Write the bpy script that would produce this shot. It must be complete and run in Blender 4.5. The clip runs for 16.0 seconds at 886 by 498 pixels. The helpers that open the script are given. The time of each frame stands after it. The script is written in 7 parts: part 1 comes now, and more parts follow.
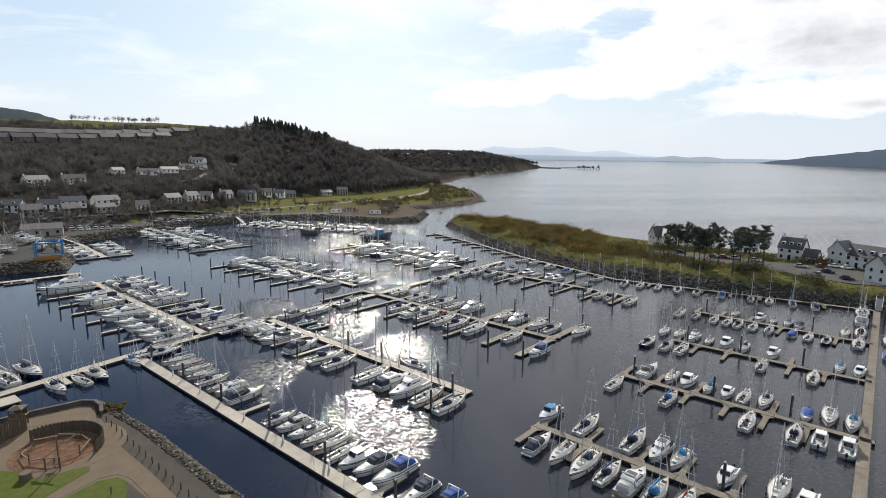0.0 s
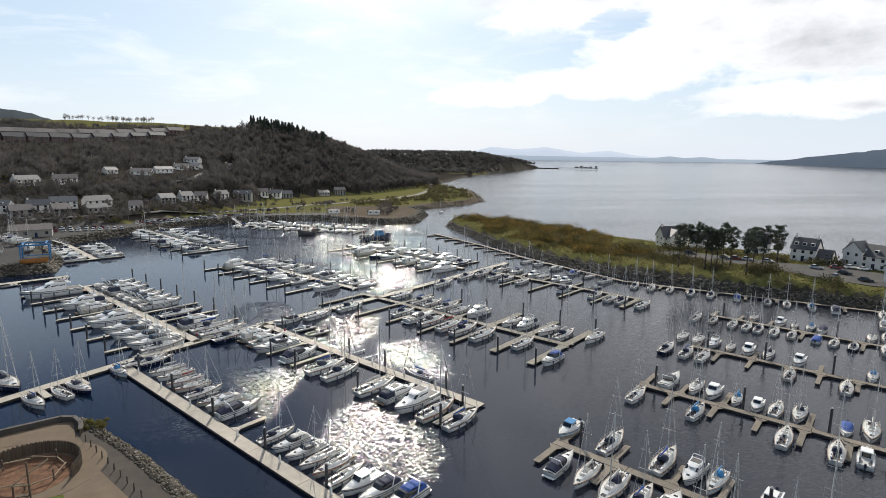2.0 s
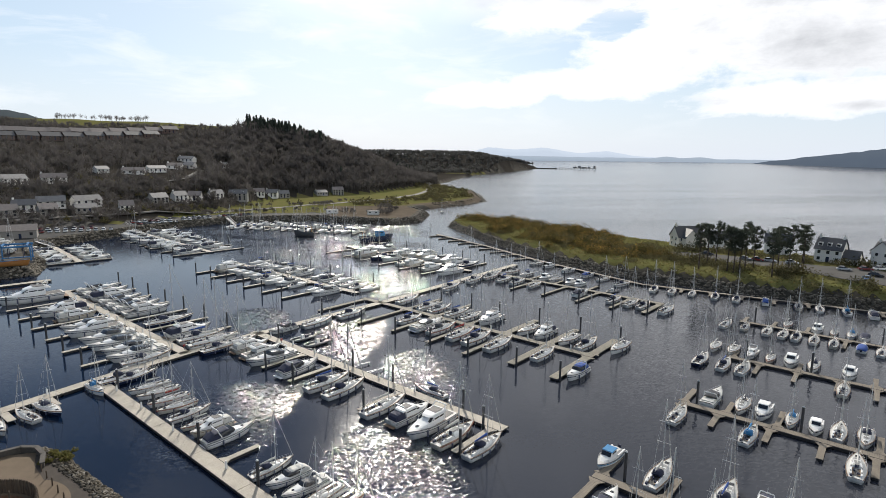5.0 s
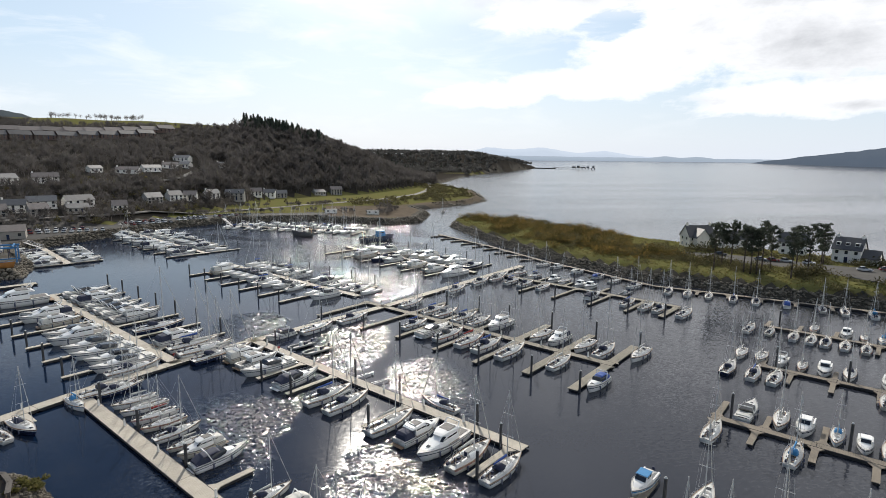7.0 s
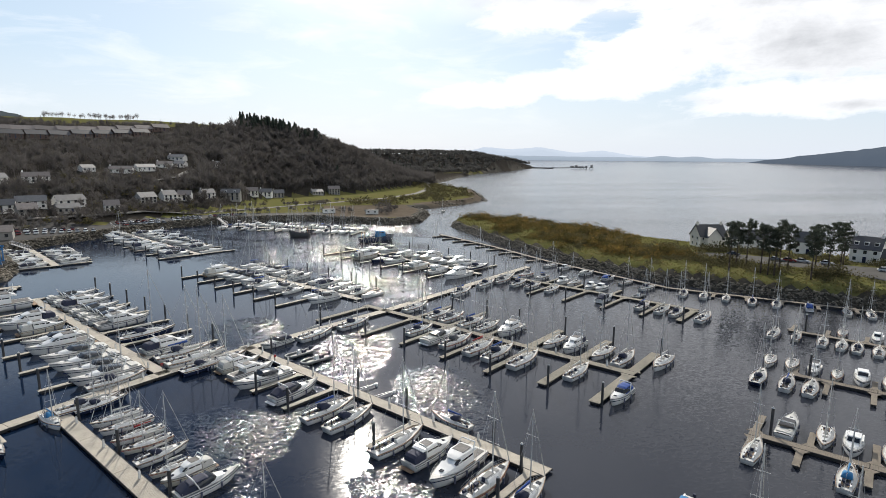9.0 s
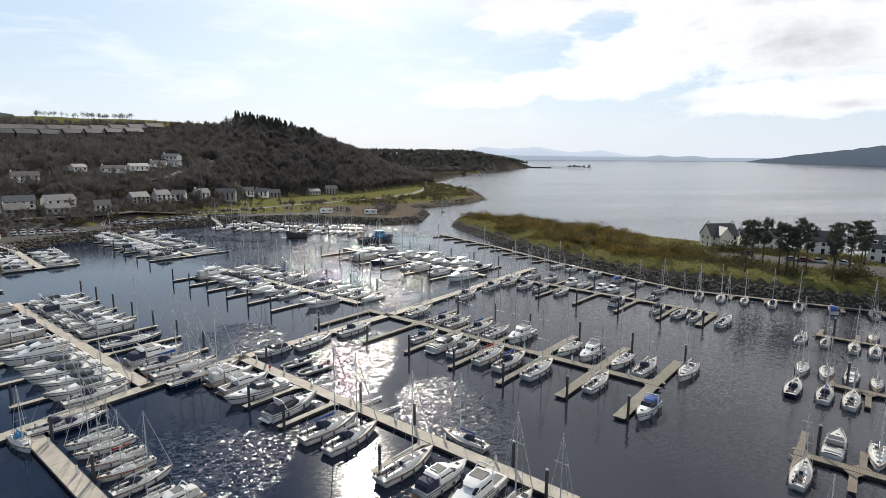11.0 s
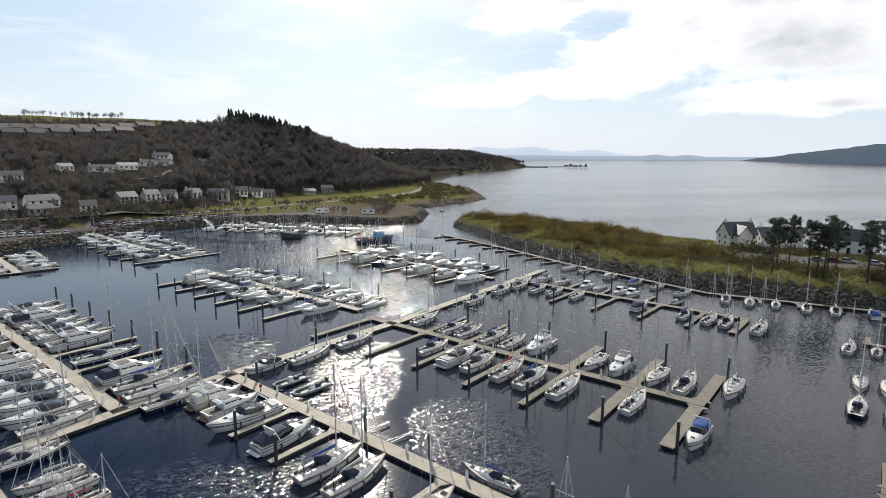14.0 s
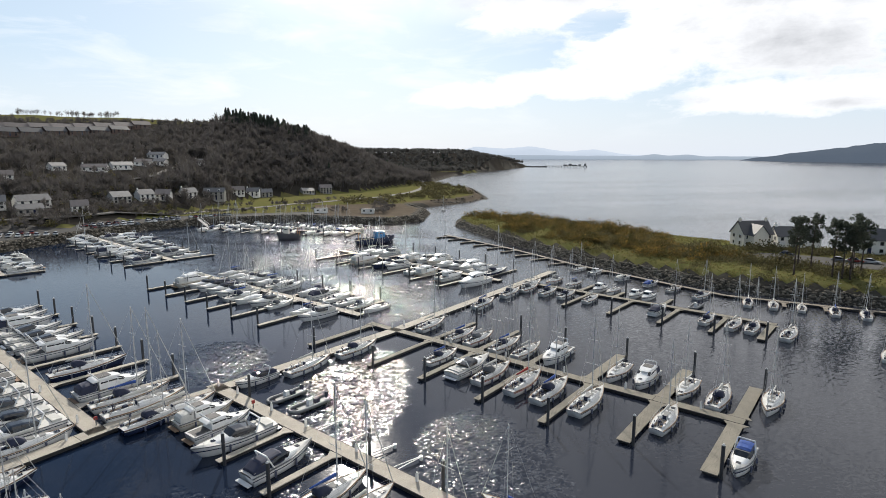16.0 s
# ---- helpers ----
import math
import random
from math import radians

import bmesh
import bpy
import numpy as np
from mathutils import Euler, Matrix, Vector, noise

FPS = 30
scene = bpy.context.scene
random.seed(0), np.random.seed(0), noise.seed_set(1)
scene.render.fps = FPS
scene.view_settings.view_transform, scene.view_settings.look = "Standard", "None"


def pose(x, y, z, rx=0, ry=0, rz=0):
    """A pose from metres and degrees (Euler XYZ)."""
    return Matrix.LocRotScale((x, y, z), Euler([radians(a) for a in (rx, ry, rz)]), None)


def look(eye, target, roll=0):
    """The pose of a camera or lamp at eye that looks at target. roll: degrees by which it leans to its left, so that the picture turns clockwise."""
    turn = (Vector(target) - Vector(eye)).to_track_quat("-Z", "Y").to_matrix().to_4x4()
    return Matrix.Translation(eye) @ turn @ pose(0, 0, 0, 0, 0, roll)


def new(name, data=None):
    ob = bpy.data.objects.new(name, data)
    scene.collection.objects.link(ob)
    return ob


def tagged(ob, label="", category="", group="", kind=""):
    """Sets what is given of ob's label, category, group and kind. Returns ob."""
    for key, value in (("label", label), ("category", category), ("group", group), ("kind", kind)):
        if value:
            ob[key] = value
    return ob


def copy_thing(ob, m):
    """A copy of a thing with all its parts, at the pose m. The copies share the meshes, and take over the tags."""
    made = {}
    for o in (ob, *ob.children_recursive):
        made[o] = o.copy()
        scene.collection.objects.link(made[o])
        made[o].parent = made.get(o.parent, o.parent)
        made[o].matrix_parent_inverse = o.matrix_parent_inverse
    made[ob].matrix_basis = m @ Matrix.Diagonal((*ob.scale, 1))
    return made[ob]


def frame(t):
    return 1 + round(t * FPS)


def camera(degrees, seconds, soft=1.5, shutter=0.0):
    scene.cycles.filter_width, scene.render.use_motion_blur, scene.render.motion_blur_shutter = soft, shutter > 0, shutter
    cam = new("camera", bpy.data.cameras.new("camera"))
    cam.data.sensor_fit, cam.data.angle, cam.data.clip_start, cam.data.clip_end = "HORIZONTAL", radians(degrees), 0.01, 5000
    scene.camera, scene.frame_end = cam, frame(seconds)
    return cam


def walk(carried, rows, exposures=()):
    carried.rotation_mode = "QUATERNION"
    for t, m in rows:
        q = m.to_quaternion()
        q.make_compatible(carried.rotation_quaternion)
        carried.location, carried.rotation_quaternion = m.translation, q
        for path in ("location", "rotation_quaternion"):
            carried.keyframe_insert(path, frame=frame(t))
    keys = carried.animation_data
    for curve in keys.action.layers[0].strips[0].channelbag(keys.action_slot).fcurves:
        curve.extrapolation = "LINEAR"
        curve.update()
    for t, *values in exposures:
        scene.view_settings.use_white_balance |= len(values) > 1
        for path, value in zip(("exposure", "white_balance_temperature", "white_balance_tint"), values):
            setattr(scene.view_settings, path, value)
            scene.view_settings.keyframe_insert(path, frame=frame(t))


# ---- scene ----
# ---- camera ----
cam = camera(78, 16.0, soft=0.6)
PATH = [
    (0, look((1.636, -9.878, 42.797), (22.269, 86.529, 26.067), 0.66)),
    (1, look((1.332, -6.223, 42.288), (22.280, 90.130, 25.634), 0.65)),
    (2, look((1.063, -2.501, 41.762), (22.248, 93.811, 25.170), 0.63)),
    (3, look((0.823, 1.268, 41.226), (22.197, 97.546, 24.682), 0.62)),
    (4, look((0.606, 5.068, 40.685), (22.143, 101.316, 24.178), 0.60)),
    (5.25, look((0.361, 9.841, 40.009), (22.094, 106.050, 23.535), 0.57)),
    (6.5, look((0.139, 14.620, 39.338), (22.088, 110.784, 22.884), 0.52)),
    (7.5, look((-0.022, 18.439, 38.808), (22.124, 114.560, 22.364), 0.48)),
    (8.5, look((-0.169, 22.249, 38.284), (22.200, 118.319, 21.847), 0.44)),
    (9.5, look((-0.298, 26.048, 37.768), (22.319, 122.060, 21.335), 0.38)),
    (10.5, look((-0.408, 29.838, 37.259), (22.476, 125.788, 20.827), 0.33)),
    (11.5, look((-0.492, 33.623, 36.754), (22.668, 129.507, 20.324), 0.27)),
    (12.5, look((-0.544, 37.410, 36.251), (22.885, 133.229, 19.825), 0.21)),
    (13.5, look((-0.557, 41.209, 35.746), (23.117, 136.969, 19.326), 0.15)),
    (14.5, look((-0.522, 45.031, 35.235), (23.348, 140.744, 18.825), 0.09)),
    (15.25, look((-0.457, 47.923, 34.844), (23.511, 143.613, 18.445), 0.05)),
    (16, look((-0.355, 50.843, 34.443), (23.656, 146.525, 18.060), 0.01)),
]
walk(cam, PATH, exposures=((0.0, 0.06, 6380, 11),))

# ---- world, sun ----
SUN_AZ, SUN_EL = radians(4.4), radians(31.5)      # clockwise from +y, above the horizon
world = bpy.data.worlds.new("world")
scene.world = world
world.use_nodes = True


class Nodes:
    """Short hand for building node trees."""

    def __init__(self, tree):
        self.tree = tree
        tree.nodes.clear()

    def add(self, kind, ins=()):
        n = self.tree.nodes.new(kind)
        for k, v in dict(ins).items():
            if isinstance(v, bpy.types.NodeSocket):
                self.tree.links.new(v, n.inputs[k])
            else:
                n.inputs[k].default_value = v
        return n

    def math(self, op, a, b=0.0, clamp=False):
        n = self.add("ShaderNodeMath", {0: a, 1: b})
        n.operation, n.use_clamp = op, clamp
        return n.outputs[0]

    def noise(self, vec, scale, detail=4.0, rough=0.55, dist=0.0):
        n = self.add("ShaderNodeTexNoise", {"Vector": vec, "Scale": scale, "Detail": detail, "Roughness": rough, "Distortion": dist})
        return n.outputs["Fac"]

    def ramp(self, fac, a, b, lo=0.0, hi=1.0):
        n = self.add("ShaderNodeMapRange", {0: fac, 1: a, 2: b, 3: lo, 4: hi})
        n.clamp = True
        return n.outputs[0]

    def mix(self, fac, a, b, blend="MIX"):
        n = self.add("ShaderNodeMix")
        n.data_type, n.blend_type = "RGBA", blend
        for k, v in ((0, fac), (6, a), (7, b)):
            if isinstance(v, bpy.types.NodeSocket):
                self.tree.links.new(v, n.inputs[k])
            else:
                n.inputs[k].default_value = v if k == 0 or len(v) == 4 else (*v, 1.0)
        return n.outputs[2]


W = Nodes(world.node_tree)
sky = W.add("ShaderNodeTexSky")
sky.sky_type, sky.sun_disc, sky.sun_elevation, sky.sun_rotation = "NISHITA", False, SUN_EL, SUN_AZ
sky.air_density, sky.dust_density = 1.0, 0.7
way = W.add("ShaderNodeTexCoord").outputs["Generated"]
sep = W.add("ShaderNodeSeparateXYZ", {0: way})
up = W.math("MAXIMUM", sep.outputs[2], 0.0)
plane = W.add("ShaderNodeCombineXYZ", {0: sep.outputs[0], 1: sep.outputs[1], 2: W.math("MULTIPLY", sep.outputs[2], 1.9)}).outputs[0]
az = W.math("MULTIPLY", W.math("ARCTAN2", sep.outputs[0], sep.outputs[1]), 57.3)
el = W.math("MULTIPLY", W.math("ARCSINE", sep.outputs[2]), 57.3)


def bank(azimuth, height, wide, tall):
    """A soft-edged heap of cloud about one direction: 1 in its middle, 0 at its rim."""
    dx = W.math("MULTIPLY", W.math("SUBTRACT", az, azimuth), 1.0 / wide)
    dy = W.math("MULTIPLY", W.math("SUBTRACT", el, height), 1.0 / tall)
    return W.math("SUBTRACT", 1.0, W.math("SQRT", W.math("ADD", W.math("MULTIPLY", dx, dx), W.math("MULTIPLY", dy, dy))))


big = W.noise(plane, 2.6, 8.0, 0.56, 0.15)
puff = W.noise(plane, 11.0, 7.0, 0.62, 0.3)
streak = W.noise(W.add("ShaderNodeCombineXYZ", {0: W.math("MULTIPLY", az, 0.10), 1: W.math("MULTIPLY", el, 0.42), 2: 0.3}).outputs[0], 1.0, 7.0, 0.6, 0.4)
heap = bank(44.0, 11.5, 17.0, 6.4)                                     # the great cumulus over the open water
for spot in ((23.5, 14.8, 10.0, 2.9), (34.0, 10.5, 10.0, 4.2), (28.0, 7.2, 13.0, 1.7), (46.0, 5.4, 13.0, 2.0), (17.5, 6.2, 7.0, 1.3), (38.0, 15.5, 12.0, 3.6), (60.0, 10.0, 14.0, 6.0)):
    heap = W.math("MAXIMUM", heap, bank(*spot))
heap = W.math("SUBTRACT", heap, W.math("MULTIPLY", W.ramp(W.math("ADD", bank(29.3, 12.1, 3.4, 1.6), W.math("MULTIPLY", W.math("SUBTRACT", puff, 0.5), 3.2)), 0.0, 0.9), 0.9))
heap = W.math("ADD", heap, W.math("ADD", W.math("MULTIPLY", W.math("SUBTRACT", puff, 0.5), 1.5), W.math("MULTIPLY", W.math("SUBTRACT", streak, 0.5), 0.9)))
heap = W.ramp(heap, 0.02, 0.34)
# Cloud out of view, right and behind, added for brighter reflections and fill light.
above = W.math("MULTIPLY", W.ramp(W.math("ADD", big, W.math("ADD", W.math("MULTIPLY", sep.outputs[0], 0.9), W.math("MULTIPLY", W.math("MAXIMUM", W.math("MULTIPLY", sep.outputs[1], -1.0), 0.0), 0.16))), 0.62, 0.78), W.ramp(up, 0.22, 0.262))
wisp = W.math("MULTIPLY", W.ramp(streak, 0.48, 0.72, 0.0, 0.55), W.ramp(up, 0.02, 0.10))
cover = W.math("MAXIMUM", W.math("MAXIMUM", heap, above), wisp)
under = W.math("MAXIMUM", W.math("MAXIMUM", bank(46.0, 9.6, 13.0, 4.2), bank(36.5, 5.3, 4.6, 0.9)), W.math("MAXIMUM", bank(49.0, 4.6, 4.5, 0.9), bank(46.0, 13.6, 8.0, 1.4)))
belly = W.math("MULTIPLY", W.ramp(W.math("ADD", under, W.math("ADD", W.math("MULTIPLY", W.math("SUBTRACT", streak, 0.5), 2.0), W.math("MULTIPLY", W.math("SUBTRACT", puff, 0.5), 2.6))), 0.0, 1.5), heap)
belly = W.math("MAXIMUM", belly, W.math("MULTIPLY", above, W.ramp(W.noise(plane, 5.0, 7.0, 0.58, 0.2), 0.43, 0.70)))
CLOUD = W.mix(belly, (11.2, 11.3, 11.4, 1), (6.6, 6.75, 6.95, 1))
deep = W.mix(W.ramp(up, 0.25, 0.44, 0.0, 0.85), sky.outputs[0], (0.95, 1.75, 3.1, 1))            # clear blue overhead
veil = W.mix(W.ramp(up, 0.22, 0.36, 0.6, 0.0), deep, (6.7, 8.3, 9.7, 1))
low = W.mix(W.ramp(up, 0.0, 0.16, 0.85, 0.0), veil, (8.2, 8.8, 9.6, 1))
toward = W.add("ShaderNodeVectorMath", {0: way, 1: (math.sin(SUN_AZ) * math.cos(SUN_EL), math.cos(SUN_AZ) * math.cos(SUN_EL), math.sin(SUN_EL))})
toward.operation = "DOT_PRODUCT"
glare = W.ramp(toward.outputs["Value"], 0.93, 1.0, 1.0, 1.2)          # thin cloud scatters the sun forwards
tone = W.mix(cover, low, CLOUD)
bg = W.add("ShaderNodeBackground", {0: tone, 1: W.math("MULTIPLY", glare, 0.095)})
W.add("ShaderNodeOutputWorld", {0: bg.outputs[0]})

sun_data = bpy.data.lights.new("sun", "SUN")
sun_data.energy, sun_data.angle, sun_data.color = 5.0, radians(0.53), (1.0, 0.93, 0.81)
sun = new("sun", sun_data)
SUN_FROM = Vector((math.sin(SUN_AZ) * math.cos(SUN_EL), math.cos(SUN_AZ) * math.cos(SUN_EL), math.sin(SUN_EL)))
sun.matrix_world = look(SUN_FROM * 200, (0, 0, 0))

# ---- materials ----
def surface(name, color, rough=0.6, metal=0.0, other=None, scale=1.0, amount=0.5, grain=8.0, bump=0.0, vary=0.0, spec=0.5, coords="Object", coat=0.0):
    """A procedural material: colour and a second colour mixed by coarse and fine noise, with relief and a tint for each object."""
    m = bpy.data.materials.new(name)
    m.use_nodes = True
    n = Nodes(m.node_tree)
    vec = n.add("ShaderNodeTexCoord").outputs[coords]
    coarse, small = n.noise(vec, scale, 5.0), n.noise(vec, scale * grain, 4.0)
    fac = n.ramp(n.math("ADD", n.math("MULTIPLY", coarse, 0.65), n.math("MULTIPLY", small, 0.35)), 0.36, 0.64, 0.0, amount)
    tone = n.mix(fac, color, other or [c * 0.6 for c in color])
    if vary:
        rnd = n.add("ShaderNodeObjectInfo").outputs["Random"]
        tone = n.mix(1.0, tone, n.add("ShaderNodeCombineColor", {0: n.ramp(rnd, 0, 1, 1 - vary, 1), 1: n.ramp(rnd, 0, 1, 1 - vary, 1), 2: n.ramp(rnd, 0, 1, 1 - vary, 1)}).outputs[0], "MULTIPLY")
    b = n.add("ShaderNodeBsdfPrincipled", {"Base Color": tone, "Metallic": metal, "Specular IOR Level": spec, "Coat Weight": coat,
              "Roughness": n.ramp(small, 0.2, 0.8, max(rough - 0.08, 0.02), min(rough + 0.08, 1.0))})
    if bump:
        bp = n.add("ShaderNodeBump", {"Strength": min(bump, 1.0), "Distance": 0.04 * bump, "Height": small})
        n.tree.links.new(bp.outputs[0], b.inputs["Normal"])
    n.add("ShaderNodeOutputMaterial", {0: b.outputs[0]})
    return m


def island(name, a, b, rough=0.8, c=None, trans=0.0, clump=0.05, dark=0.55):
    """For joined small pieces: each island takes its own tone between a and b, a few of them c."""
    m = bpy.data.materials.new(name)
    m.use_nodes = True
    n = Nodes(m.node_tree)
    rnd = n.add("ShaderNodeNewGeometry").outputs["Random Per Island"]
    tone = n.mix(n.ramp(rnd, 0.0, 0.85), a, b)
    if c:
        tone = n.mix(n.ramp(rnd, 0.86, 0.9), tone, c)
    vec = n.add("ShaderNodeTexCoord").outputs["Object"]
    tone = n.mix(n.ramp(n.noise(vec, clump, 4.0), 0.4, 0.6, 0.0, dark), tone, [v * 0.55 for v in b[:3]])
    p = n.add("ShaderNodeBsdfPrincipled", {"Base Color": tone, "Roughness": rough, "Specular IOR Level": 0.2})
    out = p.outputs[0]
    if trans:
        tr = n.add("ShaderNodeBsdfTranslucent", {"Color": tone})
        out = n.add("ShaderNodeMixShader", {0: trans, 1: out, 2: tr.outputs[0]}).outputs[0]
    n.add("ShaderNodeOutputMaterial", {0: out})
    return m


def water_material():
    """Harbour water: calm in the lee of the moored boats, ruffled in patches between the pontoons; long streaks on the firth."""
    m = bpy.data.materials.new("water")
    m.use_nodes = True
    n = Nodes(m.node_tree)
    vec = n.add("ShaderNodeTexCoord").outputs["Object"]
    turned = n.add("ShaderNodeMapping", {"Vector": vec, "Rotation": (0, 0, radians(-32)), "Scale": (0.7, 1.25, 1.0)}).outputs[0]
    across = n.add("ShaderNodeMapping", {"Vector": vec, "Rotation": (0, 0, radians(13)), "Scale": (1.3, 0.9, 1.0)}).outputs[0]
    along = n.add("ShaderNodeSeparateXYZ", {0: vec})
    x, y = along.outputs[0], along.outputs[1]
    off = n.math("ADD", n.math("MULTIPLY", x, 0.8), n.math("MULTIPLY", y, 0.6))               # distance across the rows of berths
    off = n.math("ADD", off, n.math("MULTIPLY", n.math("SUBTRACT", n.noise(turned, 0.06, 4.0, 0.6, 0.4), 0.5), 22.0))

    wx = n.math("ADD", x, n.math("MULTIPLY", n.math("SUBTRACT", n.noise(turned, 0.22, 4.0, 0.6, 0.4), 0.5), 7.0))
    wy = n.math("ADD", y, n.math("MULTIPLY", n.math("SUBTRACT", n.noise(across, 0.19, 4.0, 0.6, 0.4), 0.5), 9.0))

    def paw(cx, cy, rx, ry, lean=0.0, level=1.0):
        """A patch of water ruffled by a puff of wind."""
        v = n.math("MULTIPLY", n.math("SUBTRACT", wy, cy), 1 / ry)
        u = n.math("MULTIPLY", n.math("SUBTRACT", n.math("SUBTRACT", wx, n.math("MULTIPLY", n.math("SUBTRACT", wy, cy), lean)), cx), 1 / rx)
        return n.ramp(n.math("ADD", n.math("MULTIPLY", u, u), n.math("MULTIPLY", v, v)), 0.8, 1.2, level, 0.0)
    gust = n.math("MULTIPLY", n.ramp(off, 106.0, 114.0), n.math("MULTIPLY", n.ramp(n.noise(turned, 0.05, 4.0, 0.6, 0.6), 0.44, 0.54, 0.15, 1.0), n.ramp(x, -34.0, -14.0, 0.35, 1.0)))
    for puff in (paw(8.6, 71.0, 8.8, 11.0), paw(5.0, 83.0, 2.6, 5.5, 0.8), paw(5.0, 129.0, 8.6, 18.0, 0.25), paw(19.0, 105.0, 8.0, 14.0, 0.0, 0.85), paw(-16.0, 147.0, 8.0, 11.0)):
        gust = n.math("MAXIMUM", gust, puff)
    edge = n.math("SUBTRACT", n.math("ADD", wx, 2.6), n.math("MULTIPLY", n.math("SUBTRACT", wy, 103.0), 0.276))
    west = n.math("MULTIPLY", n.math("MULTIPLY", n.ramp(edge, -1.2, 0.8, 1.0, 0.0), n.ramp(wx, -26.0, -16.0)), n.math("MULTIPLY", n.ramp(wy, 78.0, 84.0), n.ramp(wy, 105.0, 109.0, 1.0, 0.0)))
    gust = n.math("MAXIMUM", gust, west)                                                         # wind across the west of the inner basin
    gust = n.math("MULTIPLY", gust, n.ramp(n.math("SUBTRACT", wx, n.math("MULTIPLY", n.ramp(y, 150.0, 300.0), 25.0)), 22.0, 36.0, 1.0, 0.0))
    sea = n.ramp(n.math("ADD", n.math("MULTIPLY", x, 0.9), y), 330.0, 470.0)
    swell = n.noise(n.add("ShaderNodeMapping", {"Vector": vec, "Rotation": (0, 0, radians(-20)), "Scale": (0.25, 1.2, 1.0)}).outputs[0], 0.009, 5.0, 0.6)
    power = n.math("ADD", n.math("MULTIPLY", n.math("MULTIPLY", n.math("MAXIMUM", n.ramp(gust, 0, 1, 0.055, 1.15), n.ramp(x, 30.0, 55.0, 0.055, 0.21)), n.ramp(off, 108.0, 135.0, 1.0, 1.45)), n.ramp(sea, 0, 1, 1, 0)), n.math("MULTIPLY", n.ramp(swell, 0.36, 0.64, 0.12, 0.65), sea))

    def slopes(v, scale, gain):
        t = n.add("ShaderNodeTexNoise", {"Vector": v, "Scale": scale, "Detail": 1.0, "Roughness": 0.5, "Distortion": 0.2})
        c = n.add("ShaderNodeSeparateColor", {0: t.outputs["Color"]})
        return [n.math("MULTIPLY", n.math("SUBTRACT", c.outputs[k], 0.5), gain) for k in (0, 1)]
    (ax, ay), (bx, by), (cx, cy) = slopes(turned, 2.0, 0.80), slopes(across, 4.0, 0.68), slopes(turned, 0.6, 0.16)
    sx = n.math("MULTIPLY", n.math("ADD", n.math("ADD", ax, bx), cx), power)
    sy = n.math("MULTIPLY", n.math("ADD", n.math("ADD", ay, by), cy), power)
    tilt = n.add("ShaderNodeVectorMath", {0: n.add("ShaderNodeCombineXYZ", {0: sx, 1: sy, 2: 1.0}).outputs[0]})
    tilt.operation = "NORMALIZE"
    # Bluer left, greyer right: the sky's reflection is put into the water colour.
    p = n.add("ShaderNodeBsdfPrincipled", {"Base Color": n.mix(n.ramp(x, -40.0, 60.0), (0.003, 0.010, 0.027, 1), (0.024, 0.027, 0.036, 1)),
              "IOR": 1.33, "Roughness": n.ramp(sea, 0.0, 1.0, 0.08, 0.15), "Normal": tilt.outputs[0]})
    n.add("ShaderNodeOutputMaterial", {0: p.outputs[0]})
    return m


WATER = water_material()
GRASS = surface("grass", (0.105, 0.113, 0.038), 0.9, other=(0.15, 0.125, 0.058), scale=0.12, amount=0.8, grain=14, bump=0.6, spec=0)
LAWN = surface("lawn", (0.05, 0.085, 0.008), 0.9, other=(0.105, 0.098, 0.03), scale=0.8, amount=0.9, grain=9, bump=0.7, spec=0.1)
HEATH = surface("heath", (0.05, 0.044, 0.038), 0.95, other=(0.036, 0.033, 0.027), scale=0.05, amount=0.9, grain=12, bump=0.6, spec=0)
SOIL = surface("bare_ground", (0.14, 0.115, 0.09), 0.95, other=(0.09, 0.075, 0.055), scale=0.2, amount=0.8, grain=10, bump=0.5, spec=0)
TARMAC = surface("tarmac", (0.055, 0.053, 0.05), 0.9, other=(0.04, 0.039, 0.038), scale=0.25, amount=0.7, grain=30, bump=0.3, spec=0.1)
COURTROAD = surface("court_tarmac", (0.10, 0.095, 0.088), 0.9, other=(0.07, 0.067, 0.063), scale=0.25, amount=0.8, grain=26, bump=0.3, spec=0.1)
PALEROAD = surface("pale_tarmac", (0.19, 0.18, 0.165), 0.9, other=(0.14, 0.133, 0.122), scale=0.25, amount=0.7, grain=20, spec=0.1)
PATHWAY = surface("path_tarmac", (0.15, 0.115, 0.08), 0.92, other=(0.105, 0.08, 0.056), scale=0.5, amount=0.7, grain=22, bump=0.3, spec=0.2)
GRAVEL = surface("grey_gravel", (0.075, 0.063, 0.052), 0.95, other=(0.05, 0.043, 0.037), scale=0.6, amount=0.9, grain=18, bump=0.9, spec=0.2)
BARK = surface("bark_chips", (0.19, 0.105, 0.064), 0.95, other=(0.075, 0.043, 0.028), scale=1.1, amount=1.0, grain=7, bump=1.0, spec=0.1)
ROCKBED = surface("rock_bank", (0.07, 0.063, 0.05), 0.95, other=(0.035, 0.032, 0.027), scale=0.35, amount=1.0, grain=6, bump=1.0, spec=0.05)
STONE = island("rock", (0.15, 0.13, 0.10), (0.055, 0.049, 0.040), 0.9, (0.30, 0.28, 0.245))
DARKSTONE = island("rock_dark", (0.215, 0.188, 0.15), (0.085, 0.076, 0.06), 0.9, (0.26, 0.235, 0.19))
DECKING = surface("pontoon_planks", (0.46, 0.415, 0.34), 0.8, other=(0.31, 0.28, 0.23), scale=0.6, amount=0.8, grain=9, bump=0.3, vary=0.12)
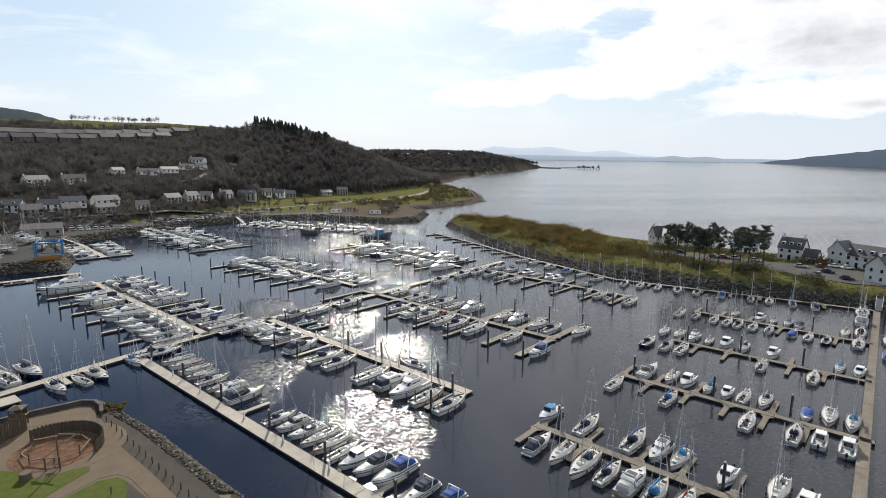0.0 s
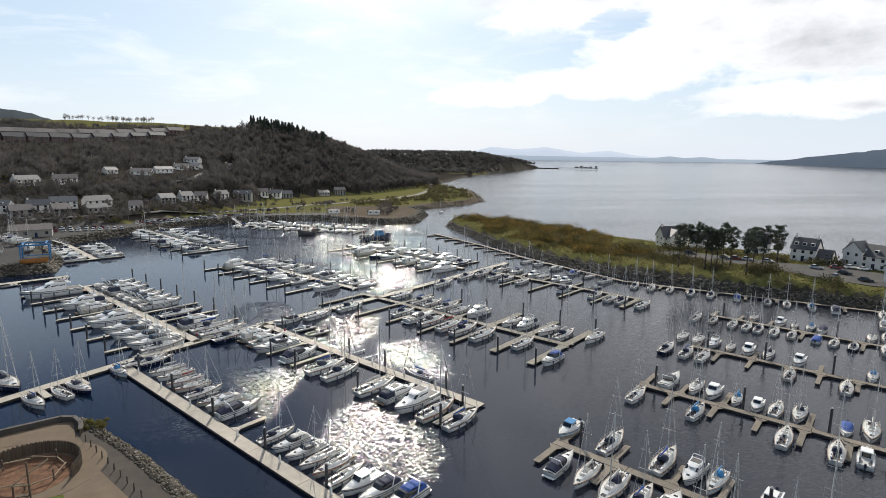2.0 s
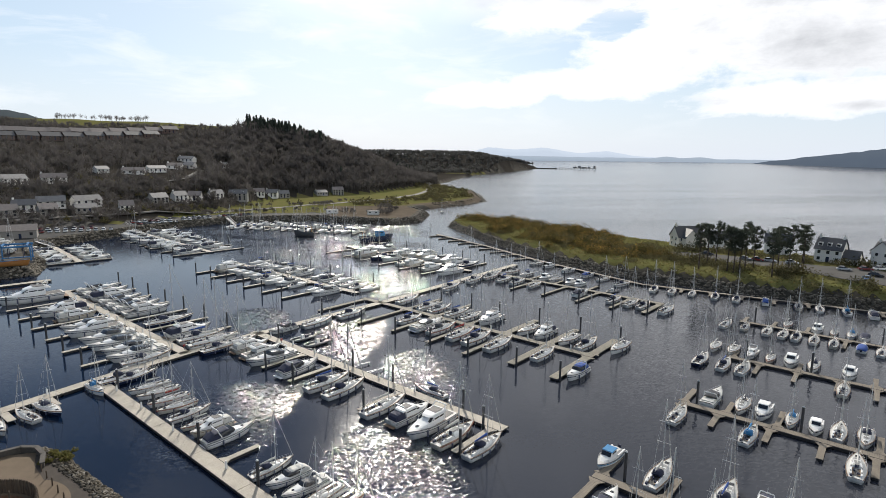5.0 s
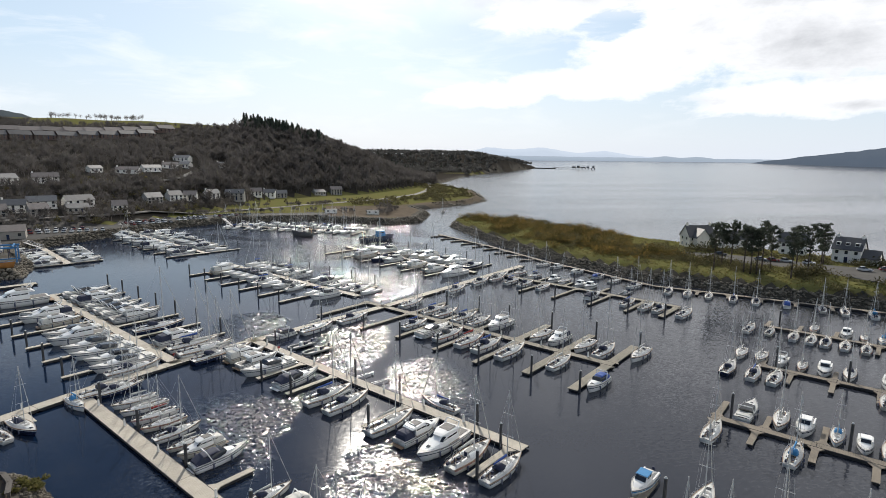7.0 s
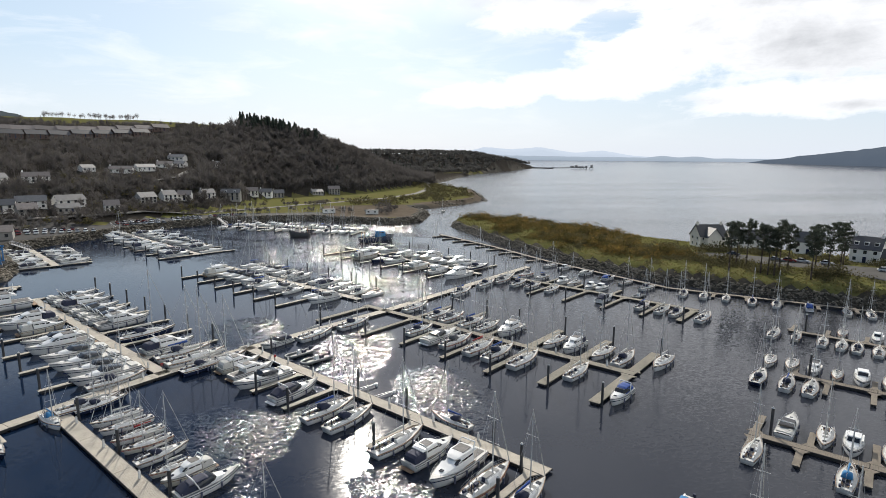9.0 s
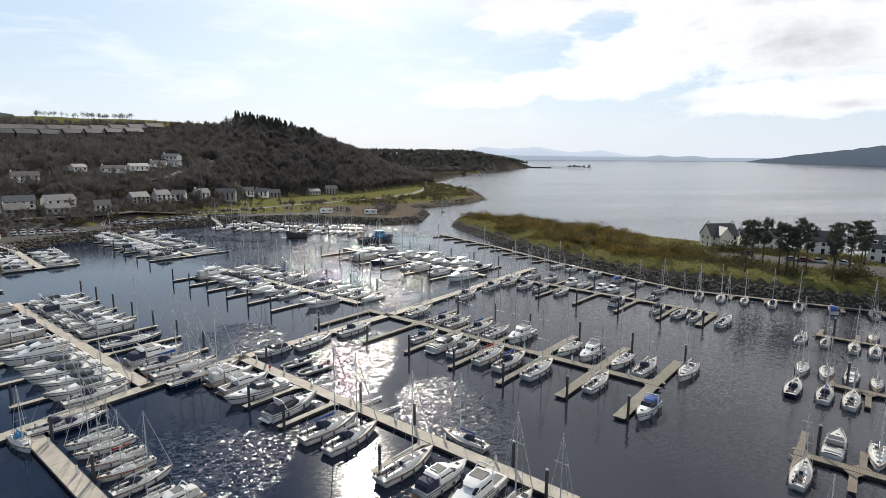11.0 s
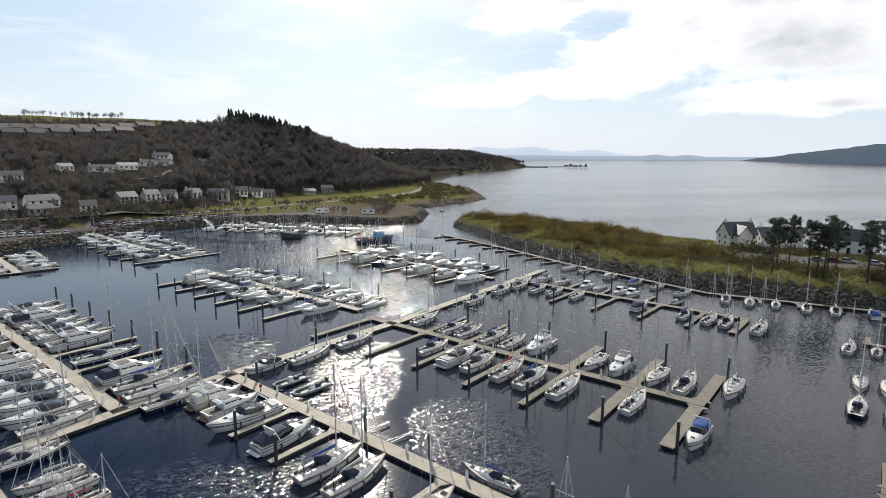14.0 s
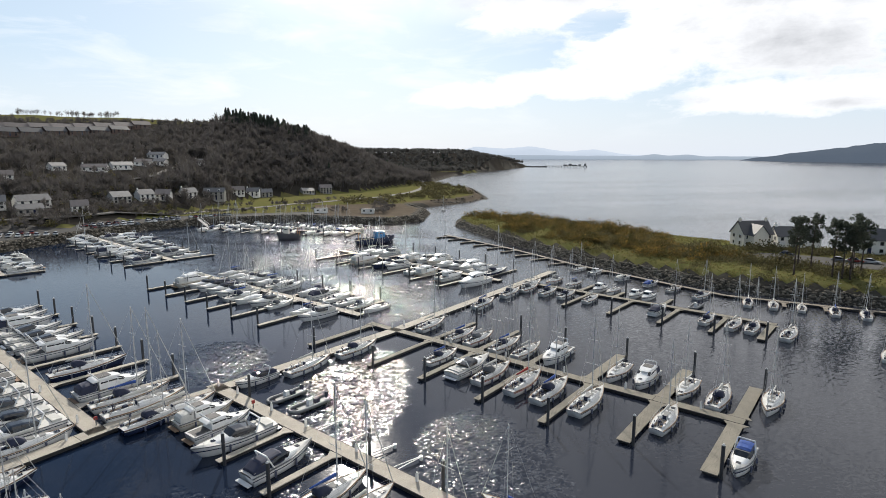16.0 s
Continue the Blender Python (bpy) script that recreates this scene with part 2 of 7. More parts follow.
OLDDECK = surface("weathered_planks", (0.23, 0.195, 0.15), 0.85, other=(0.14, 0.12, 0.094), scale=0.6, amount=0.8, grain=9, bump=0.3, vary=0.12)
GREYDECK = surface("grey_planks", (0.245, 0.222, 0.175), 0.85, other=(0.165, 0.15, 0.115), scale=0.6, amount=0.8, grain=9, bump=0.3, vary=0.12)
FLOATS = surface("pontoon_float", (0.035, 0.033, 0.032), 0.8, scale=0.8)
PILE = surface("pile_steel", (0.035, 0.04, 0.05), 0.55, other=(0.055, 0.05, 0.042), scale=0.9, amount=0.8, vary=0.2)
CAP = surface("pile_cap", (0.55, 0.55, 0.53), 0.6)
GEL = surface("white_gelcoat", (0.79, 0.79, 0.77), 0.22, other=(0.66, 0.66, 0.63), scale=0.5, amount=0.5, coat=0.3, vary=0.12)
CREAM = surface("cream_gelcoat", (0.66, 0.63, 0.55), 0.25, other=(0.56, 0.53, 0.46), scale=0.5, amount=0.5, coat=0.3, vary=0.10)
DECK = surface("boat_deck", (0.66, 0.65, 0.61), 0.6, other=(0.48, 0.47, 0.43), scale=0.9, amount=0.7, vary=0.2)
TEAK = surface("teak", (0.24, 0.155, 0.09), 0.7, other=(0.16, 0.105, 0.062), scale=1.2, amount=0.8, grain=12)
NAVY = surface("navy_paint", (0.012, 0.02, 0.055), 0.22, other=(0.02, 0.028, 0.06), scale=0.6, coat=0.4)
BLUE = surface("blue_canvas", (0.02, 0.07, 0.28), 0.8, other=(0.015, 0.05, 0.20), scale=1.5, amount=0.8, grain=10, bump=0.4)
SKYBLUE = surface("light_blue_canvas", (0.04, 0.21, 0.42), 0.8, other=(0.03, 0.15, 0.32), scale=1.5, amount=0.8, bump=0.4)
DARKCAN = surface("navy_canvas", (0.018, 0.024, 0.055), 0.8, other=(0.02, 0.024, 0.045), scale=1.5, amount=0.8, bump=0.4)
REDCAN = surface("red_canvas", (0.28, 0.025, 0.02), 0.8, scale=1.5, bump=0.4)
PALECAN = surface("pale_canvas", (0.55, 0.54, 0.50), 0.8, scale=1.5, bump=0.4)
NONSKID = surface("nonskid_deck", (0.30, 0.30, 0.285), 0.8, other=(0.22, 0.22, 0.21), scale=2.0, amount=0.6, vary=0.3)
GREYCAN = surface("grey_canvas", (0.16, 0.165, 0.175), 0.8, other=(0.11, 0.115, 0.12), scale=1.2, bump=0.4, vary=0.4)
GREY = surface("grey_rubber", (0.13, 0.135, 0.14), 0.6, scale=1.0)
# Dark tone: the shade down in open cockpits, put into the colour.
SHADEWELL = surface("cockpit_shade", (0.10, 0.095, 0.09), 0.7, other=(0.05, 0.048, 0.046), scale=2.0, amount=0.9, grain=5)
SLATEHULL = surface("dark_grey_hull", (0.05, 0.055, 0.06), 0.4, other=(0.08, 0.075, 0.07), scale=0.6)
GLASS = surface("tinted_glass", (0.012, 0.014, 0.018), 0.06, scale=1.0, amount=0.2, spec=0.7)
ALLOY = surface("mast_alloy", (0.50, 0.50, 0.49), 0.55, metal=0.1, other=(0.42, 0.42, 0.41), scale=1.0)
STEEL = surface("stainless_rail", (0.55, 0.55, 0.55), 0.5, metal=0.2, scale=1.0)
FENDER = surface("fender", (0.10, 0.11, 0.16), 0.5, scale=1.0)
ORANGE = surface("orange_paint", (0.34, 0.15, 0.035), 0.5, scale=0.5)
HOIST = surface("blue_steel", (0.03, 0.16, 0.36), 0.45, scale=0.5)
RENDERED = surface("white_render", (0.8, 0.78, 0.73), 0.85, other=(0.68, 0.66, 0.61), scale=0.4, amount=0.6, bump=0.2, vary=0.12)
CREAMWALL = surface("cream_render", (0.72, 0.68, 0.58), 0.85, other=(0.58, 0.54, 0.46), scale=0.5, amount=0.6, bump=0.2)
HARLING = surface("grey_harling", (0.36, 0.34, 0.31), 0.9, other=(0.28, 0.265, 0.24), scale=0.4, amount=0.7, bump=0.3, vary=0.25)
BRICK = surface("brown_brick", (0.13, 0.085, 0.068), 0.9, other=(0.09, 0.064, 0.055), scale=0.6, amount=0.8, grain=14, vary=0.3)
SLATE = surface("slate_roof", (0.05, 0.052, 0.058), 0.6, other=(0.075, 0.073, 0.073), scale=0.7, amount=0.8, grain=9, bump=0.3, vary=0.25)
# Slate made paler: the glint of the backlit village roofs is in the colour.
GLINTSLATE = surface("glint_slate", (0.19, 0.185, 0.18), 0.55, other=(0.12, 0.118, 0.115), scale=0.7, amount=0.8, grain=9, bump=0.3, vary=0.3)
TILEROOF = surface("concrete_tiles", (0.24, 0.205, 0.185), 0.7, other=(0.16, 0.14, 0.125), scale=0.7, amount=0.8, grain=9, bump=0.3, vary=0.3)
PANE = surface("window_pane", (0.02, 0.024, 0.03), 0.05, scale=1.0, amount=0.2, spec=0.8)
TRIM = surface("white_trim", (0.7, 0.7, 0.68), 0.5, scale=1.0)
TIMBER = surface("weathered_timber", (0.115, 0.085, 0.058), 0.85, other=(0.07, 0.052, 0.038), scale=1.2, amount=0.8, grain=9, bump=0.5, vary=0.25)
PALETIMBER = surface("pale_timber", (0.31, 0.235, 0.15), 0.8, other=(0.22, 0.165, 0.105), scale=1.2, amount=0.8, grain=9, bump=0.4, vary=0.2)
WALLSTONE = surface("stone_wall", (0.085, 0.075, 0.065), 0.9, other=(0.05, 0.045, 0.04), scale=1.2, amount=0.9, grain=6, bump=0.8)
TRUNK = surface("tree_bark", (0.075, 0.058, 0.045), 0.95, other=(0.045, 0.036, 0.03), scale=2.0, amount=0.8, bump=0.8)
BARE = island("bare_twigs", (0.165, 0.150, 0.142), (0.105, 0.096, 0.092), 0.95, (0.12, 0.115, 0.085), trans=0.35)
FARBARE = island("far_twigs", (0.15, 0.145, 0.135), (0.10, 0.097, 0.09), 0.95, trans=0.35)
CONIFER = island("conifer_needles", (0.06, 0.072, 0.052), (0.04, 0.05, 0.038), 0.9, trans=0.2)
PINE = island("pine_needles", (0.095, 0.108, 0.078), (0.06, 0.07, 0.052), 0.9, trans=0.35)
GORSE = island("gorse", (0.27, 0.16, 0.05), (0.085, 0.088, 0.032), 0.9, (0.36, 0.23, 0.05), trans=0.36, clump=0.22, dark=0.9)
SHRUB = island("shrub", (0.18, 0.155, 0.075), (0.095, 0.09, 0.045), 0.9, (0.22, 0.18, 0.08), trans=0.25, clump=0.2, dark=0.7)
TUFT = island("grass_tufts", (0.22, 0.205, 0.065), (0.12, 0.115, 0.042), 0.9, (0.32, 0.25, 0.11), trans=0.42)


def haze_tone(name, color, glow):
    """Distant land whose haze is put in as an even glow of the material."""
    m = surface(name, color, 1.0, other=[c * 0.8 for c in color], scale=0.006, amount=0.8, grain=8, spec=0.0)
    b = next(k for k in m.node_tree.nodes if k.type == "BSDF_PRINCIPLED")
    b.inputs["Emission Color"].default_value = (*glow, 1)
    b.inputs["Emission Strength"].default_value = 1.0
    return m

# ---- mesh tools ----
class Mesh:
    """Gathers vertices and faces; boxes, tubes, lofts."""

    def __init__(self):
        self.v, self.f = [], []

    def add(self, verts, faces):
        k = len(self.v)
        self.v += [tuple(p) for p in verts]
        self.f += [tuple(k + i for i in face) for face in faces]
        return self

    def box(self, c, s, turn=0.0, taper=1.0):
        (cx, cy, cz), (sx, sy, sz), co, si = c, s, math.cos(turn), math.sin(turn)
        vs = []
        for z, k in ((-0.5, 1.0), (0.5, taper)):
            for a, b in ((-0.5, -0.5), (0.5, -0.5), (0.5, 0.5), (-0.5, 0.5)):
                x, y = a * sx * k, b * sy * k
                vs.append((cx + x * co - y * si, cy + x * si + y * co, cz + z * sz))
        return self.add(vs, [(3, 2, 1, 0), (4, 5, 6, 7), (0, 1, 5, 4), (1, 2, 6, 5), (2, 3, 7, 6), (3, 0, 4, 7)])

    def tube(self, p, q, r, n=6, r2=None):
        p, q = Vector(p), Vector(q)
        d = (q - p).normalized()
        a = d.cross(Vector((0, 0, 1)) if abs(d.z) < 0.9 else Vector((1, 0, 0))).normalized()
        b = d.cross(a)
        r2 = r if r2 is None else r2
        ring = [(math.cos(2 * math.pi * i / n), math.sin(2 * math.pi * i / n)) for i in range(n)]
        vs = [p + (a * c + b * s) * r for c, s in ring] + [q + (a * c + b * s) * r2 for c, s in ring]
        fs = [(i, n + i, n + (i + 1) % n, (i + 1) % n) for i in range(n)] + [tuple(range(n)), tuple(range(2 * n - 1, n - 1, -1))]
        return self.add(vs, fs)

    def loft(self, rings, closed=True, ends=True):
        n, vs = len(rings[0]), [p for ring in rings for p in ring]
        fs = []
        for k in range(len(rings) - 1):
            for i in range(n if closed else n - 1):
                j = (i + 1) % n
                fs.append((k * n + i, k * n + j, (k + 1) * n + j, (k + 1) * n + i))
        if ends:
            fs += [tuple(range(n - 1, -1, -1)), tuple(range((len(rings) - 1) * n, len(rings) * n))]
        return self.add(vs, fs)

    def data(self, name, material):
        me = bpy.data.meshes.new(name)
        me.from_pydata(self.v, [], self.f)
        bm = bmesh.new()
        bm.from_mesh(me)
        bmesh.ops.recalc_face_normals(bm, faces=bm.faces)
        bm.to_mesh(me)
        bm.free()
        me.materials.append(material)
        return me


def part(name, mesh, material, parent=None, label="", smooth=False):
    """One mesh object under a thing or a part."""
    me = mesh.data(name, material) if isinstance(mesh, Mesh) else mesh
    if smooth:
        me.polygons.foreach_set("use_smooth", [True] * len(me.polygons))
    ob = new(name, me)
    ob.parent = parent
    return tagged(ob, label)


def thing(name, label, category, group="", kind="", at=(0, 0, 0), turn=0.0):
    ob = new(name)
    ob.empty_display_size = 0.3
    ob.location, ob.rotation_euler = at, (0, 0, turn)
    return tagged(ob, label, category, group, kind)


def big_mesh(name, verts, faces, material, kind="stuff", label="", category="", parent=None):
    """A large joined mesh from numpy arrays of triangles or quads."""
    verts, faces = np.asarray(verts, np.float32), np.asarray(faces, np.int32)
    me = bpy.data.meshes.new(name)
    n, k = faces.shape
    me.vertices.add(len(verts))
    me.vertices.foreach_set("co", verts.ravel())
    me.loops.add(n * k)
    me.loops.foreach_set("vertex_index", faces.ravel())
    me.polygons.add(n)
    me.polygons.foreach_set("loop_start", np.arange(0, n * k, k, dtype=np.int32))
    me.update(calc_edges=True)
    me.materials.append(material)
    ob = new(name, me)
    ob.parent = parent
    return tagged(ob, label, category, "", kind)

# ---- shape of the land ----
MAINLAND = [(-600, 100), (-150, 195), (-111, 205), (-92, 212), (-98, 235), (-118, 266), (-106, 290), (-92, 312), (-76, 337), (-48, 358), (-5, 361), (43, 331), (62, 345),
            (76, 388), (72, 420), (95, 440), (129, 464), (155, 500), (166, 550), (180, 620), (170, 740), (189, 849), (359, 1253), (841, 2082), (921, 2273),
            (700, 2600), (200, 3600), (-600, 4900), (-4900, 4900), (-4900, 100)]
SPIT = [(73.5, 321), (79.5, 252), (89.4, 204), (103, 171), (119, 153), (131, 141), (147, 124), (161, 114), (220, 60), (300, -20), (420, -100), (470, -60), (330, 20), (256, 82),
        (219, 122), (206, 150), (194, 177), (184, 197), (160, 220), (148, 241), (136, 271), (117, 308), (94, 336), (80, 343)]
PARK = [(-9.6, 56.5), (-15.8, 64.4), (-23.5, 74.4), (-30.5, 82), (-35, 87), (-38.5, 87), (-44, 84.2), (-49, 81.6), (-75, 72), (-200, 60), (-200, -250), (160, -250),
        (60, -40), (10, 36)]


def inside_depth(poly, x, y):
    """How far a place lies inside an outline (negative outside)."""
    far, odd = np.full(x.shape, 1e9), np.zeros(x.shape, bool)
    for (ax, ay), (bx, by) in zip(poly, poly[1:] + poly[:1]):
        dx, dy = bx - ax, by - ay
        t = np.clip(((x - ax) * dx + (y - ay) * dy) / (dx * dx + dy * dy), 0, 1)
        far = np.minimum(far, np.hypot(x - ax - t * dx, y - ay - t * dy))
        odd ^= ((ay > y) != (by > y)) & (x < dx * (y - ay) / (dy if dy else 1e-9) + ax)
    return np.where(odd, far, -far)


def step(a, b, v):
    t = np.clip((v - a) / (b - a), 0, 1)
    return t * t * (3 - 2 * t)


def hills(x, y):
    az, d = np.degrees(np.arctan2(x, y)), np.hypot(x, y)
    at = (-60, -27, -21, -15, -9, -4, 0, 5, 8, 10.5, 13)
    foot = np.interp(az, at, (300, 330, 335, 350, 410, 510, 535, 570, 640, 700, 760))
    rise = np.interp(az, at, (0.18, 0.17, 0.165, 0.17, 0.21, 0.40, 0.40, 0.30, 0.18, 0.08, 0.05))
    top = np.interp(az, at, (80, 76, 80, 80, 75, 65, 55, 33, 14, 3, 2))
    h = np.minimum(np.maximum(d - foot, 0) * rise, top)
    h = np.where(h > top * 0.8, top * 0.8 + (h - top * 0.8) * 0.9, h)
    h *= 1 - 0.55 * step(1050, 1500, d)
    for (ax, ay, az0), (bx, by, bz) in (((150, 1420, 44), (420, 1620, 46)), ((420, 1620, 46), (700, 1950, 18)), ((700, 1950, 18), (900, 2240, 2))):
        dx, dy = bx - ax, by - ay
        t = np.clip(((x - ax) * dx + (y - ay) * dy) / (dx * dx + dy * dy), 0, 1)
        off = np.hypot(x - ax - t * dx, y - ay - t * dy)
        h = np.maximum(h, (az0 + t * (bz - az0)) * (1 - step(20, 230, off)))
    return h


def rough(x, y, size):
    return np.sin(x / size + 1.3 * np.sin(y / size * 0.7)) * np.cos(y / size * 1.1 + 0.8 * np.sin(x / size * 0.6))


def ground_height(x, y):
    x, y = np.asarray(x, float), np.asarray(y, float)
    m, s, p = inside_depth(MAINLAND, x, y), inside_depth(SPIT, x, y), inside_depth(PARK, x, y)
    gentle = step(430, 470, y) * step(60, 80, x)          # the beach beyond the entrance
    z = -3.0 + 6.2 * step(-4, 5, m) * (1 - gentle) + gentle * 6.0 * step(-22, 34, m) * (m > -22)
    z = np.maximum(z, -3.0 + (hills(x, y) + rough(x, y, 17) * 0.5) * (m > 8) + 6.0 * (m > 8))
    z = np.maximum(z, -3.0 + 7.1 * step(-5, 7, s) + 0.5 * step(7, 16, s))
    z = np.maximum(z, -3.0 + 5.1 * step(-3.5, 2.6, p))
    return z

# ---- ground, water, distance ----
def lines(spans):
    """Grid lines from spans of (start, end, step)."""
    out = []
    for a, b, s in spans:
        n = max(1, round((b - a) / s))
        out += [a + (b - a) * i / n for i in range(n)]
    return np.array(out + [spans[-1][1]])


def build_ground():
    xs = lines(((-4900, -1500, 400), (-1500, -500, 60), (-500, -230, 18), (-230, -62, 6), (-62, 12, 1.6), (12, 60, 2.4), (60, 190, 2.6), (190, 420, 10), (420, 1100, 28), (1100, 4900, 500)))
    ys = lines(((-1500, -250, 250), (-250, -40, 30), (-40, 40, 2.6), (40, 92, 1.6), (92, 200, 3), (200, 470, 3.4), (470, 1000, 10), (1000, 2400, 26), (2400, 4900, 300)))
    gx, gy = np.meshgrid(xs, ys)
    gz = ground_height(gx, gy)
    w, h = len(xs), len(ys)
    verts = np.stack([gx, gy, gz], -1).reshape(-1, 3)
    i = np.arange(w - 1)[None, :] + w * np.arange(h - 1)[:, None]
    faces = np.stack([i, i + 1, i + w + 1, i + w], -1).reshape(-1, 4)
    ob = big_mesh("ground", verts, faces, GRASS, "structure", "grassy and wooded shore land with rocky banks and a bare yard", "ground")
    c = verts[faces].mean(1)
    x, y, z = c.T
    m, s, p = inside_depth(MAINLAND, x, y), inside_depth(SPIT, x, y), inside_depth(PARK, x, y)
    hill = hills(x, y)
    kind = np.zeros(len(c), np.int32)
    kind[(hill > 1.5)] = 1                                             # woodland floor
    kind[(hill > 68) & (x < -60)] = 0                                # open pasture on the crown
    kind[(m > 0) & (m < 75) & (y < 330) & (x < -70)] = 2             # boatyard and car park
    kind[(m > 6) & (y < 400) & (y > 325) & (x < 20) & (m < 22)] = 2
    kind[(m > 4) & (y > 345) & (y < 430) & (x > 5) & (x < 68)] = 3   # bare earth on the point
    kind[(m < 7.5) & (m > -8)] = 4
    kind[(s < 4.2) & (s > -8) & (x < 240)] = 4
    kind[(y > 432) & (y < 620) & (m < 16) & (m > -30) & (x > 60)] = 3
    kind[(p > -6) & (p < 2.4)] = 4
    kind[(p > 2.4) & (x > -52) & (x < 5) & (y > 44)] = 5              # worn earth under the park
    kind[(z < -1.5)] = 4
    for mat in (HEATH, TARMAC, SOIL, ROCKBED, PATHWAY):
        ob.data.materials.append(mat)
    ob.data.polygons.foreach_set("material_index", kind)
    ob.data.polygons.foreach_set("use_smooth", [True] * len(faces))
    return ob


ground = build_ground()
arc = [radians(-75 + 150 * i / 60) for i in range(61)]
rim = [(-4950, -1500, 0), (4950, -1500, 0)] + [(math.sin(a) * d, math.cos(a) * d, z) for d, z in ((3100, 0.0), (4900, 33.0)) for a in reversed(arc)]
sheet = Mesh().add(rim, [(0, 1, *range(2, 63))] + [(2 + i, 63 + i, 64 + i, 3 + i) for i in range(60)])          # the far firth rises to the line of the horizon
tagged(part("water", sheet, WATER, None, "dark rippled harbour water opening to a silver firth"), "", "water", "", "structure")


def ridge(name, near, far, crest, material, label, depth=180.0):
    """A far line of hills: crest gives azimuth and rise over the horizon, near and far the distance at its ends."""
    az = [c[0] for c in crest]
    n, vs, fs = 120, [], []
    for i in range(n + 1):
        t = i / n
        deg, d = az[0] + (az[-1] - az[0]) * t, near + (far - near) * t
        k = max(j for j in range(len(az) - 1) if az[j] <= deg + 1e-9)
        w = (deg - az[k]) / (az[k + 1] - az[k])
        w = w * w * (3 - 2 * w) * 0.6 + w * 0.4
        h = 38 + (crest[k][1] * (1 - w) + crest[k + 1][1] * w) * d * math.cos(radians(deg))
        h += (h + 30) * (0.035 * noise.noise((t * 31.0, 3.1, 0.2)) + 0.012 * noise.noise((t * 83.0, 1.1, 0.2)))
        a = radians(deg)
        vs += [(math.sin(a) * (d + o), math.cos(a) * (d + o), z) for o, z in ((-depth, -6), (-depth * 0.5, max(h, 3) * 0.55), (0, max(h, 3)), (depth * 0.6, -6))]
    for i in range(n):
        for k in range(3):
            fs.append((4 * i + k, 4 * i + k + 1, 4 * i + k + 5, 4 * i + k + 4))
    tagged(part(name, Mesh().add(vs, fs), material, None, label, True), "", "hill", "", "structure")


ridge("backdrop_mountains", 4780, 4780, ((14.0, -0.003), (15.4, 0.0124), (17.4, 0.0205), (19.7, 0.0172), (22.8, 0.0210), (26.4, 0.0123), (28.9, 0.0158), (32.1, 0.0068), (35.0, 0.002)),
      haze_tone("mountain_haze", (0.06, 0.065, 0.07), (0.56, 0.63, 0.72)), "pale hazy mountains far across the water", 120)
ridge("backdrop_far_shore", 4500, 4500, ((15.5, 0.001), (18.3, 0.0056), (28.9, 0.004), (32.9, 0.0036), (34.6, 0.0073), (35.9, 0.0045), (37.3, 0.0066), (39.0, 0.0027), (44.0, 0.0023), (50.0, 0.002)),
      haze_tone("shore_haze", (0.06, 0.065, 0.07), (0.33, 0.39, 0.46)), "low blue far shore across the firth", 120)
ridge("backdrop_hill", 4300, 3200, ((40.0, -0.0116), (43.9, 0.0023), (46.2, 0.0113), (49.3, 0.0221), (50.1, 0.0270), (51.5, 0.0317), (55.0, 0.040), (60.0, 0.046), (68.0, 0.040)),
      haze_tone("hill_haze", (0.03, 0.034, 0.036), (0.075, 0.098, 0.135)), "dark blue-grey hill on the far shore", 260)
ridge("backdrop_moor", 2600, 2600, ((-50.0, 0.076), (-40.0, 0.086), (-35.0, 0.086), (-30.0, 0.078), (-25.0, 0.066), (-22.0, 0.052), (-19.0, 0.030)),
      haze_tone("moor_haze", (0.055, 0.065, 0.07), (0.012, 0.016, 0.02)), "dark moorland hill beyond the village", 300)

# ---- pontoons ----
class Line:
    """A walkway in plan: a point s metres along it and o metres to its left."""

    def __init__(self, a, b):
        self.a, self.b = Vector(a), Vector(b)
        self.length = (self.b - self.a).length
        self.d = (self.b - self.a).normalized()
        self.n = Vector((-self.d.y, self.d.x))
        self.turn = math.atan2(self.d.y, self.d.x)

    def at(self, s, o=0.0):
        return self.a + self.d * s + self.n * o


SPINE = Line((-58.0, 92.0), (72.0, 201.3))
SPINE_WEST = Line(SPINE.at(0.0, 0.4), SPINE.at(32.0, 4.0))
SPINE_MID = Line(SPINE.at(32.0, 4.0), SPINE.at(52.0, 4.6))
SPINE_EAST = Line(SPINE.at(52.0, 4.6), SPINE.at(98.0, 1.0))
SPINE_END = Line(SPINE.at(98.0, 1.0), SPINE.at(169.8, 0.0))
LINE_A = Line((-38.3, 110.9), (12.2, 45.0))
LINE_B = Line((-26.8, 123.4), (-73.7, 185.5))
LINE_C = Line((-15.2, 135.7), (26.3, 80.6))
LINE_D = Line((10.4, 168.0), (-31.5, 222.6))
LINE_E = Line((11.6, 161.6), (54.1, 105.9))
LINE_F = Line((57.8, 189.8), (93.2, 139.8))
LINE_G = Line((52.0, 193.0), (12.0, 255.0))
LINE_H = Line((-44.5, 249.0), (-92.0, 318.0))
LINE_K = Line((24.0, 304.0), (-48.0, 340.0))
LINE_L = Line((-87.5, 234.0), (-112.0, 272.0))
LINE_M = Line((-112.0, 184.5), (-84.0, 202.4))
ROW_0 = Line((33.6, 67.2), (60.0, 31.8))
ROW_1 = Line((57.9, 83.8), (82.6, 51.9))
ROW_2 = Line((81.4, 100.4), (104.4, 70.9))
ROW_3 = Line((102.5, 121.7), (126.4, 89.3))
QUAYWALK = Line((154.6, 112.0), (56.0, 32.0))
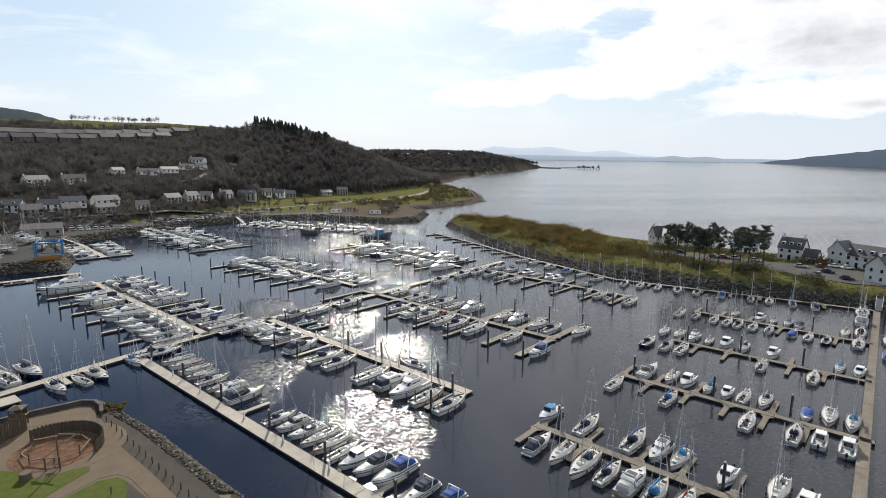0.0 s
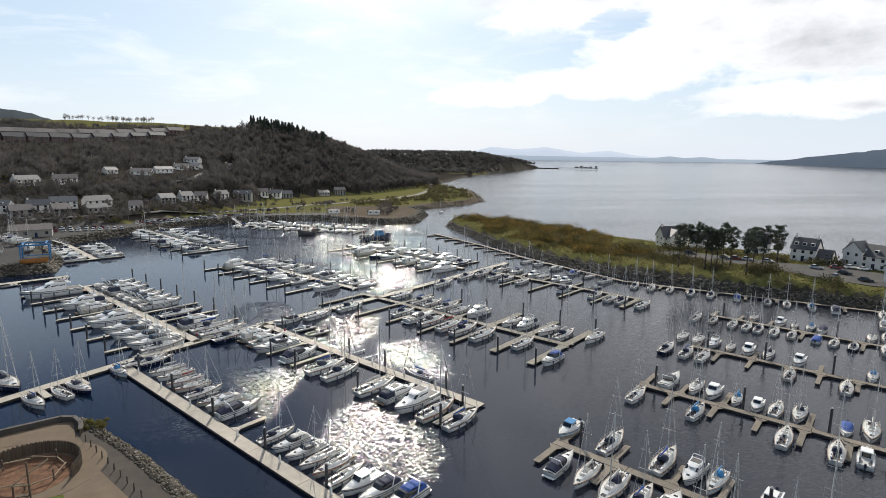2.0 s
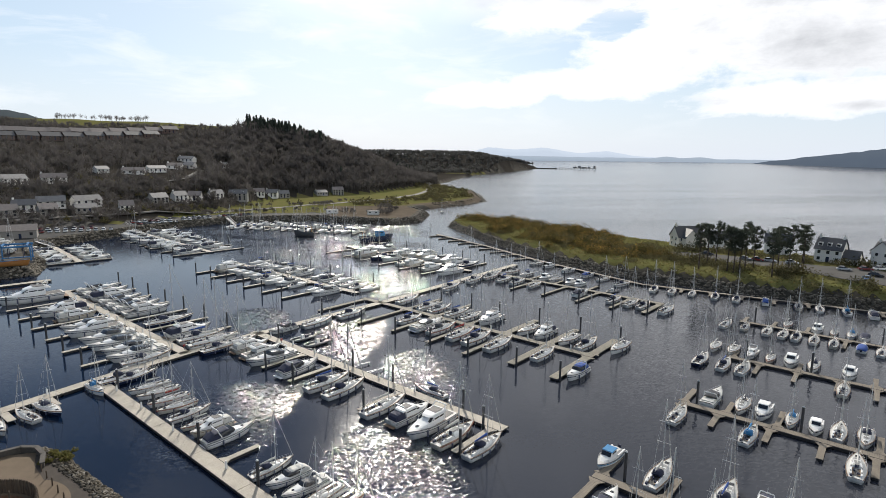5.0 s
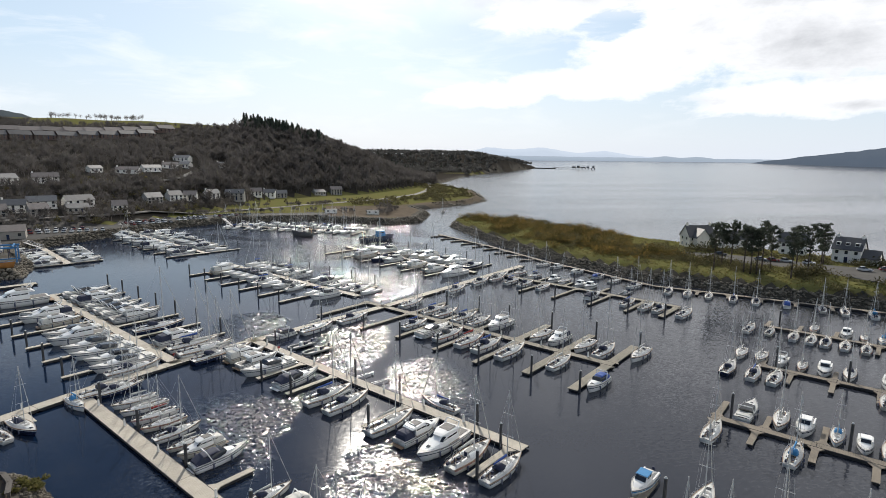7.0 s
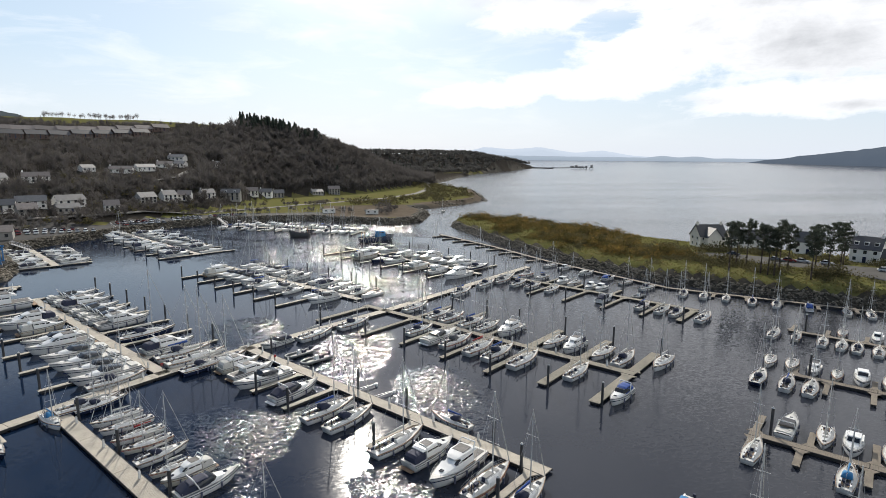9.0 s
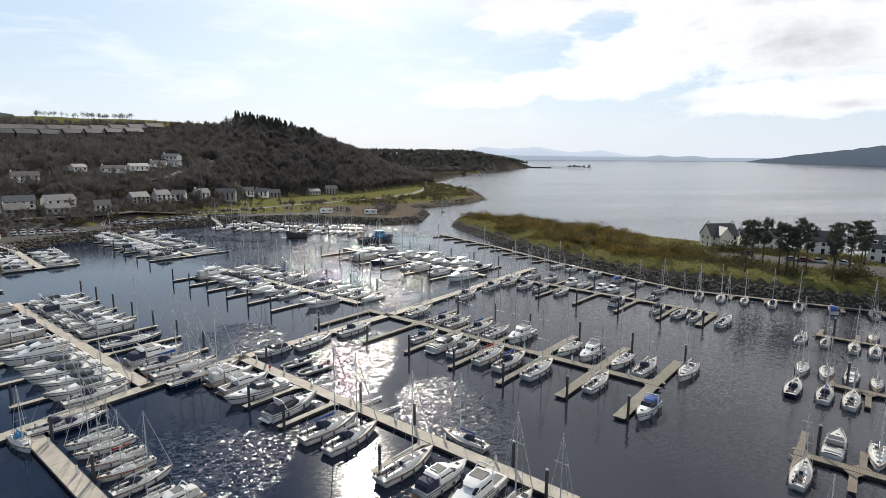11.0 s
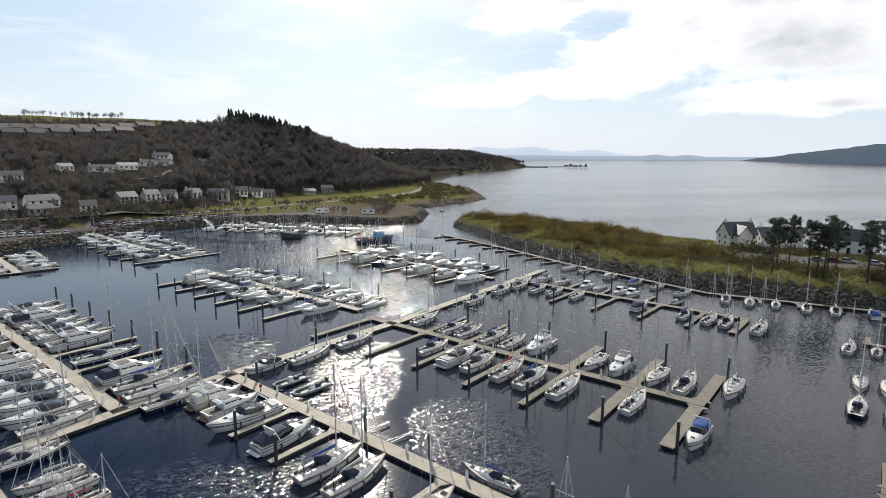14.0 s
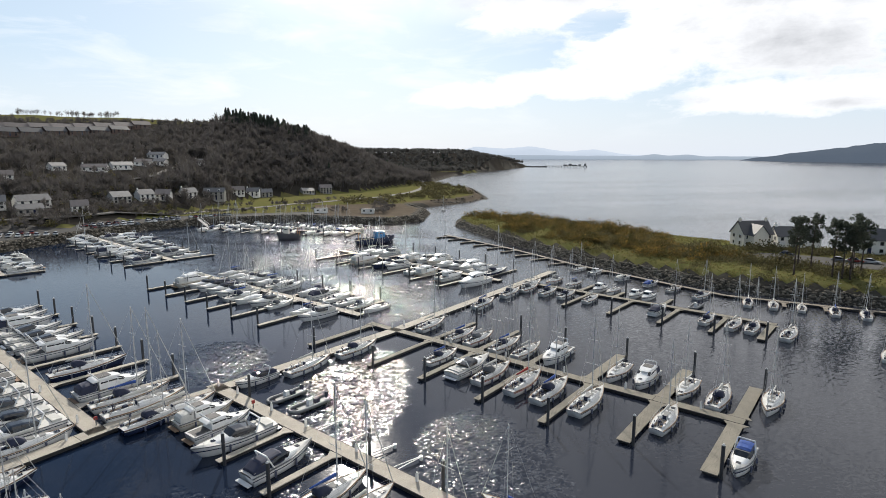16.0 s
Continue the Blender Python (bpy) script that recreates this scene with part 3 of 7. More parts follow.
BANK = Line((101.0, 163.0), (155.0, 113.0))
BANK_FAR = Line((60.0, 287.0), (74.5, 244.4))
BANK_MID = Line((74.5, 244.4), (83.5, 209.0))
BANK_NEAR = Line((83.5, 209.0), (101.0, 163.0))
DECK_Z = 0.5
pile_count = 0


def pile_at(p, high=4.0, r=0.2):
    """A steel mooring pile with a pale cap, standing in the water."""
    ob = thing("mooring_pile", "tall dark steel mooring pile standing in the water", "pile", "mooring piles", at=(p.x, p.y, 0), turn=p.x)
    part("shaft", PILE_SHAFT, PILE, ob)
    part("cap", PILE_CAP, CAP, ob, "pale conical cap")
    ob.scale = (1, 1, high / 4.0)
    return ob


PILE_SHAFT = Mesh().tube((0, 0, -2.5), (0, 0, 3.9), 0.2, 10).data("shaft", PILE)
PILE_CAP = Mesh().tube((0, 0, 3.9), (0, 0, 4.08), 0.21, 10, 0.08).data("cap", CAP)


def boards(ob, line, s0, s1, o0, o1, deck, across=True, thick=0.12):
    """One stretch of decking: joined planks with open joints over a dark float."""
    m = Mesh()
    wide, gap = 0.27, 0.02
    if across:
        n = max(1, round((s1 - s0) / wide))
        for i in range(n):
            s = s0 + (s1 - s0) * (i + 0.5) / n
            c = line.at(s, (o0 + o1) / 2)
            m.box((c.x, c.y, DECK_Z - thick / 2), ((s1 - s0) / n - gap, abs(o1 - o0), thick), line.turn)
    else:
        n = max(1, round(abs(o1 - o0) / wide))
        for i in range(n):
            o = o0 + (o1 - o0) * (i + 0.5) / n
            c = line.at((s0 + s1) / 2, o)
            m.box((c.x, c.y, DECK_Z - thick / 2), (s1 - s0, abs(o1 - o0) / n - gap, thick), line.turn)
    return tagged(part("deck", m, deck, ob), kind="stuff")


def pontoon(line, wide, label, deck=DECKING, fingers=(), name="pontoon", section=12.0):
    """A floating walkway with its sections, floats, edge beams and fingers; fingers are (station, reach, width)."""
    ob = thing(name, label, "pontoon", "floating pontoons")
    n, f = max(1, round(line.length / section)), Mesh()
    for i in range(n):
        s0, s1 = line.length * i / n, line.length * (i + 1) / n - 0.08
        boards(ob, line, s0, s1, -wide / 2, wide / 2, deck)
        for o in (-wide * 0.3, wide * 0.3):
            c = line.at((s0 + s1) / 2, o)
            f.box((c.x, c.y, 0.1), (s1 - s0 - 0.5, wide * 0.36, 0.55), line.turn)
    tagged(part("float", f, FLOATS, ob), kind="stuff")
    for o in (-wide / 2 - 0.04, wide / 2 + 0.04):
        c = line.at(line.length / 2, o)
        part("edge_beam", Mesh().box((c.x, c.y, DECK_Z - 0.16), (line.length, 0.08, 0.34), line.turn), FLOATS, ob)
    for s, reach, w in fingers:
        side = 1 if reach > 0 else -1
        o0, o1 = side * (wide / 2 + 0.1), reach
        fg = Mesh()
        k = max(2, round(abs(o1 - o0) / 0.3))
        for i in range(k):
            c = line.at(s, o0 + (o1 - o0) * (i + 0.5) / k)
            fg.box((c.x, c.y, DECK_Z - 0.07), (w, abs(o1 - o0) / k - 0.02, 0.1), line.turn)
        for j in (-1, 1):                                            # knee plates where the finger meets the walkway
            a, b, c = line.at(s + j * w / 2, o0), line.at(s + j * (w / 2 + 0.6), o0), line.at(s + j * w / 2, o0 + side * 0.9)
            fg.add([(p.x, p.y, z) for z in (DECK_Z - 0.14, DECK_Z - 0.03) for p in (a, b, c)], [(0, 1, 2), (3, 4, 5), (0, 1, 4, 3), (1, 2, 5, 4), (2, 0, 3, 5)])
        finger = tagged(part("finger", fg, deck, ob), kind="stuff")
        c = line.at(s, (o0 + o1) / 2)
        part("float", Mesh().box((c.x, c.y, 0.12), (w * 0.8, abs(o1 - o0) - 0.6, 0.5), line.turn), FLOATS, finger)
    return ob


def row_fingers(first, last, count, reach, wide=0.95):
    return [(first + (last - first) * i / max(1, count - 1), reach, wide) for i in range(count)]


def piles_for(line, fingers, high=4.0, skip=()):
    for i, (s, reach, w) in enumerate(fingers):
        if i not in skip:
            pile_at(line.at(s + w * 0.5 + 0.25, reach - (0.5 if reach > 0 else -0.5)), high)


PALE = "pale timber-decked floating walkway with berthing fingers"
F_B = row_fingers(8.1, 75.3, 7, 16.4) + row_fingers(10.5, 77.0, 7, -15.3)
F_C = [(20.7, -10.7, 0.9), (29.9, -11.0, 0.9), (47.9, -10.2, 0.9), (67.2, -9.9, 1.0)]
F_D = row_fingers(11.1, 61.6, 6, 18.4) + row_fingers(4.6, 58.4, 6, -12.0)
F_E = [(1.2, -16.5, 1.3), (17.0, -16.8, 1.0), (27.3, -15.6, 1.0), (38.6, -16.2, 1.0), (49.1, -16.5, 1.1), (59.3, -14.6, 1.7), (69.2, -15.5, 1.8),
       (17.0, 14.1, 1.0), (27.1, 15.0, 1.0), (37.6, 13.0, 1.0), (48.2, 14.3, 1.7), (59.2, 14.2, 1.7), (69.2, 13.2, 1.8)]
F_F = [(20.0, -15.0, 0.9), (31.0, -14.8, 0.9), (42.0, -14.6, 0.9), (52.0, -14.1, 0.9), (60.6, -12.6, 1.4), (16.5, 9.4, 0.9), (26.0, 6.4, 0.9), (37.8, 7.4, 0.9)]
F_G = row_fingers(8.0, 66.0, 6, 16.5) + row_fingers(6.0, 62.0, 6, -16.0)
F_H = row_fingers(1.0, 62.0, 6, 15.0) + row_fingers(1.0, 62.0, 6, -15.0)
F_K = row_fingers(2.0, 74.0, 8, 13.0) + row_fingers(6.0, 70.0, 7, -12.0)
F_A = [(39.9, 6.6, 0.9), (72.9, 6.4, 0.9)]
F_0 = [(0.8, 6.6, 1.5), (0.8, -6.9, 1.5), (8.6, 6.6, 1.3), (16.6, 6.6, 1.3), (22.3, 7.6, 1.3), (28.7, 7.6, 1.4), (9.1, -6.4, 1.3), (17.1, -6.4, 1.3), (25.2, -6.4, 1.3), (36.5, 7.0, 1.3)]
F_1 = [(0.6, -6.0, 1.4), (0.6, 7.6, 1.4), (6.2, -6.2, 1.3), (13.4, -6.0, 1.3), (20.0, -6.4, 1.3), (26.0, -7.2, 1.3), (31.8, -7.4, 1.3), (14.0, 7.6, 1.3), (26.3, 7.4, 1.3), (7.0, 6.0, 1.2)]
F_2 = [(0.6, 6.0, 1.3), (5.7, -7.2, 1.2), (12.0, -6.8, 1.2), (18.5, -7.0, 1.2), (24.0, -7.0, 1.2), (30.0, -6.6, 1.2), (23.7, 5.8, 1.2), (12.0, 5.6, 1.2)]
F_3 = [(0.6, 5.6, 1.3), (13.9, 6.0, 1.2), (7.0, 5.8, 1.2), (21.7, -7.6, 1.2), (33.4, -7.2, 1.2)]

for line in (SPINE_WEST, SPINE_MID, SPINE_EAST, SPINE_END):
    pontoon(line, 2.3, "long pale timber-decked spine pontoon joining the berths")
pontoon(LINE_A, 2.1, "pale timber-decked floating walkway with boats along one side", fingers=F_A)
for line, fingers in ((LINE_B, F_B), (LINE_C, F_C), (LINE_D, F_D), (LINE_E, F_E), (LINE_F, F_F), (LINE_G, F_G), (LINE_H, F_H), (LINE_K, F_K)):
    pontoon(line, 1.7 if line in (LINE_E, LINE_F) else 2.0, PALE, GREYDECK if line in (LINE_E, LINE_F) else DECKING, fingers=fingers)
    piles_for(line, fingers)
pontoon(LINE_L, 2.2, PALE, fingers=row_fingers(1, 36, 4, 11.0) + row_fingers(1, 36, 4, -11.0))
pontoon(LINE_M, 2.6, "pale concrete-topped pontoon along the boatyard quay", fingers=((8, -4.0, 1.4), (18, -4.0, 1.4), (31, -4.0, 1.4)))
GREYED = "weathered brown timber pontoon with short knee-braced fingers"
for line, fingers in ((ROW_0, F_0), (ROW_1, F_1), (ROW_2, F_2), (ROW_3, F_3)):
    pontoon(line, 1.35, GREYED, OLDDECK, [(s, r * 0.94, w * 0.66) for s, r, w in fingers])
for line, spots in ((ROW_0, (3.5, 27.5)), (ROW_1, (2.4, 17.0, 29.0)), (ROW_2, (2.8, 14.0, 25.8)), (ROW_3, (3.0, 28.0))):
    for s in spots:
        pile_at(line.at(s, 1.35), 4.4)
pontoon(QUAYWALK, 1.5, "long brown timber access walkway beside the small-boat berths", OLDDECK)
for s in (2.0, 12.0):
    pile_at(QUAYWALK.at(s, 1.8), 5.0)
for line in (BANK, BANK_NEAR, BANK_MID, BANK_FAR):
    k = max(2, round(line.length / 8.4))
    pontoon(line, 1.5, "narrow weathered pontoon moored along the rock bank", OLDDECK,
            [((i + 0.5) * line.length / k, -5.2 if line is BANK or line is BANK_NEAR else -7.5, 0.9) for i in range(k)])
for s in (4, 18.5, 33, 48, 62, 76):
    pile_at(LINE_A.at(s, 1.5), 3.6)
for s in (8, 33, 44, 60):
    pile_at(LINE_C.at(s, 1.35), 3.8)
pile_at(LINE_C.at(66.0, -1.4), 3.8)
for s, o in ((13.0, -4.2), (19.2, -4.0)):
    c = SPINE_WEST.at(s, o * 0.5 - 1.0)
    m = Mesh().box((c.x, c.y, DECK_Z - 0.06), (1.1, 4.2, 0.12), SPINE.turn)
    tagged(part("side_pontoon", m, DECKING, None, "short pale finger pontoon beside the spine walkway"), "", "pontoon", "side pontoons")
head = thing("landing_stage", "broad pale timber landing stage beside the spine walkway", "pontoon")
boards(head, SPINE, -9.0, 5.5, -5.2, -1.4, DECKING)
c = SPINE.at(-1.8, -3.3)
part("float", Mesh().box((c.x, c.y, 0.12), (14.0, 3.2, 0.5), SPINE.turn), FLOATS, head)
for s in (23.4, 28.4, 33.2, 37.4):
    boom = thing("mooring_boom", "thin steel mooring boom with a white end float", "mooring boom", "mooring booms")
    for off in (-0.35, 0.35):
        a, b = LINE_C.at(s + off, 1.0), LINE_C.at(s + 0.6 + off * 0.2, 4.6)
        part("arm", Mesh().tube((a.x, a.y, 0.42), (b.x, b.y, 0.42), 0.06, 6), STEEL, boom)
    b = LINE_C.at(s + 0.6, 4.7)
    part("end_float", Mesh().tube((b.x, b.y, -0.1), (b.x, b.y, 0.5), 0.22, 12), GEL, boom)
for line, spots in ((LINE_C, (6.0, 14.5, 22.0, 31.5, 41.0, 50.0, 58.0)), (LINE_A, (6.0, 16.0, 27.0, 42.0, 53.0, 64.0)), (LINE_E, (6.0, 21.0, 33.0, 44.0, 54.0, 64.5)), (LINE_B, (5.0, 20.0, 35.0, 50.0, 65.0)), (SPINE_WEST, (20.0,)), (SPINE_MID, (9.0,)), (SPINE_EAST, (9.0, 29.0)), (SPINE_END, (3.0,))):
    for s in spots:
        c = line.at(s, 0.62)
        post = thing("service_post", "white power pedestal on the walkway", "pedestal", "service pedestals", at=(c.x, c.y, DECK_Z), turn=line.turn)
        part("body", Mesh().box((0, 0, 0.45), (0.26, 0.26, 0.9), 0, 0.9), GEL, post)
        part("lamp", Mesh().tube((0, 0, 0.9), (0, 0, 1.08), 0.13, 8, 0.09), CAP, post)
for line, spots in ((LINE_B, (2.2,)), (LINE_C, (12.0,)), (SPINE_EAST, (14.4,))):
    for s in spots:
        c = line.at(s, -0.6)
        box = thing("lifebuoy_stand", "red lifebuoy stand on the walkway", "lifebuoy", "lifebuoys", at=(c.x, c.y, DECK_Z), turn=line.turn)
        part("stand", Mesh().box((0, 0, 0.5), (0.1, 0.1, 1.0)), GREY, box)
        part("lifebuoy_case", Mesh().box((0.06, 0, 0.95), (0.16, 0.42, 0.45)), REDCAN, box)

# ---- boats ----
def hull_rings(L, B, free, stern=0.78, bow=1.9, rake=0.10, n=13, out=0.0, lo=-0.4, hi=1.0):
    """Cross sections from transom to stem; hi and lo trim the height."""
    rings, sheer = [], []
    for i in range(n):
        u = i / (n - 1)
        if u < 0.42:
            w = stern + (1 - stern) * math.sin(math.pi / 2 * u / 0.42)
        else:
            w = 1 - ((u - 0.42) / 0.58) ** bow
        w = max(w, 0.015) * B / 2 + out
        zs = free * (0.88 + 0.42 * u ** 2.2 + 0.06 * (1 - u) ** 2)
        x0 = (u - 0.5) * L
        side = []
        for k, ww in ((1.0, 1.0), (0.55, 0.985), (0.12, 0.90), (-0.10, 0.72), (-0.35, 0.05)):
            z = zs * k if k > 0 else k
            xx = x0 - rake * L * (1 - k) * (u ** 4) * 0.75 + 0.03 * L * (1 - k) * (1 - u) ** 6
            side.append((xx, w * ww, z))
        ring = [(x, -y, z) for x, y, z in side] + [(x, y, z) for x, y, z in reversed(side[:-1])]
        rings.append(ring)
        sheer.append((x0, w, zs))
    return rings, sheer


def deck_mesh(sheer, inset=0.05, camber=0.07, rise=0.0):
    rings = []
    for x, w, z in sheer:
        k = max(w - inset, 0.01)
        rings.append([(x, -k, z + 0.01 + rise), (x, -k * 0.5, z + camber * 0.8 + rise), (x, 0, z + camber + rise), (x, k * 0.5, z + camber * 0.8 + rise), (x, k, z + 0.01 + rise)])
    return Mesh().loft(rings, closed=False, ends=False)


def stripe_mesh(L, B, free, low, high, **shape):
    """A band round the hull between two shares of the height, just proud of it."""
    rings, sheer = hull_rings(L, B, free, **shape)
    m = Mesh()
    for side in (-1, 1):
        strip = []
        for (x, w, z), ring in zip(sheer, rings):
            ww = w + 0.012
            strip.append([(x - 0.002 * L * (1 - low), side * ww * (0.97 + 0.03 * low), z * low), (x, side * ww, z * high)])
        m.loft(strip, closed=False, ends=False)
    return m


def at_sheer(sheer, x):
    for (x0, w0, z0), (x1, w1, z1) in zip(sheer, sheer[1:]):
        if x0 <= x <= x1:
            t = (x - x0) / (x1 - x0)
            return w0 + (w1 - w0) * t, z0 + (z1 - z0) * t
    return sheer[-1][1], sheer[-1][2]


def house_mesh(profile, out=0.0, lo=0.0, hi=1.0, roof=0.78):
    """A rounded deckhouse: profile rows of (x, half width, base, height). lo and hi trim it to a window band."""
    rings = []
    for x, w, z, h in profile:
        k0, k1 = 1 + (roof - 1) * lo, 1 + (roof - 1) * hi
        a, b = w * k0 + out, w * k1 + out
        if hi >= 1:
            rings.append([(x, -a, z + h * lo), (x, -(a + b) / 2 - 0.02, z + h * 0.55), (x, -b, z + h * 0.94), (x, -b * 0.55, z + h * 1.03), (x, b * 0.55, z + h * 1.03), (x, b, z + h * 0.94), (x, (a + b) / 2 + 0.02, z + h * 0.55), (x, a, z + h * lo)])
        else:
            rings.append([(x, -a, z + h * lo), (x, -b, z + h * hi), (x, b, z + h * hi), (x, a, z + h * lo)])
    return Mesh().loft(rings, closed=True)


def side_windows(profile, lo, hi, roof, cuts, out=0.015, sides=(-1, 1)):
    """Dark panes along both sides of a deckhouse, from one share of its length to the next."""
    m = Mesh()

    def edge(t):
        u = t * (len(profile) - 1)
        k = min(int(u), len(profile) - 2)
        return [p + (q - p) * (u - k) for p, q in zip(profile[k], profile[k + 1])]
    for t0, t1 in cuts:
        for side in sides:
            vs = []
            for t in (t0, t1):
                x, w, z, h = edge(t)
                for v in (lo, hi):
                    k = w * (1 + (roof - 1) * v)
                    vs += [(x, side * (k + out), z + h * v), (x, side * (k - 0.03), z + h * v)]
            m.add(vs, [(0, 2, 6, 4), (1, 5, 7, 3), (0, 1, 3, 2), (4, 6, 7, 5), (2, 3, 7, 6), (0, 4, 5, 1)])
    return m


def toe_rail(sheer, high=0.07, wide=0.07):
    """A low capping along both edges of the deck."""
    m = Mesh()
    for s in (-1, 1):
        m.loft([[(x, s * (w + 0.012), z - 0.05), (x, s * (w + 0.012), z + high), (x, s * max(w - wide, 0.004), z + high), (x, s * max(w - wide, 0.004), z - 0.02)] for x, w, z in sheer])
    return m


def rails(sheer, x0, x1, high=0.55, n=6, wire=0.014):
    m = Mesh()
    for side in (-1, 1):
        pts = []
        for i in range(n):
            x = x0 + (x1 - x0) * i / (n - 1)
            w, z = at_sheer(sheer, x)
            pts.append(Vector((x, side * max(w - 0.08, 0.02), z)))
        for p in pts:
            m.tube(p, p + Vector((0, 0, high)), wire, 4)
        for p, q in zip(pts, pts[1:]):
            m.tube(p + Vector((0, 0, high)), q + Vector((0, 0, high)), wire, 4)
            m.tube(p + Vector((0, 0, high * 0.55)), q + Vector((0, 0, high * 0.55)), wire * 0.6, 4)
    return m


def fenders(sheer, spots, r=0.11):
    m = Mesh()
    for x in spots:
        w, z = at_sheer(sheer, x)
        for side in (-1, 1):
            m.tube((x, side * (w + r), z * 0.15), (x, side * (w + r), z * 0.85), r, 7)
    return m


def sail_yacht(label, L=9.5, hullmat=None, stripe=None, cover=None, hood=None, full=True, dinghy=False):
    """A moored sailing yacht, sails down under a cover; bow towards +x."""
    B, free = L * 0.30, L * 0.092 + 0.08
    ob = thing("sailing_yacht", label, "sailboat", "moored sailing boats")
    rings, sheer = hull_rings(L, B, free, 0.70, 1.75)
    part("hull", Mesh().loft(rings, closed=False), hullmat or GEL, ob, smooth=True)
    part("deck", deck_mesh(sheer), DECK, ob)
    if full:
        part("toe_rail", toe_rail(sheer), TEAK, ob, "dark capping rail")
        part("stripe", stripe_mesh(L, B, free, 0.80, 0.90, stern=0.70, bow=1.75), stripe or NAVY, ob)
    prof = [(x * L, w * B, at_sheer(sheer, x * L)[1] + 0.02, h) for x, w, h in ((-0.12, 0.30, 0.48), (-0.02, 0.31, 0.50), (0.10, 0.27, 0.42), (0.20, 0.20, 0.28), (0.27, 0.12, 0.08))]
    part("cabin", house_mesh(prof), GEL, ob, smooth=False)
    part("cabin_window", side_windows(prof, 0.32, 0.72, 0.78, ((0.05, 0.27), (0.32, 0.52), (0.57, 0.70))), GLASS, ob, "dark tinted panes")
    zc = at_sheer(sheer, -0.28 * L)[1]
    if full:
        seats, winch = Mesh(), Mesh()
        for side in (-1, 1):
            seats.box((-0.27 * L, side * B * 0.155, zc + 0.13), (0.25 * L, B * 0.09, 0.07))
            for x in (-0.17, -0.33):
                winch.tube((x * L, side * B * 0.25, zc + 0.34), (x * L, side * B * 0.25, zc + 0.56), 0.10, 7, 0.08)
            winch.box((-0.06 * L, side * 0.16, at_sheer(sheer, 0.0)[1] + 0.57), (0.12 * L, 0.31, 0.08))
            winch.tube((0.16 * L, side * B * 0.17, prof[2][2] + 0.40), (-0.05 * L, side * B * 0.22, prof[1][2] + 0.56), 0.025, 4)
        for x, w, z, h in prof[:3]:
            winch.box((x + 0.045 * L, 0, z + h * 1.035), (0.07 * L, w * 1.0, 0.03))
        part("cockpit_seat", seats, TEAK, ob)
        tagged(part("deck_gear", winch, NONSKID, ob, "winches, grab rails and non-slip panels"), kind="stuff")
    # Lies flat on the deck; its dark colour stands in for a recess in shade.
    part("cockpit_sole", Mesh().box((-0.285 * L, 0, zc + 0.085), (0.28 * L, B * 0.36, 0.03)), SHADEWELL, ob)
    co = Mesh()
    for side in (-1, 1):
        co.box((-0.285 * L, side * B * 0.24, zc + 0.20), (0.30 * L, B * 0.10, 0.34), 0, 0.85)
    if full:
        part("cockpit_coaming", co, GEL, ob)
    gear = Mesh().box((-0.125 * L, 0, zc + 0.40), (0.06, B * 0.17, 0.55)).tube((-0.38 * L, 0, zc + 0.1), (-0.38 * L, 0, zc + 0.85), 0.06, 6)
    for i in range(9):
        a = 2 * math.pi * i / 9
        b = 2 * math.pi * (i + 1) / 9
        gear.tube((-0.375 * L, 0.36 * math.cos(a), zc + 0.75 + 0.36 * math.sin(a)), (-0.375 * L, 0.36 * math.cos(b), zc + 0.75 + 0.36 * math.sin(b)), 0.03, 4)
    gear.box((-0.24 * L, B * 0.10, zc + 0.22), (0.5, 0.3, 0.25)).box((-0.33 * L, -B * 0.11, zc + 0.2), (0.35, 0.35, 0.22)).box((-0.45 * L, B * 0.2, zc + 0.2), (0.4, 0.25, 0.3))
    tagged(part("cockpit_gear", gear, DARKCAN, ob, "wheel, companionway and lockers"), kind="stuff")
    tall, mx = 1.28 * L, 0.08 * L
    step_z = at_sheer(sheer, mx)[1] + 0.35
    mast = part("mast", Mesh().tube((mx, 0, step_z - 0.2), (mx, 0, tall), 0.085, 8, 0.06), ALLOY, ob)
    if full:
        spread = Mesh()
        for share in (0.38, 0.68):
            zz, arm = step_z + (tall - step_z) * share, B * 0.34 * (1.3 - share * 0.6)
            spread.tube((mx - 0.08, -arm, zz), (mx - 0.08, arm, zz), 0.034, 5)
        tagged(part("spreader", spread, ALLOY, mast), kind="stuff")
    boom_z = step_z + 0.95
    if full:
        part("boom", Mesh().tube((mx, 0, boom_z), (mx - 0.36 * L, 0, boom_z + 0.08), 0.06, 6), ALLOY, ob)
    sc, rg = Mesh(), []
    for i in range(7):
        t = i / 6
        x, r = mx - 0.02 * L - 0.33 * L * t, 0.20 * (1 - 0.55 * t)
        rg.append([(x, r * 0.75 * math.cos(a), boom_z + 0.10 + 0.04 * t + r * 0.4 + r * 1.15 * math.sin(a)) for a in [2 * math.pi * k / 8 for k in range(8)]])
    part("sail_cover", sc.loft(rg), cover or PALECAN, ob, "laced canvas sail cover", True)
    rig = Mesh()
    top = (mx, 0, tall - 0.1)
    bow, aft = (0.485 * L, 0, at_sheer(sheer, 0.47 * L)[1]), (-0.49 * L, 0, free)
    rig.tube(top, aft, 0.014, 4)
    for side in (-1, 1):
        w, zz = at_sheer(sheer, mx - 0.2)
        low = step_z + (tall - step_z) * 0.46
        rig.tube((mx - 0.15, side * B * 0.30, low), (mx - 0.2, side * (w - 0.1), zz), 0.014, 4)
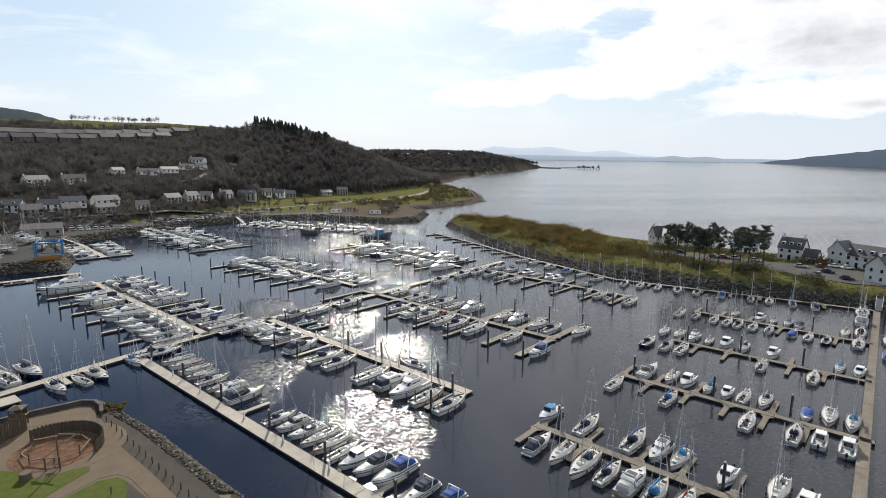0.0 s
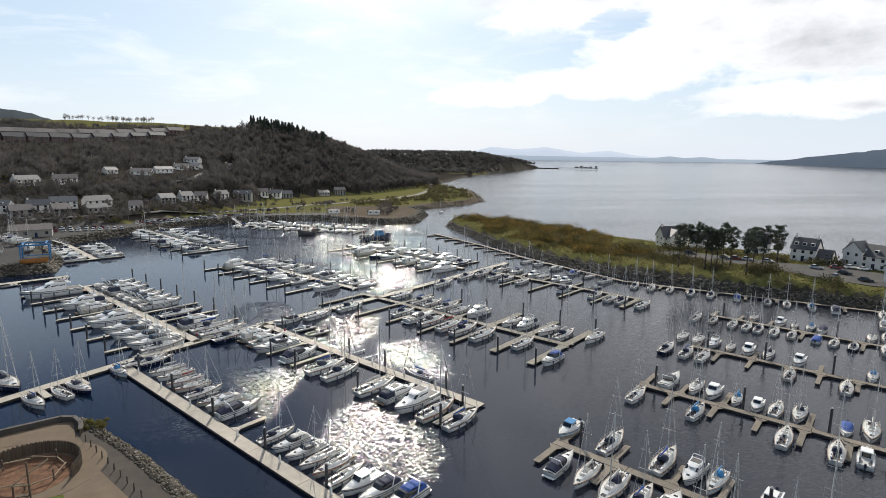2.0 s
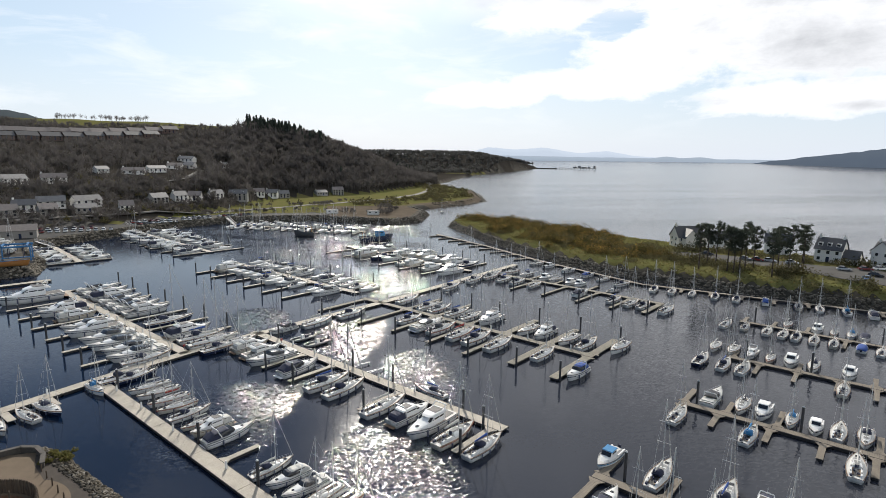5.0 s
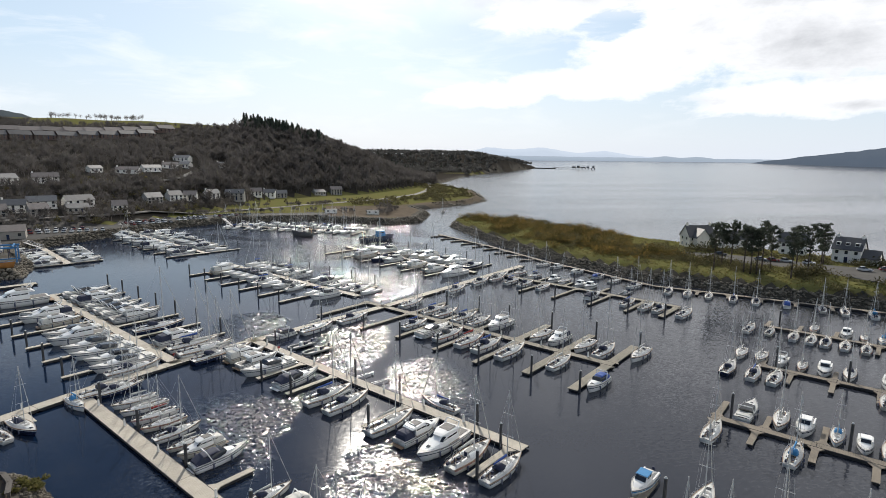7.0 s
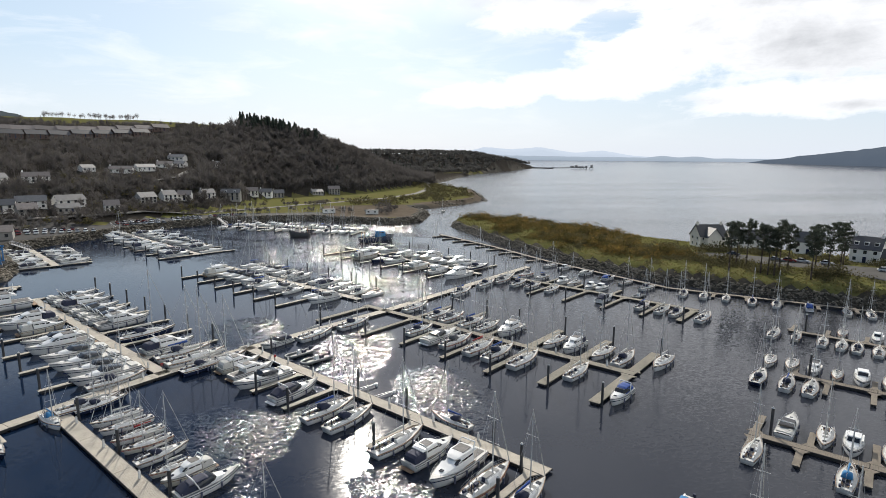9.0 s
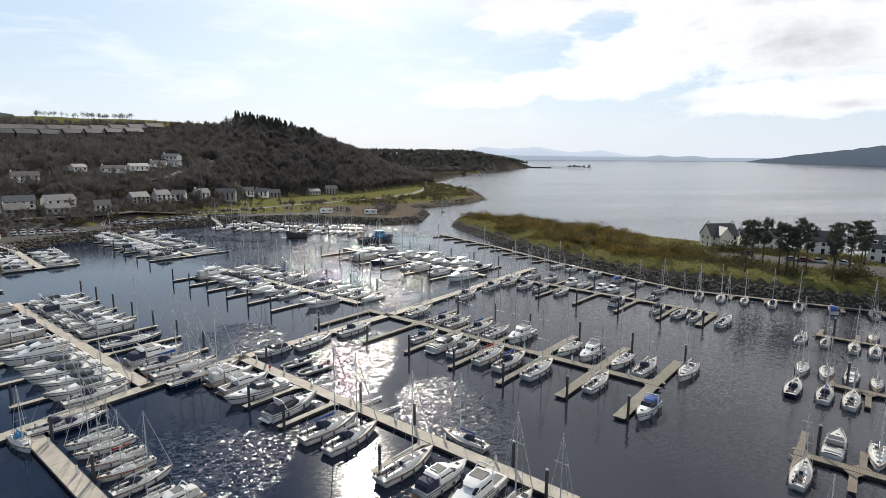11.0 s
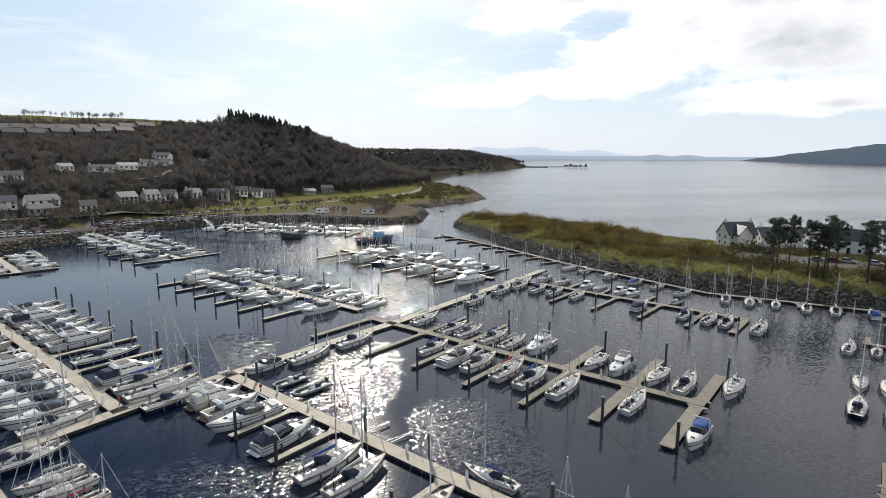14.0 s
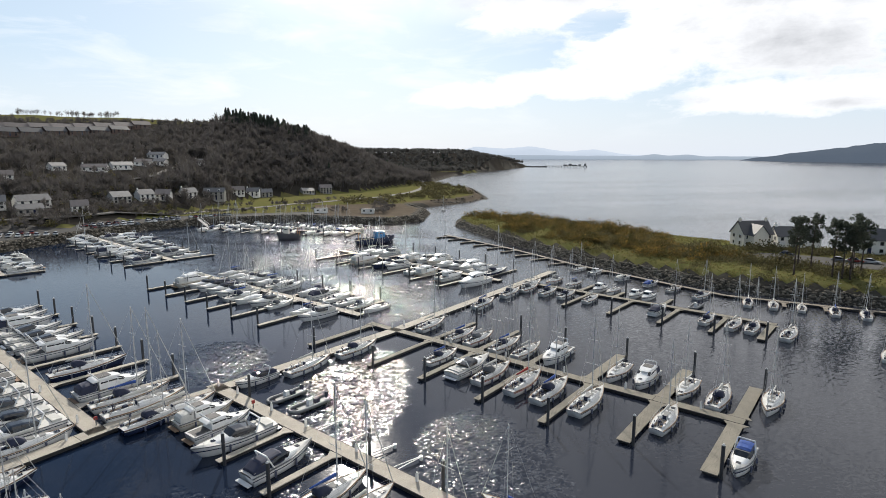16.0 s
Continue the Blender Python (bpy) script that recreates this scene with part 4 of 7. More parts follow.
        rig.tube((mx - 0.15, side * B * 0.30, low), top, 0.013, 4)
    part("rigging", rig, ALLOY, ob)
    part("furled_headsail", Mesh().tube(bow, top, 0.055, 6, 0.03), PALECAN, ob, "headsail rolled on its stay")
    if hood:
        hp = [(x * L, w * B, z0, h) for x, w, z0, h in ((-0.20, 0.24, free + 0.36, 0.66), (-0.16, 0.27, free + 0.34, 0.80), (-0.09, 0.27, free + 0.36, 0.70), (-0.03, 0.22, free + 0.46, 0.18))]
        part("sprayhood", house_mesh(hp, roof=0.72), hood, ob, "folded canvas sprayhood", True)
    if full:
        tagged(part("guard_rail", rails(sheer, -0.46 * L, 0.44 * L, 0.6, 7), STEEL, ob), kind="stuff")
        tagged(part("fender", fenders(sheer, (-0.26 * L, -0.06 * L, 0.14 * L), 0.12), FENDER, ob), kind="stuff")
        part("foredeck_hatch", Mesh().box((0.30 * L, 0, at_sheer(sheer, 0.3 * L)[1] + 0.12), (0.6, 0.6, 0.09)), GLASS, ob)
    return ob


def flybridge_cruiser(label, L=11.5, hullmat=None, top=None, stripe=None, full=True):
    B, free = L * 0.33, 1.05 + 0.03 * L
    ob = thing("motor_cruiser", label, "motorboat", "moored motor boats")
    rings, sheer = hull_rings(L, B, free, 0.93, 2.2, 0.14)
    part("hull", Mesh().loft(rings, closed=False), hullmat or GEL, ob, smooth=True)
    part("deck", deck_mesh(sheer), DECK, ob)
    if full:
        part("rub_rail", toe_rail(sheer, 0.06, 0.08), GREY, ob, "dark rubbing strake")
    part("stripe", stripe_mesh(L, B, free, 0.70, 0.78, stern=0.93, bow=2.2), stripe or NAVY, ob)
    z = free * 0.9
    prof = [(x * L, w * B, z + 0.05, h) for x, w, h in ((-0.22, 0.40, 1.38), (0.02, 0.40, 1.38), (0.13, 0.37, 0.92), (0.24, 0.30, 0.60), (0.37, 0.15, 0.34))]
    part("deckhouse", house_mesh(prof, roof=0.86), GEL, ob)
    for s in (-1, 1):
        part("saloon_window", side_windows(prof, 0.40, 0.86, 0.86, ((0.02, 0.12), (0.13, 0.25), (0.28, 0.44)), sides=(s,)), GLASS, ob, "dark tinted pane")
    x1, x2 = 0.035 * L, 0.125 * L
    ws = Mesh().add([(x1, -0.33 * B, z + 1.40), (x1, 0.33 * B, z + 1.40), (x2 + 0.03, 0.335 * B, z + 0.98), (x2 + 0.03, -0.335 * B, z + 0.98),
                     (x1 - 0.05, -0.33 * B, z + 1.28), (x1 - 0.05, 0.33 * B, z + 1.28), (x2 - 0.05, 0.335 * B, z + 0.88), (x2 - 0.05, -0.335 * B, z + 0.88)],
                    [(0, 1, 2, 3), (7, 6, 5, 4), (0, 4, 5, 1), (2, 6, 7, 3), (1, 5, 6, 2), (0, 3, 7, 4)])
    part("windscreen", ws, GLASS, ob, "raked dark windscreen")
    fb = [(x * L, w * B, z + 1.42, h) for x, w, h in ((-0.30, 0.35, 0.10), (-0.26, 0.37, 0.34), (-0.04, 0.35, 0.46), (0.04, 0.28, 0.26), (0.09, 0.2, 0.08))]
    part("flybridge", house_mesh(fb, roof=0.92), GEL, ob)
    if full:
        part("flybridge_seat", Mesh().box((-0.13 * L, 0, z + 1.90), (0.17 * L, B * 0.5, 0.07)), SHADEWELL, ob)
    arch = Mesh()
    for side in (-1, 1):
        arch.tube((-0.20 * L, side * B * 0.36, z + 1.6), (-0.27 * L, side * B * 0.30, z + 2.5), 0.09, 6)
    arch.tube((-0.27 * L, -B * 0.30, z + 2.5), (-0.27 * L, B * 0.30, z + 2.5), 0.10, 6)
    arch.tube((-0.27 * L, 0, z + 2.5), (-0.28 * L, 0, z + 3.5), 0.03, 5)
    part("radar_arch", arch, GEL, ob)
    part("cockpit_sole", Mesh().box((-0.35 * L, 0, free * 0.93 + 0.06), (0.24 * L, B * 0.66, 0.05)), SHADEWELL, ob)
    if full:
        part("side_deck_trim", Mesh().box((-0.02 * L, -B * 0.43, free * 0.97 + 0.03), (0.42 * L, 0.10, 0.05)).box((-0.02 * L, B * 0.43, free * 0.97 + 0.03), (0.42 * L, 0.10, 0.05)), TEAK, ob)
    part("bathing_platform", Mesh().box((-0.53 * L, 0, 0.38), (0.07 * L, B * 0.8, 0.1)), TEAK, ob)
    if top:
        tp = [(x * L, w * B, free * 0.93, h) for x, w, h in ((-0.46, 0.36, 0.85), (-0.42, 0.38, 1.2), (-0.24, 0.37, 1.35))]
        part("cockpit_tent", house_mesh(tp, roof=0.82), top, ob, "canvas cockpit enclosure")
        part("tent_window", side_windows(tp, 0.45, 0.82, 0.82, ((0.3, 0.9),)), GLASS, ob)
    if not full:
        return ob
    tagged(part("guard_rail", rails(sheer, 0.02 * L, 0.46 * L, 0.62, 6), STEEL, ob), kind="stuff")
    tagged(part("fender", fenders(sheer, (-0.25 * L, 0.0, 0.2 * L), 0.14), FENDER, ob), kind="stuff")
    part("foredeck_hatch", Mesh().box((0.27 * L, 0, z + 0.62), (0.6, 0.6, 0.08)), GLASS, ob)
    return ob


def sport_cruiser(label, L=9.5, hullmat=None, top=None, stripe=None, full=True):
    B, free = L * 0.31, 0.85 + 0.03 * L
    ob = thing("sport_cruiser", label, "motorboat", "moored motor boats")
    rings, sheer = hull_rings(L, B, free, 0.95, 2.0, 0.16)
    part("hull", Mesh().loft(rings, closed=False), hullmat or GEL, ob, smooth=True)
    part("foredeck", deck_mesh(sheer, 0.05, 0.20), DECK, ob, smooth=True)
    if full:
        part("rub_rail", toe_rail(sheer, 0.06, 0.08), GREY, ob, "dark rubbing strake")
    part("stripe", stripe_mesh(L, B, free, 0.66, 0.76, stern=0.95, bow=2.0), stripe or NAVY, ob)
    z = free * 0.92
    prof = [(x * L, w * B, z, h) for x, w, h in ((-0.02, 0.40, 0.62), (0.08, 0.38, 0.58), (0.22, 0.28, 0.42), (0.36, 0.12, 0.16))]
    part("cabin_top", house_mesh(prof, roof=0.74), GEL, ob, smooth=True)
    sc = [(x * L, w * B, z + 0.35, h) for x, w, h in ((-0.24, 0.41, 0.35), (-0.10, 0.40, 0.62), (0.02, 0.37, 0.70), (0.10, 0.26, 0.16))]
    part("windscreen", house_mesh(sc, roof=0.82), GLASS, ob, "wraparound dark windscreen")
    part("cockpit_seat", Mesh().box((-0.40 * L, 0, z + 0.2), (0.10 * L, B * 0.72, 0.34)).box((-0.24 * L, -B * 0.25, z + 0.2), (0.16 * L, B * 0.2, 0.34)), PALECAN, ob)
    part("cockpit_sole", Mesh().box((-0.24 * L, 0, z + 0.05), (0.40 * L, B * 0.74, 0.06)), SHADEWELL, ob)
    ar = Mesh()
    for side in (-1, 1):
        ar.tube((-0.20 * L, side * B * 0.46, z + 0.1), (-0.28 * L, side * B * 0.38, z + 1.55), 0.09, 6)
    ar.tube((-0.28 * L, -B * 0.38, z + 1.55), (-0.28 * L, B * 0.38, z + 1.55), 0.10, 6)
    part("radar_arch", ar, GEL, ob)
    if top:
        tp = [(x * L, w * B, z + 0.15, h) for x, w, h in ((-0.46, 0.38, 0.35), (-0.36, 0.40, 0.88), (-0.08, 0.38, 1.05), (0.00, 0.33, 0.7))]
        part("canvas_canopy", house_mesh(tp, roof=0.78), top, ob, "raised canvas canopy")
        part("canopy_window", side_windows(tp, 0.40, 0.82, 0.78, ((0.36, 0.62),)), GLASS, ob)
    part("bathing_platform", Mesh().box((-0.53 * L, 0, 0.34), (0.06 * L, B * 0.82, 0.09)), GEL, ob)
    if not full:
        return ob
    tagged(part("guard_rail", rails(sheer, 0.05 * L, 0.46 * L, 0.5, 6), STEEL, ob), kind="stuff")
    tagged(part("fender", fenders(sheer, (-0.2 * L, 0.12 * L), 0.12), FENDER, ob), kind="stuff")
    part("hatch", Mesh().box((0.25 * L, 0, z + 0.42), (0.5, 0.5, 0.06)), GLASS, ob)
    return ob


def cabin_boat(label, L=6.8, hullmat=None, roof=None, stripe=None, mast=False):
    B, free = L * 0.36, 0.85
    ob = thing("cabin_boat", label, "motorboat", "moored motor boats")
    rings, sheer = hull_rings(L, B, free, 0.88, 2.1, 0.10)
    part("hull", Mesh().loft(rings, closed=False), hullmat or GEL, ob, smooth=True)
    part("deck", deck_mesh(sheer), DECK, ob)
    part("rub_rail", toe_rail(sheer, 0.05, 0.07), GREY, ob, "dark rubbing strake")
    part("stripe", stripe_mesh(L, B, free, 0.78, 0.9, stern=0.88, bow=2.1), stripe or NAVY, ob)
    z = free * 0.95
    cud = [(x * L, w * B, z, h) for x, w, h in ((0.10, 0.38, 0.55), (0.22, 0.30, 0.45), (0.36, 0.12, 0.14))]
    part("cuddy", house_mesh(cud, roof=0.8), GEL, ob)
    wh = [(x * L, w * B, z, h) for x, w, h in ((-0.14, 0.34, 1.12), (0.08, 0.34, 1.12), (0.16, 0.30, 0.5))]
    part("wheelhouse", house_mesh(wh, roof=0.84), GEL, ob)
    part("aft_door", Mesh().box((-0.145 * L, 0.0, z + 0.62), (0.05, B * 0.46, 0.72)), GLASS, ob, "dark glazed door")
    part("side_window", side_windows(wh, 0.45, 0.86, 0.84, ((0.06, 0.22), (0.26, 0.46))), GLASS, ob, "dark panes")
    part("windscreen", Mesh().add([(0.10 * L, -0.27 * B, z + 1.07), (0.10 * L, 0.27 * B, z + 1.07), (0.148 * L, 0.28 * B, z + 0.62), (0.148 * L, -0.28 * B, z + 0.62),
                                   (0.08 * L, -0.26 * B, z + 1.08), (0.08 * L, 0.26 * B, z + 1.08), (0.12 * L, 0.28 * B, z + 0.56), (0.12 * L, -0.28 * B, z + 0.56)],
                                  [(0, 1, 2, 3), (7, 6, 5, 4), (0, 4, 5, 1), (2, 6, 7, 3), (1, 5, 6, 2), (0, 3, 7, 4)]), GLASS, ob)
    part("roof", Mesh().box((-0.04 * L, 0, z + 1.19), (0.27 * L, B * 0.64, 0.07), 0, 0.94), roof or GEL, ob)
    part("cockpit_sole", Mesh().box((-0.31 * L, 0, z + 0.02), (0.30 * L, B * 0.62, 0.05)), GREY, ob)
    co = Mesh()
    for side in (-1, 1):
        co.box((-0.31 * L, side * B * 0.38, z + 0.12), (0.34 * L, B * 0.08, 0.24))
    part("coaming", co, GEL, ob)
    part("outboard", Mesh().box((-0.54 * L, 0, 0.95), (0.34, 0.36, 0.55), 0, 0.8).box((-0.54 * L, 0, 0.4), (0.16, 0.14, 0.9)), DARKCAN, ob, "black outboard motor")
    tagged(part("guard_rail", rails(sheer, 0.05 * L, 0.45 * L, 0.45, 5), STEEL, ob), kind="stuff")
    if mast:
        part("aerial", Mesh().tube((-0.05 * L, 0, z + 1.3), (-0.07 * L, 0, z + 3.2), 0.02, 4), ALLOY, ob)
    return ob


def covered_boat(label, L=6.2, cover=None):
    B, free = L * 0.36, 0.75
    ob = thing("covered_boat", label, "motorboat", "moored motor boats")
    rings, sheer = hull_rings(L, B, free, 0.85, 2.0, 0.10)
    part("hull", Mesh().loft(rings, closed=False), GEL, ob, smooth=True)
    part("deck", deck_mesh(sheer), DECK, ob)
    cv = [(x * L, w * B, free * 0.85, h) for x, w, h in ((-0.49, 0.40, 0.28), (-0.36, 0.45, 0.55), (-0.12, 0.48, 0.78), (0.10, 0.45, 0.66), (0.24, 0.33, 0.38), (0.32, 0.2, 0.2))]
    part("cover", house_mesh(cv, roof=0.62), cover or BLUE, ob, "tight canvas cover", True)
    tagged(part("guard_rail", rails(sheer, 0.2 * L, 0.46 * L, 0.45, 4), STEEL, ob), kind="stuff")
    part("outboard", Mesh().box((-0.54 * L, 0, 0.8), (0.32, 0.34, 0.5), 0, 0.8), DARKCAN, ob)
    return ob


def open_boat(label, L=6.0, tube_mat=None):
    """An inflatable boat with a console."""
    B = L * 0.38
    ob = thing("inflatable_boat", label, "inflatable boat", "moored open boats")
    ring = []
    for i in range(21):
        t = i / 20
        a = -1 + 2 * t
        if abs(a) > 0.35:
            y, x = math.copysign(B / 2 - 0.25, a), L / 2 - 1.4 - (abs(a) - 0.35) / 0.65 * (L - 1.5)
        else:
            y, x = math.sin(a / 0.35 * math.pi / 2) * (B / 2 - 0.25), L / 2 - 1.4 + math.cos(a / 0.35 * math.pi / 2) * 1.2
        ring.append(Vector((x, y, 0.42 + 0.16 * max(0, x / L))))
    rings = []
    for i, p in enumerate(ring):
        d = (ring[min(i + 1, 20)] - ring[max(i - 1, 0)]).normalized()
        side = Vector((-d.y, d.x, 0)).normalized()
        rings.append([p + side * 0.25 * math.cos(k * math.pi / 4) + Vector((0, 0, 0.25 * math.sin(k * math.pi / 4))) for k in range(8)])
    m = Mesh().loft(rings)
    part("tube", m, tube_mat or GREY, ob, smooth=True)
    part("floor", Mesh().box((-0.1 * L, 0, 0.28), (L * 0.72, B * 0.66, 0.12)), GREY, ob)
    part("console", Mesh().box((-0.02 * L, 0, 0.75), (0.7, 0.7, 0.9), 0, 0.8), GEL, ob)
    part("seat", Mesh().box((-0.2 * L, 0, 0.6), (0.7, 0.55, 0.6), 0, 0.9), DARKCAN, ob)
    part("outboard", Mesh().box((-0.46 * L, 0, 0.95), (0.42, 0.4, 0.65), 0, 0.75), DARKCAN, ob)
    return ob


def work_boat(label, L=15.0, hullmat=None):
    B, free = L * 0.32, 1.7
    ob = thing("work_boat", label, "work boat", "moored work boats")
    rings, sheer = hull_rings(L, B, free, 0.86, 2.0, 0.08)
    part("hull", Mesh().loft(rings, closed=False), hullmat or NAVY, ob, smooth=True)
    part("deck", deck_mesh(sheer), OLDDECK, ob)
    bw = Mesh()
    for s in (-1, 1):
        bw.loft([[(x, s * w, z - 0.1), (x, s * w, z + 0.55), (x, s * (w - 0.08), z + 0.55), (x, s * (w - 0.08), z)] for x, w, z in sheer])
    part("bulwark", bw, hullmat or NAVY, ob)
    wh = [(x * L, w * B, free, h) for x, w, h in ((-0.02, 0.30, 2.6), (0.16, 0.30, 2.7), (0.20, 0.27, 1.9))]
    part("wheelhouse", house_mesh(wh, roof=0.88), SKYBLUE if hullmat is NAVY else CREAM, ob)
    for s in (-1, 1):
        part("wheelhouse_window", side_windows(wh, 0.55, 0.82, 0.88, ((0.06, 0.46),), sides=(s,)), GLASS, ob)
    part("roof", Mesh().box((0.07 * L, 0, free + 2.78), (0.22 * L, B * 0.58, 0.12)), GEL, ob)
    part("mast", Mesh().tube((0.0, 0, free + 2.7), (0.0, 0, free + 6.5), 0.09, 6).tube((0.0, 0, free + 4.5), (-0.3 * L, 0, free + 5.2), 0.06, 6), ALLOY, ob)
    part("winch", Mesh().box((-0.2 * L, 0, free + 0.4), (1.1, 1.6, 0.8), 0, 0.8), GREY, ob)
    part("gallows", Mesh().tube((-0.42 * L, -B * 0.3, free), (-0.42 * L, -B * 0.3, free + 2.4), 0.08, 6).tube((-0.42 * L, B * 0.3, free), (-0.42 * L, B * 0.3, free + 2.4), 0.08, 6).tube((-0.42 * L, -B * 0.3, free + 2.4), (-0.42 * L, B * 0.3, free + 2.4), 0.08, 6), ORANGE, ob)
    return ob


FLEET = {}


def fleet(code, maker, length, **how):
    """One boat of each kind; every mooring takes a copy of it."""
    FLEET[code] = [maker, length, how, None]


fleet("s", sail_yacht, 9.5, label="white sailing yacht with pale sail cover, sails stowed")
fleet("t", sail_yacht, 9.5, label="white sailing yacht with blue sail cover and navy sprayhood", cover=BLUE, hood=DARKCAN)
fleet("h", sail_yacht, 9.5, label="white sailing yacht with a navy canvas sprayhood", hood=DARKCAN, stripe=DARKCAN)
fleet("n", sail_yacht, 10.5, label="navy-hulled sailing yacht with white deck", hullmat=NAVY, stripe=GEL, hood=DARKCAN)
fleet("l", sail_yacht, 8.0, label="small white sailing yacht with light blue canvas covers", cover=SKYBLUE, hood=SKYBLUE, stripe=SKYBLUE)
fleet("y", sail_yacht, 8.0, label="small cream sailing boat with worn pale covers", hullmat=CREAM, stripe=REDCAN)
fleet("q", sail_yacht, 9.0, label="white sailing yacht with dark red covers", cover=REDCAN, stripe=REDCAN)
fleet("m", flybridge_cruiser, 11.5, label="white flybridge motor cruiser with raked dark windscreen")
fleet("d", flybridge_cruiser, 11.0, label="white flybridge motor cruiser with navy cockpit tent", top=DARKCAN)
fleet("w", flybridge_cruiser, 10.0, label="cream motor cruiser with teak cockpit and pale tent", hullmat=CREAM, top=PALECAN, stripe=TEAK)
fleet("p", sport_cruiser, 10.0, label="sleek white sport cruiser with wraparound dark windscreen")
fleet("b", sport_cruiser, 8.0, label="white sport cruiser under a blue canvas canopy", top=BLUE)
fleet("e", sport_cruiser, 8.5, label="white sport cruiser under a navy canvas canopy", top=DARKCAN)
fleet("a", sport_cruiser, 8.5, label="white sport cruiser with pale canvas canopy", top=PALECAN)
fleet("c", cabin_boat, 6.8, label="small white cabin boat with square wheelhouse")
fleet("x", cabin_boat, 6.8, label="small white cabin boat with light blue roof", roof=SKYBLUE, stripe=SKYBLUE)
fleet("k", covered_boat, 6.2, label="small white boat under a blue canvas cover")
fleet("g", covered_boat, 6.2, label="small white boat under a navy canvas cover", cover=DARKCAN)
fleet("v", covered_boat, 7.5, label="white boat under a pale canvas cover", cover=PALECAN)
fleet("r", open_boat, 6.2, label="grey inflatable boat with console and outboard motor")
fleet("u", work_boat, 15.0, label="dark blue steel work boat with light blue wheelhouse", hullmat=NAVY)
fleet("f", work_boat, 9.0, label="small dark grey fishing boat with white wheelhouse", hullmat=SLATEHULL)

fleet("o", sail_yacht, 9.5, label="white sailing yacht with grey canvas sprayhood", hood=GREYCAN, stripe=REDCAN)
for far in "shtnymdwpeao":                         # plainer ones for the far berths
    FLEET[far.upper()] = [*FLEET[far][:2], dict(FLEET[far][2], full=False), None]


def boat(code, x, y, heading, size=None, roll=0.0, z=0.0):
    """Moors a copy of one kind of boat at a place, turned to a heading in degrees."""
    entry = FLEET[code]
    if entry[3] is None:
        entry[3] = entry[0](L=entry[1], **entry[2])
        ob = entry[3]
    else:
        ob = copy_thing(entry[3], Matrix())
    k = (size or entry[1]) / entry[1]
    ob.location, ob.rotation_euler, ob.scale = (x, y, z), (radians(roll), 0, radians(heading)), (k, k, k)
    return ob


dice = random.Random(7)


def moor(line, side, berths, out=1.2, gap=0.5, trim=0.95):
    """Berths along one side of a walkway: words of station, kind of boat and length; a + turns the bow outwards."""
    for word in berths.split():
        outward = word.endswith("+")
        word = word.rstrip("+")
        code = next(c for c in word if c.isalpha())
        s, size = word.split(code)
        size = float(size) if size else FLEET[code][1]
        size *= trim
        p = line.at(float(s), side * (out + gap + size / 2))
        head = math.degrees(line.turn) + (90 if (side > 0) == outward else -90)
        boat(code, p.x, p.y, head + dice.uniform(-2.5, 2.5), size, dice.uniform(-0.6, 0.6))


def fill(line, side, first, last, gap, kinds, out=1.2, share=0.88, low=8.5, high=11.5):
    """A full run of berths with boats of mixed kinds."""
    s = first
    while s <= last:
        if dice.random() < share:
            code = dice.choice(kinds)
            size = min(dice.uniform(low, high), FLEET[code][1] * 1.15)
            p = line.at(s + dice.uniform(-0.3, 0.3), side * (out + 0.6 + size / 2))
            head = math.degrees(line.turn) + (90 if dice.random() < 0.5 else -90)
            boat(code, p.x, p.y, head + dice.uniform(-2.5, 2.5), size, dice.uniform(-0.6, 0.6))
        s += gap


moor(ROW_0, 1, "-0.1x6.8 6.5h8.6+ 14.1t9+ 18.0d7.4 20.9l7.4 27.1c6.6 33.0s8.6 36.2c7.0 39.8g7", 0.9)
moor(ROW_0, -1, "3.8e7.2 7.5s7.8+ 11.4h9.2+ 14.9t7.6 18.3w8.0 21.4l8.2 24.9q8.4 30.5s8", 0.9)
moor(ROW_1, 1, "4.0p8.4+ 8.4s7.6 11.5c7.2 15.4l6.4 18.6c6 21.4s7.4+ 24.6h7.6 31.0k5.6 34.0s8.4 37.2l7.6", 0.9)
moor(ROW_1, -1, "1.4s7.8 11.4l7.6 24.0s8.2 30.5h8 33.8c6.6 37.3c7.0", 0.9)
moor(ROW_2, 1, "-3.8s7.4 -0.3s7.6 3.2m6.8 6.7y6.2 10.2c7.4 14.0h7.4 19.7c7.0 31.9l6.4 35.2c6.2", 0.9)
moor(ROW_2, -1, "-3.9n8.4 0.3t8.2 3.7s8.2 19.4y7.2 28.4s7.8", 0.9)
moor(ROW_3, 1, "9.5y6.6 15.6c6.8 18.9y5.6 22.2l6.8 24.6g6.6 34.4s7.2", 0.9)
moor(ROW_3, -1, "-1.9s7.8 2.2y6.4 6.9s7.4 10.2s7.4 12.8h7.6 16.2s7.4 19.8y7 24.8k6.2 28.2s7 31.8n7", 0.9)
for s, o, code, size in ((4.0, -2.8, "s", 8.4), (15.4, -3.0, "m", 9.2), (27.6, -2.8, "h", 8.2), (38.6, -2.8, "s", 8.4), (31.0, 2.8, "s", 8.2), (44.0, 2.7, "k", 6.4)):
    boat(code, *QUAYWALK.at(s, o), math.degrees(QUAYWALK.turn) + 180, size)
moor(BANK, -1, "4.8h8.2 10.0s8 15.6s7.2 21.8t8 27.4h8 34.6b6.6 42.6y7.4 47.4s7.6 53.4l7.6 59.0e7.4 69.6s7.8", 0.8)
moor(BANK_NEAR, -1, "6s7.6 12c6.4 22a6.6 31b6.4 38s7 46h8", 0.8)
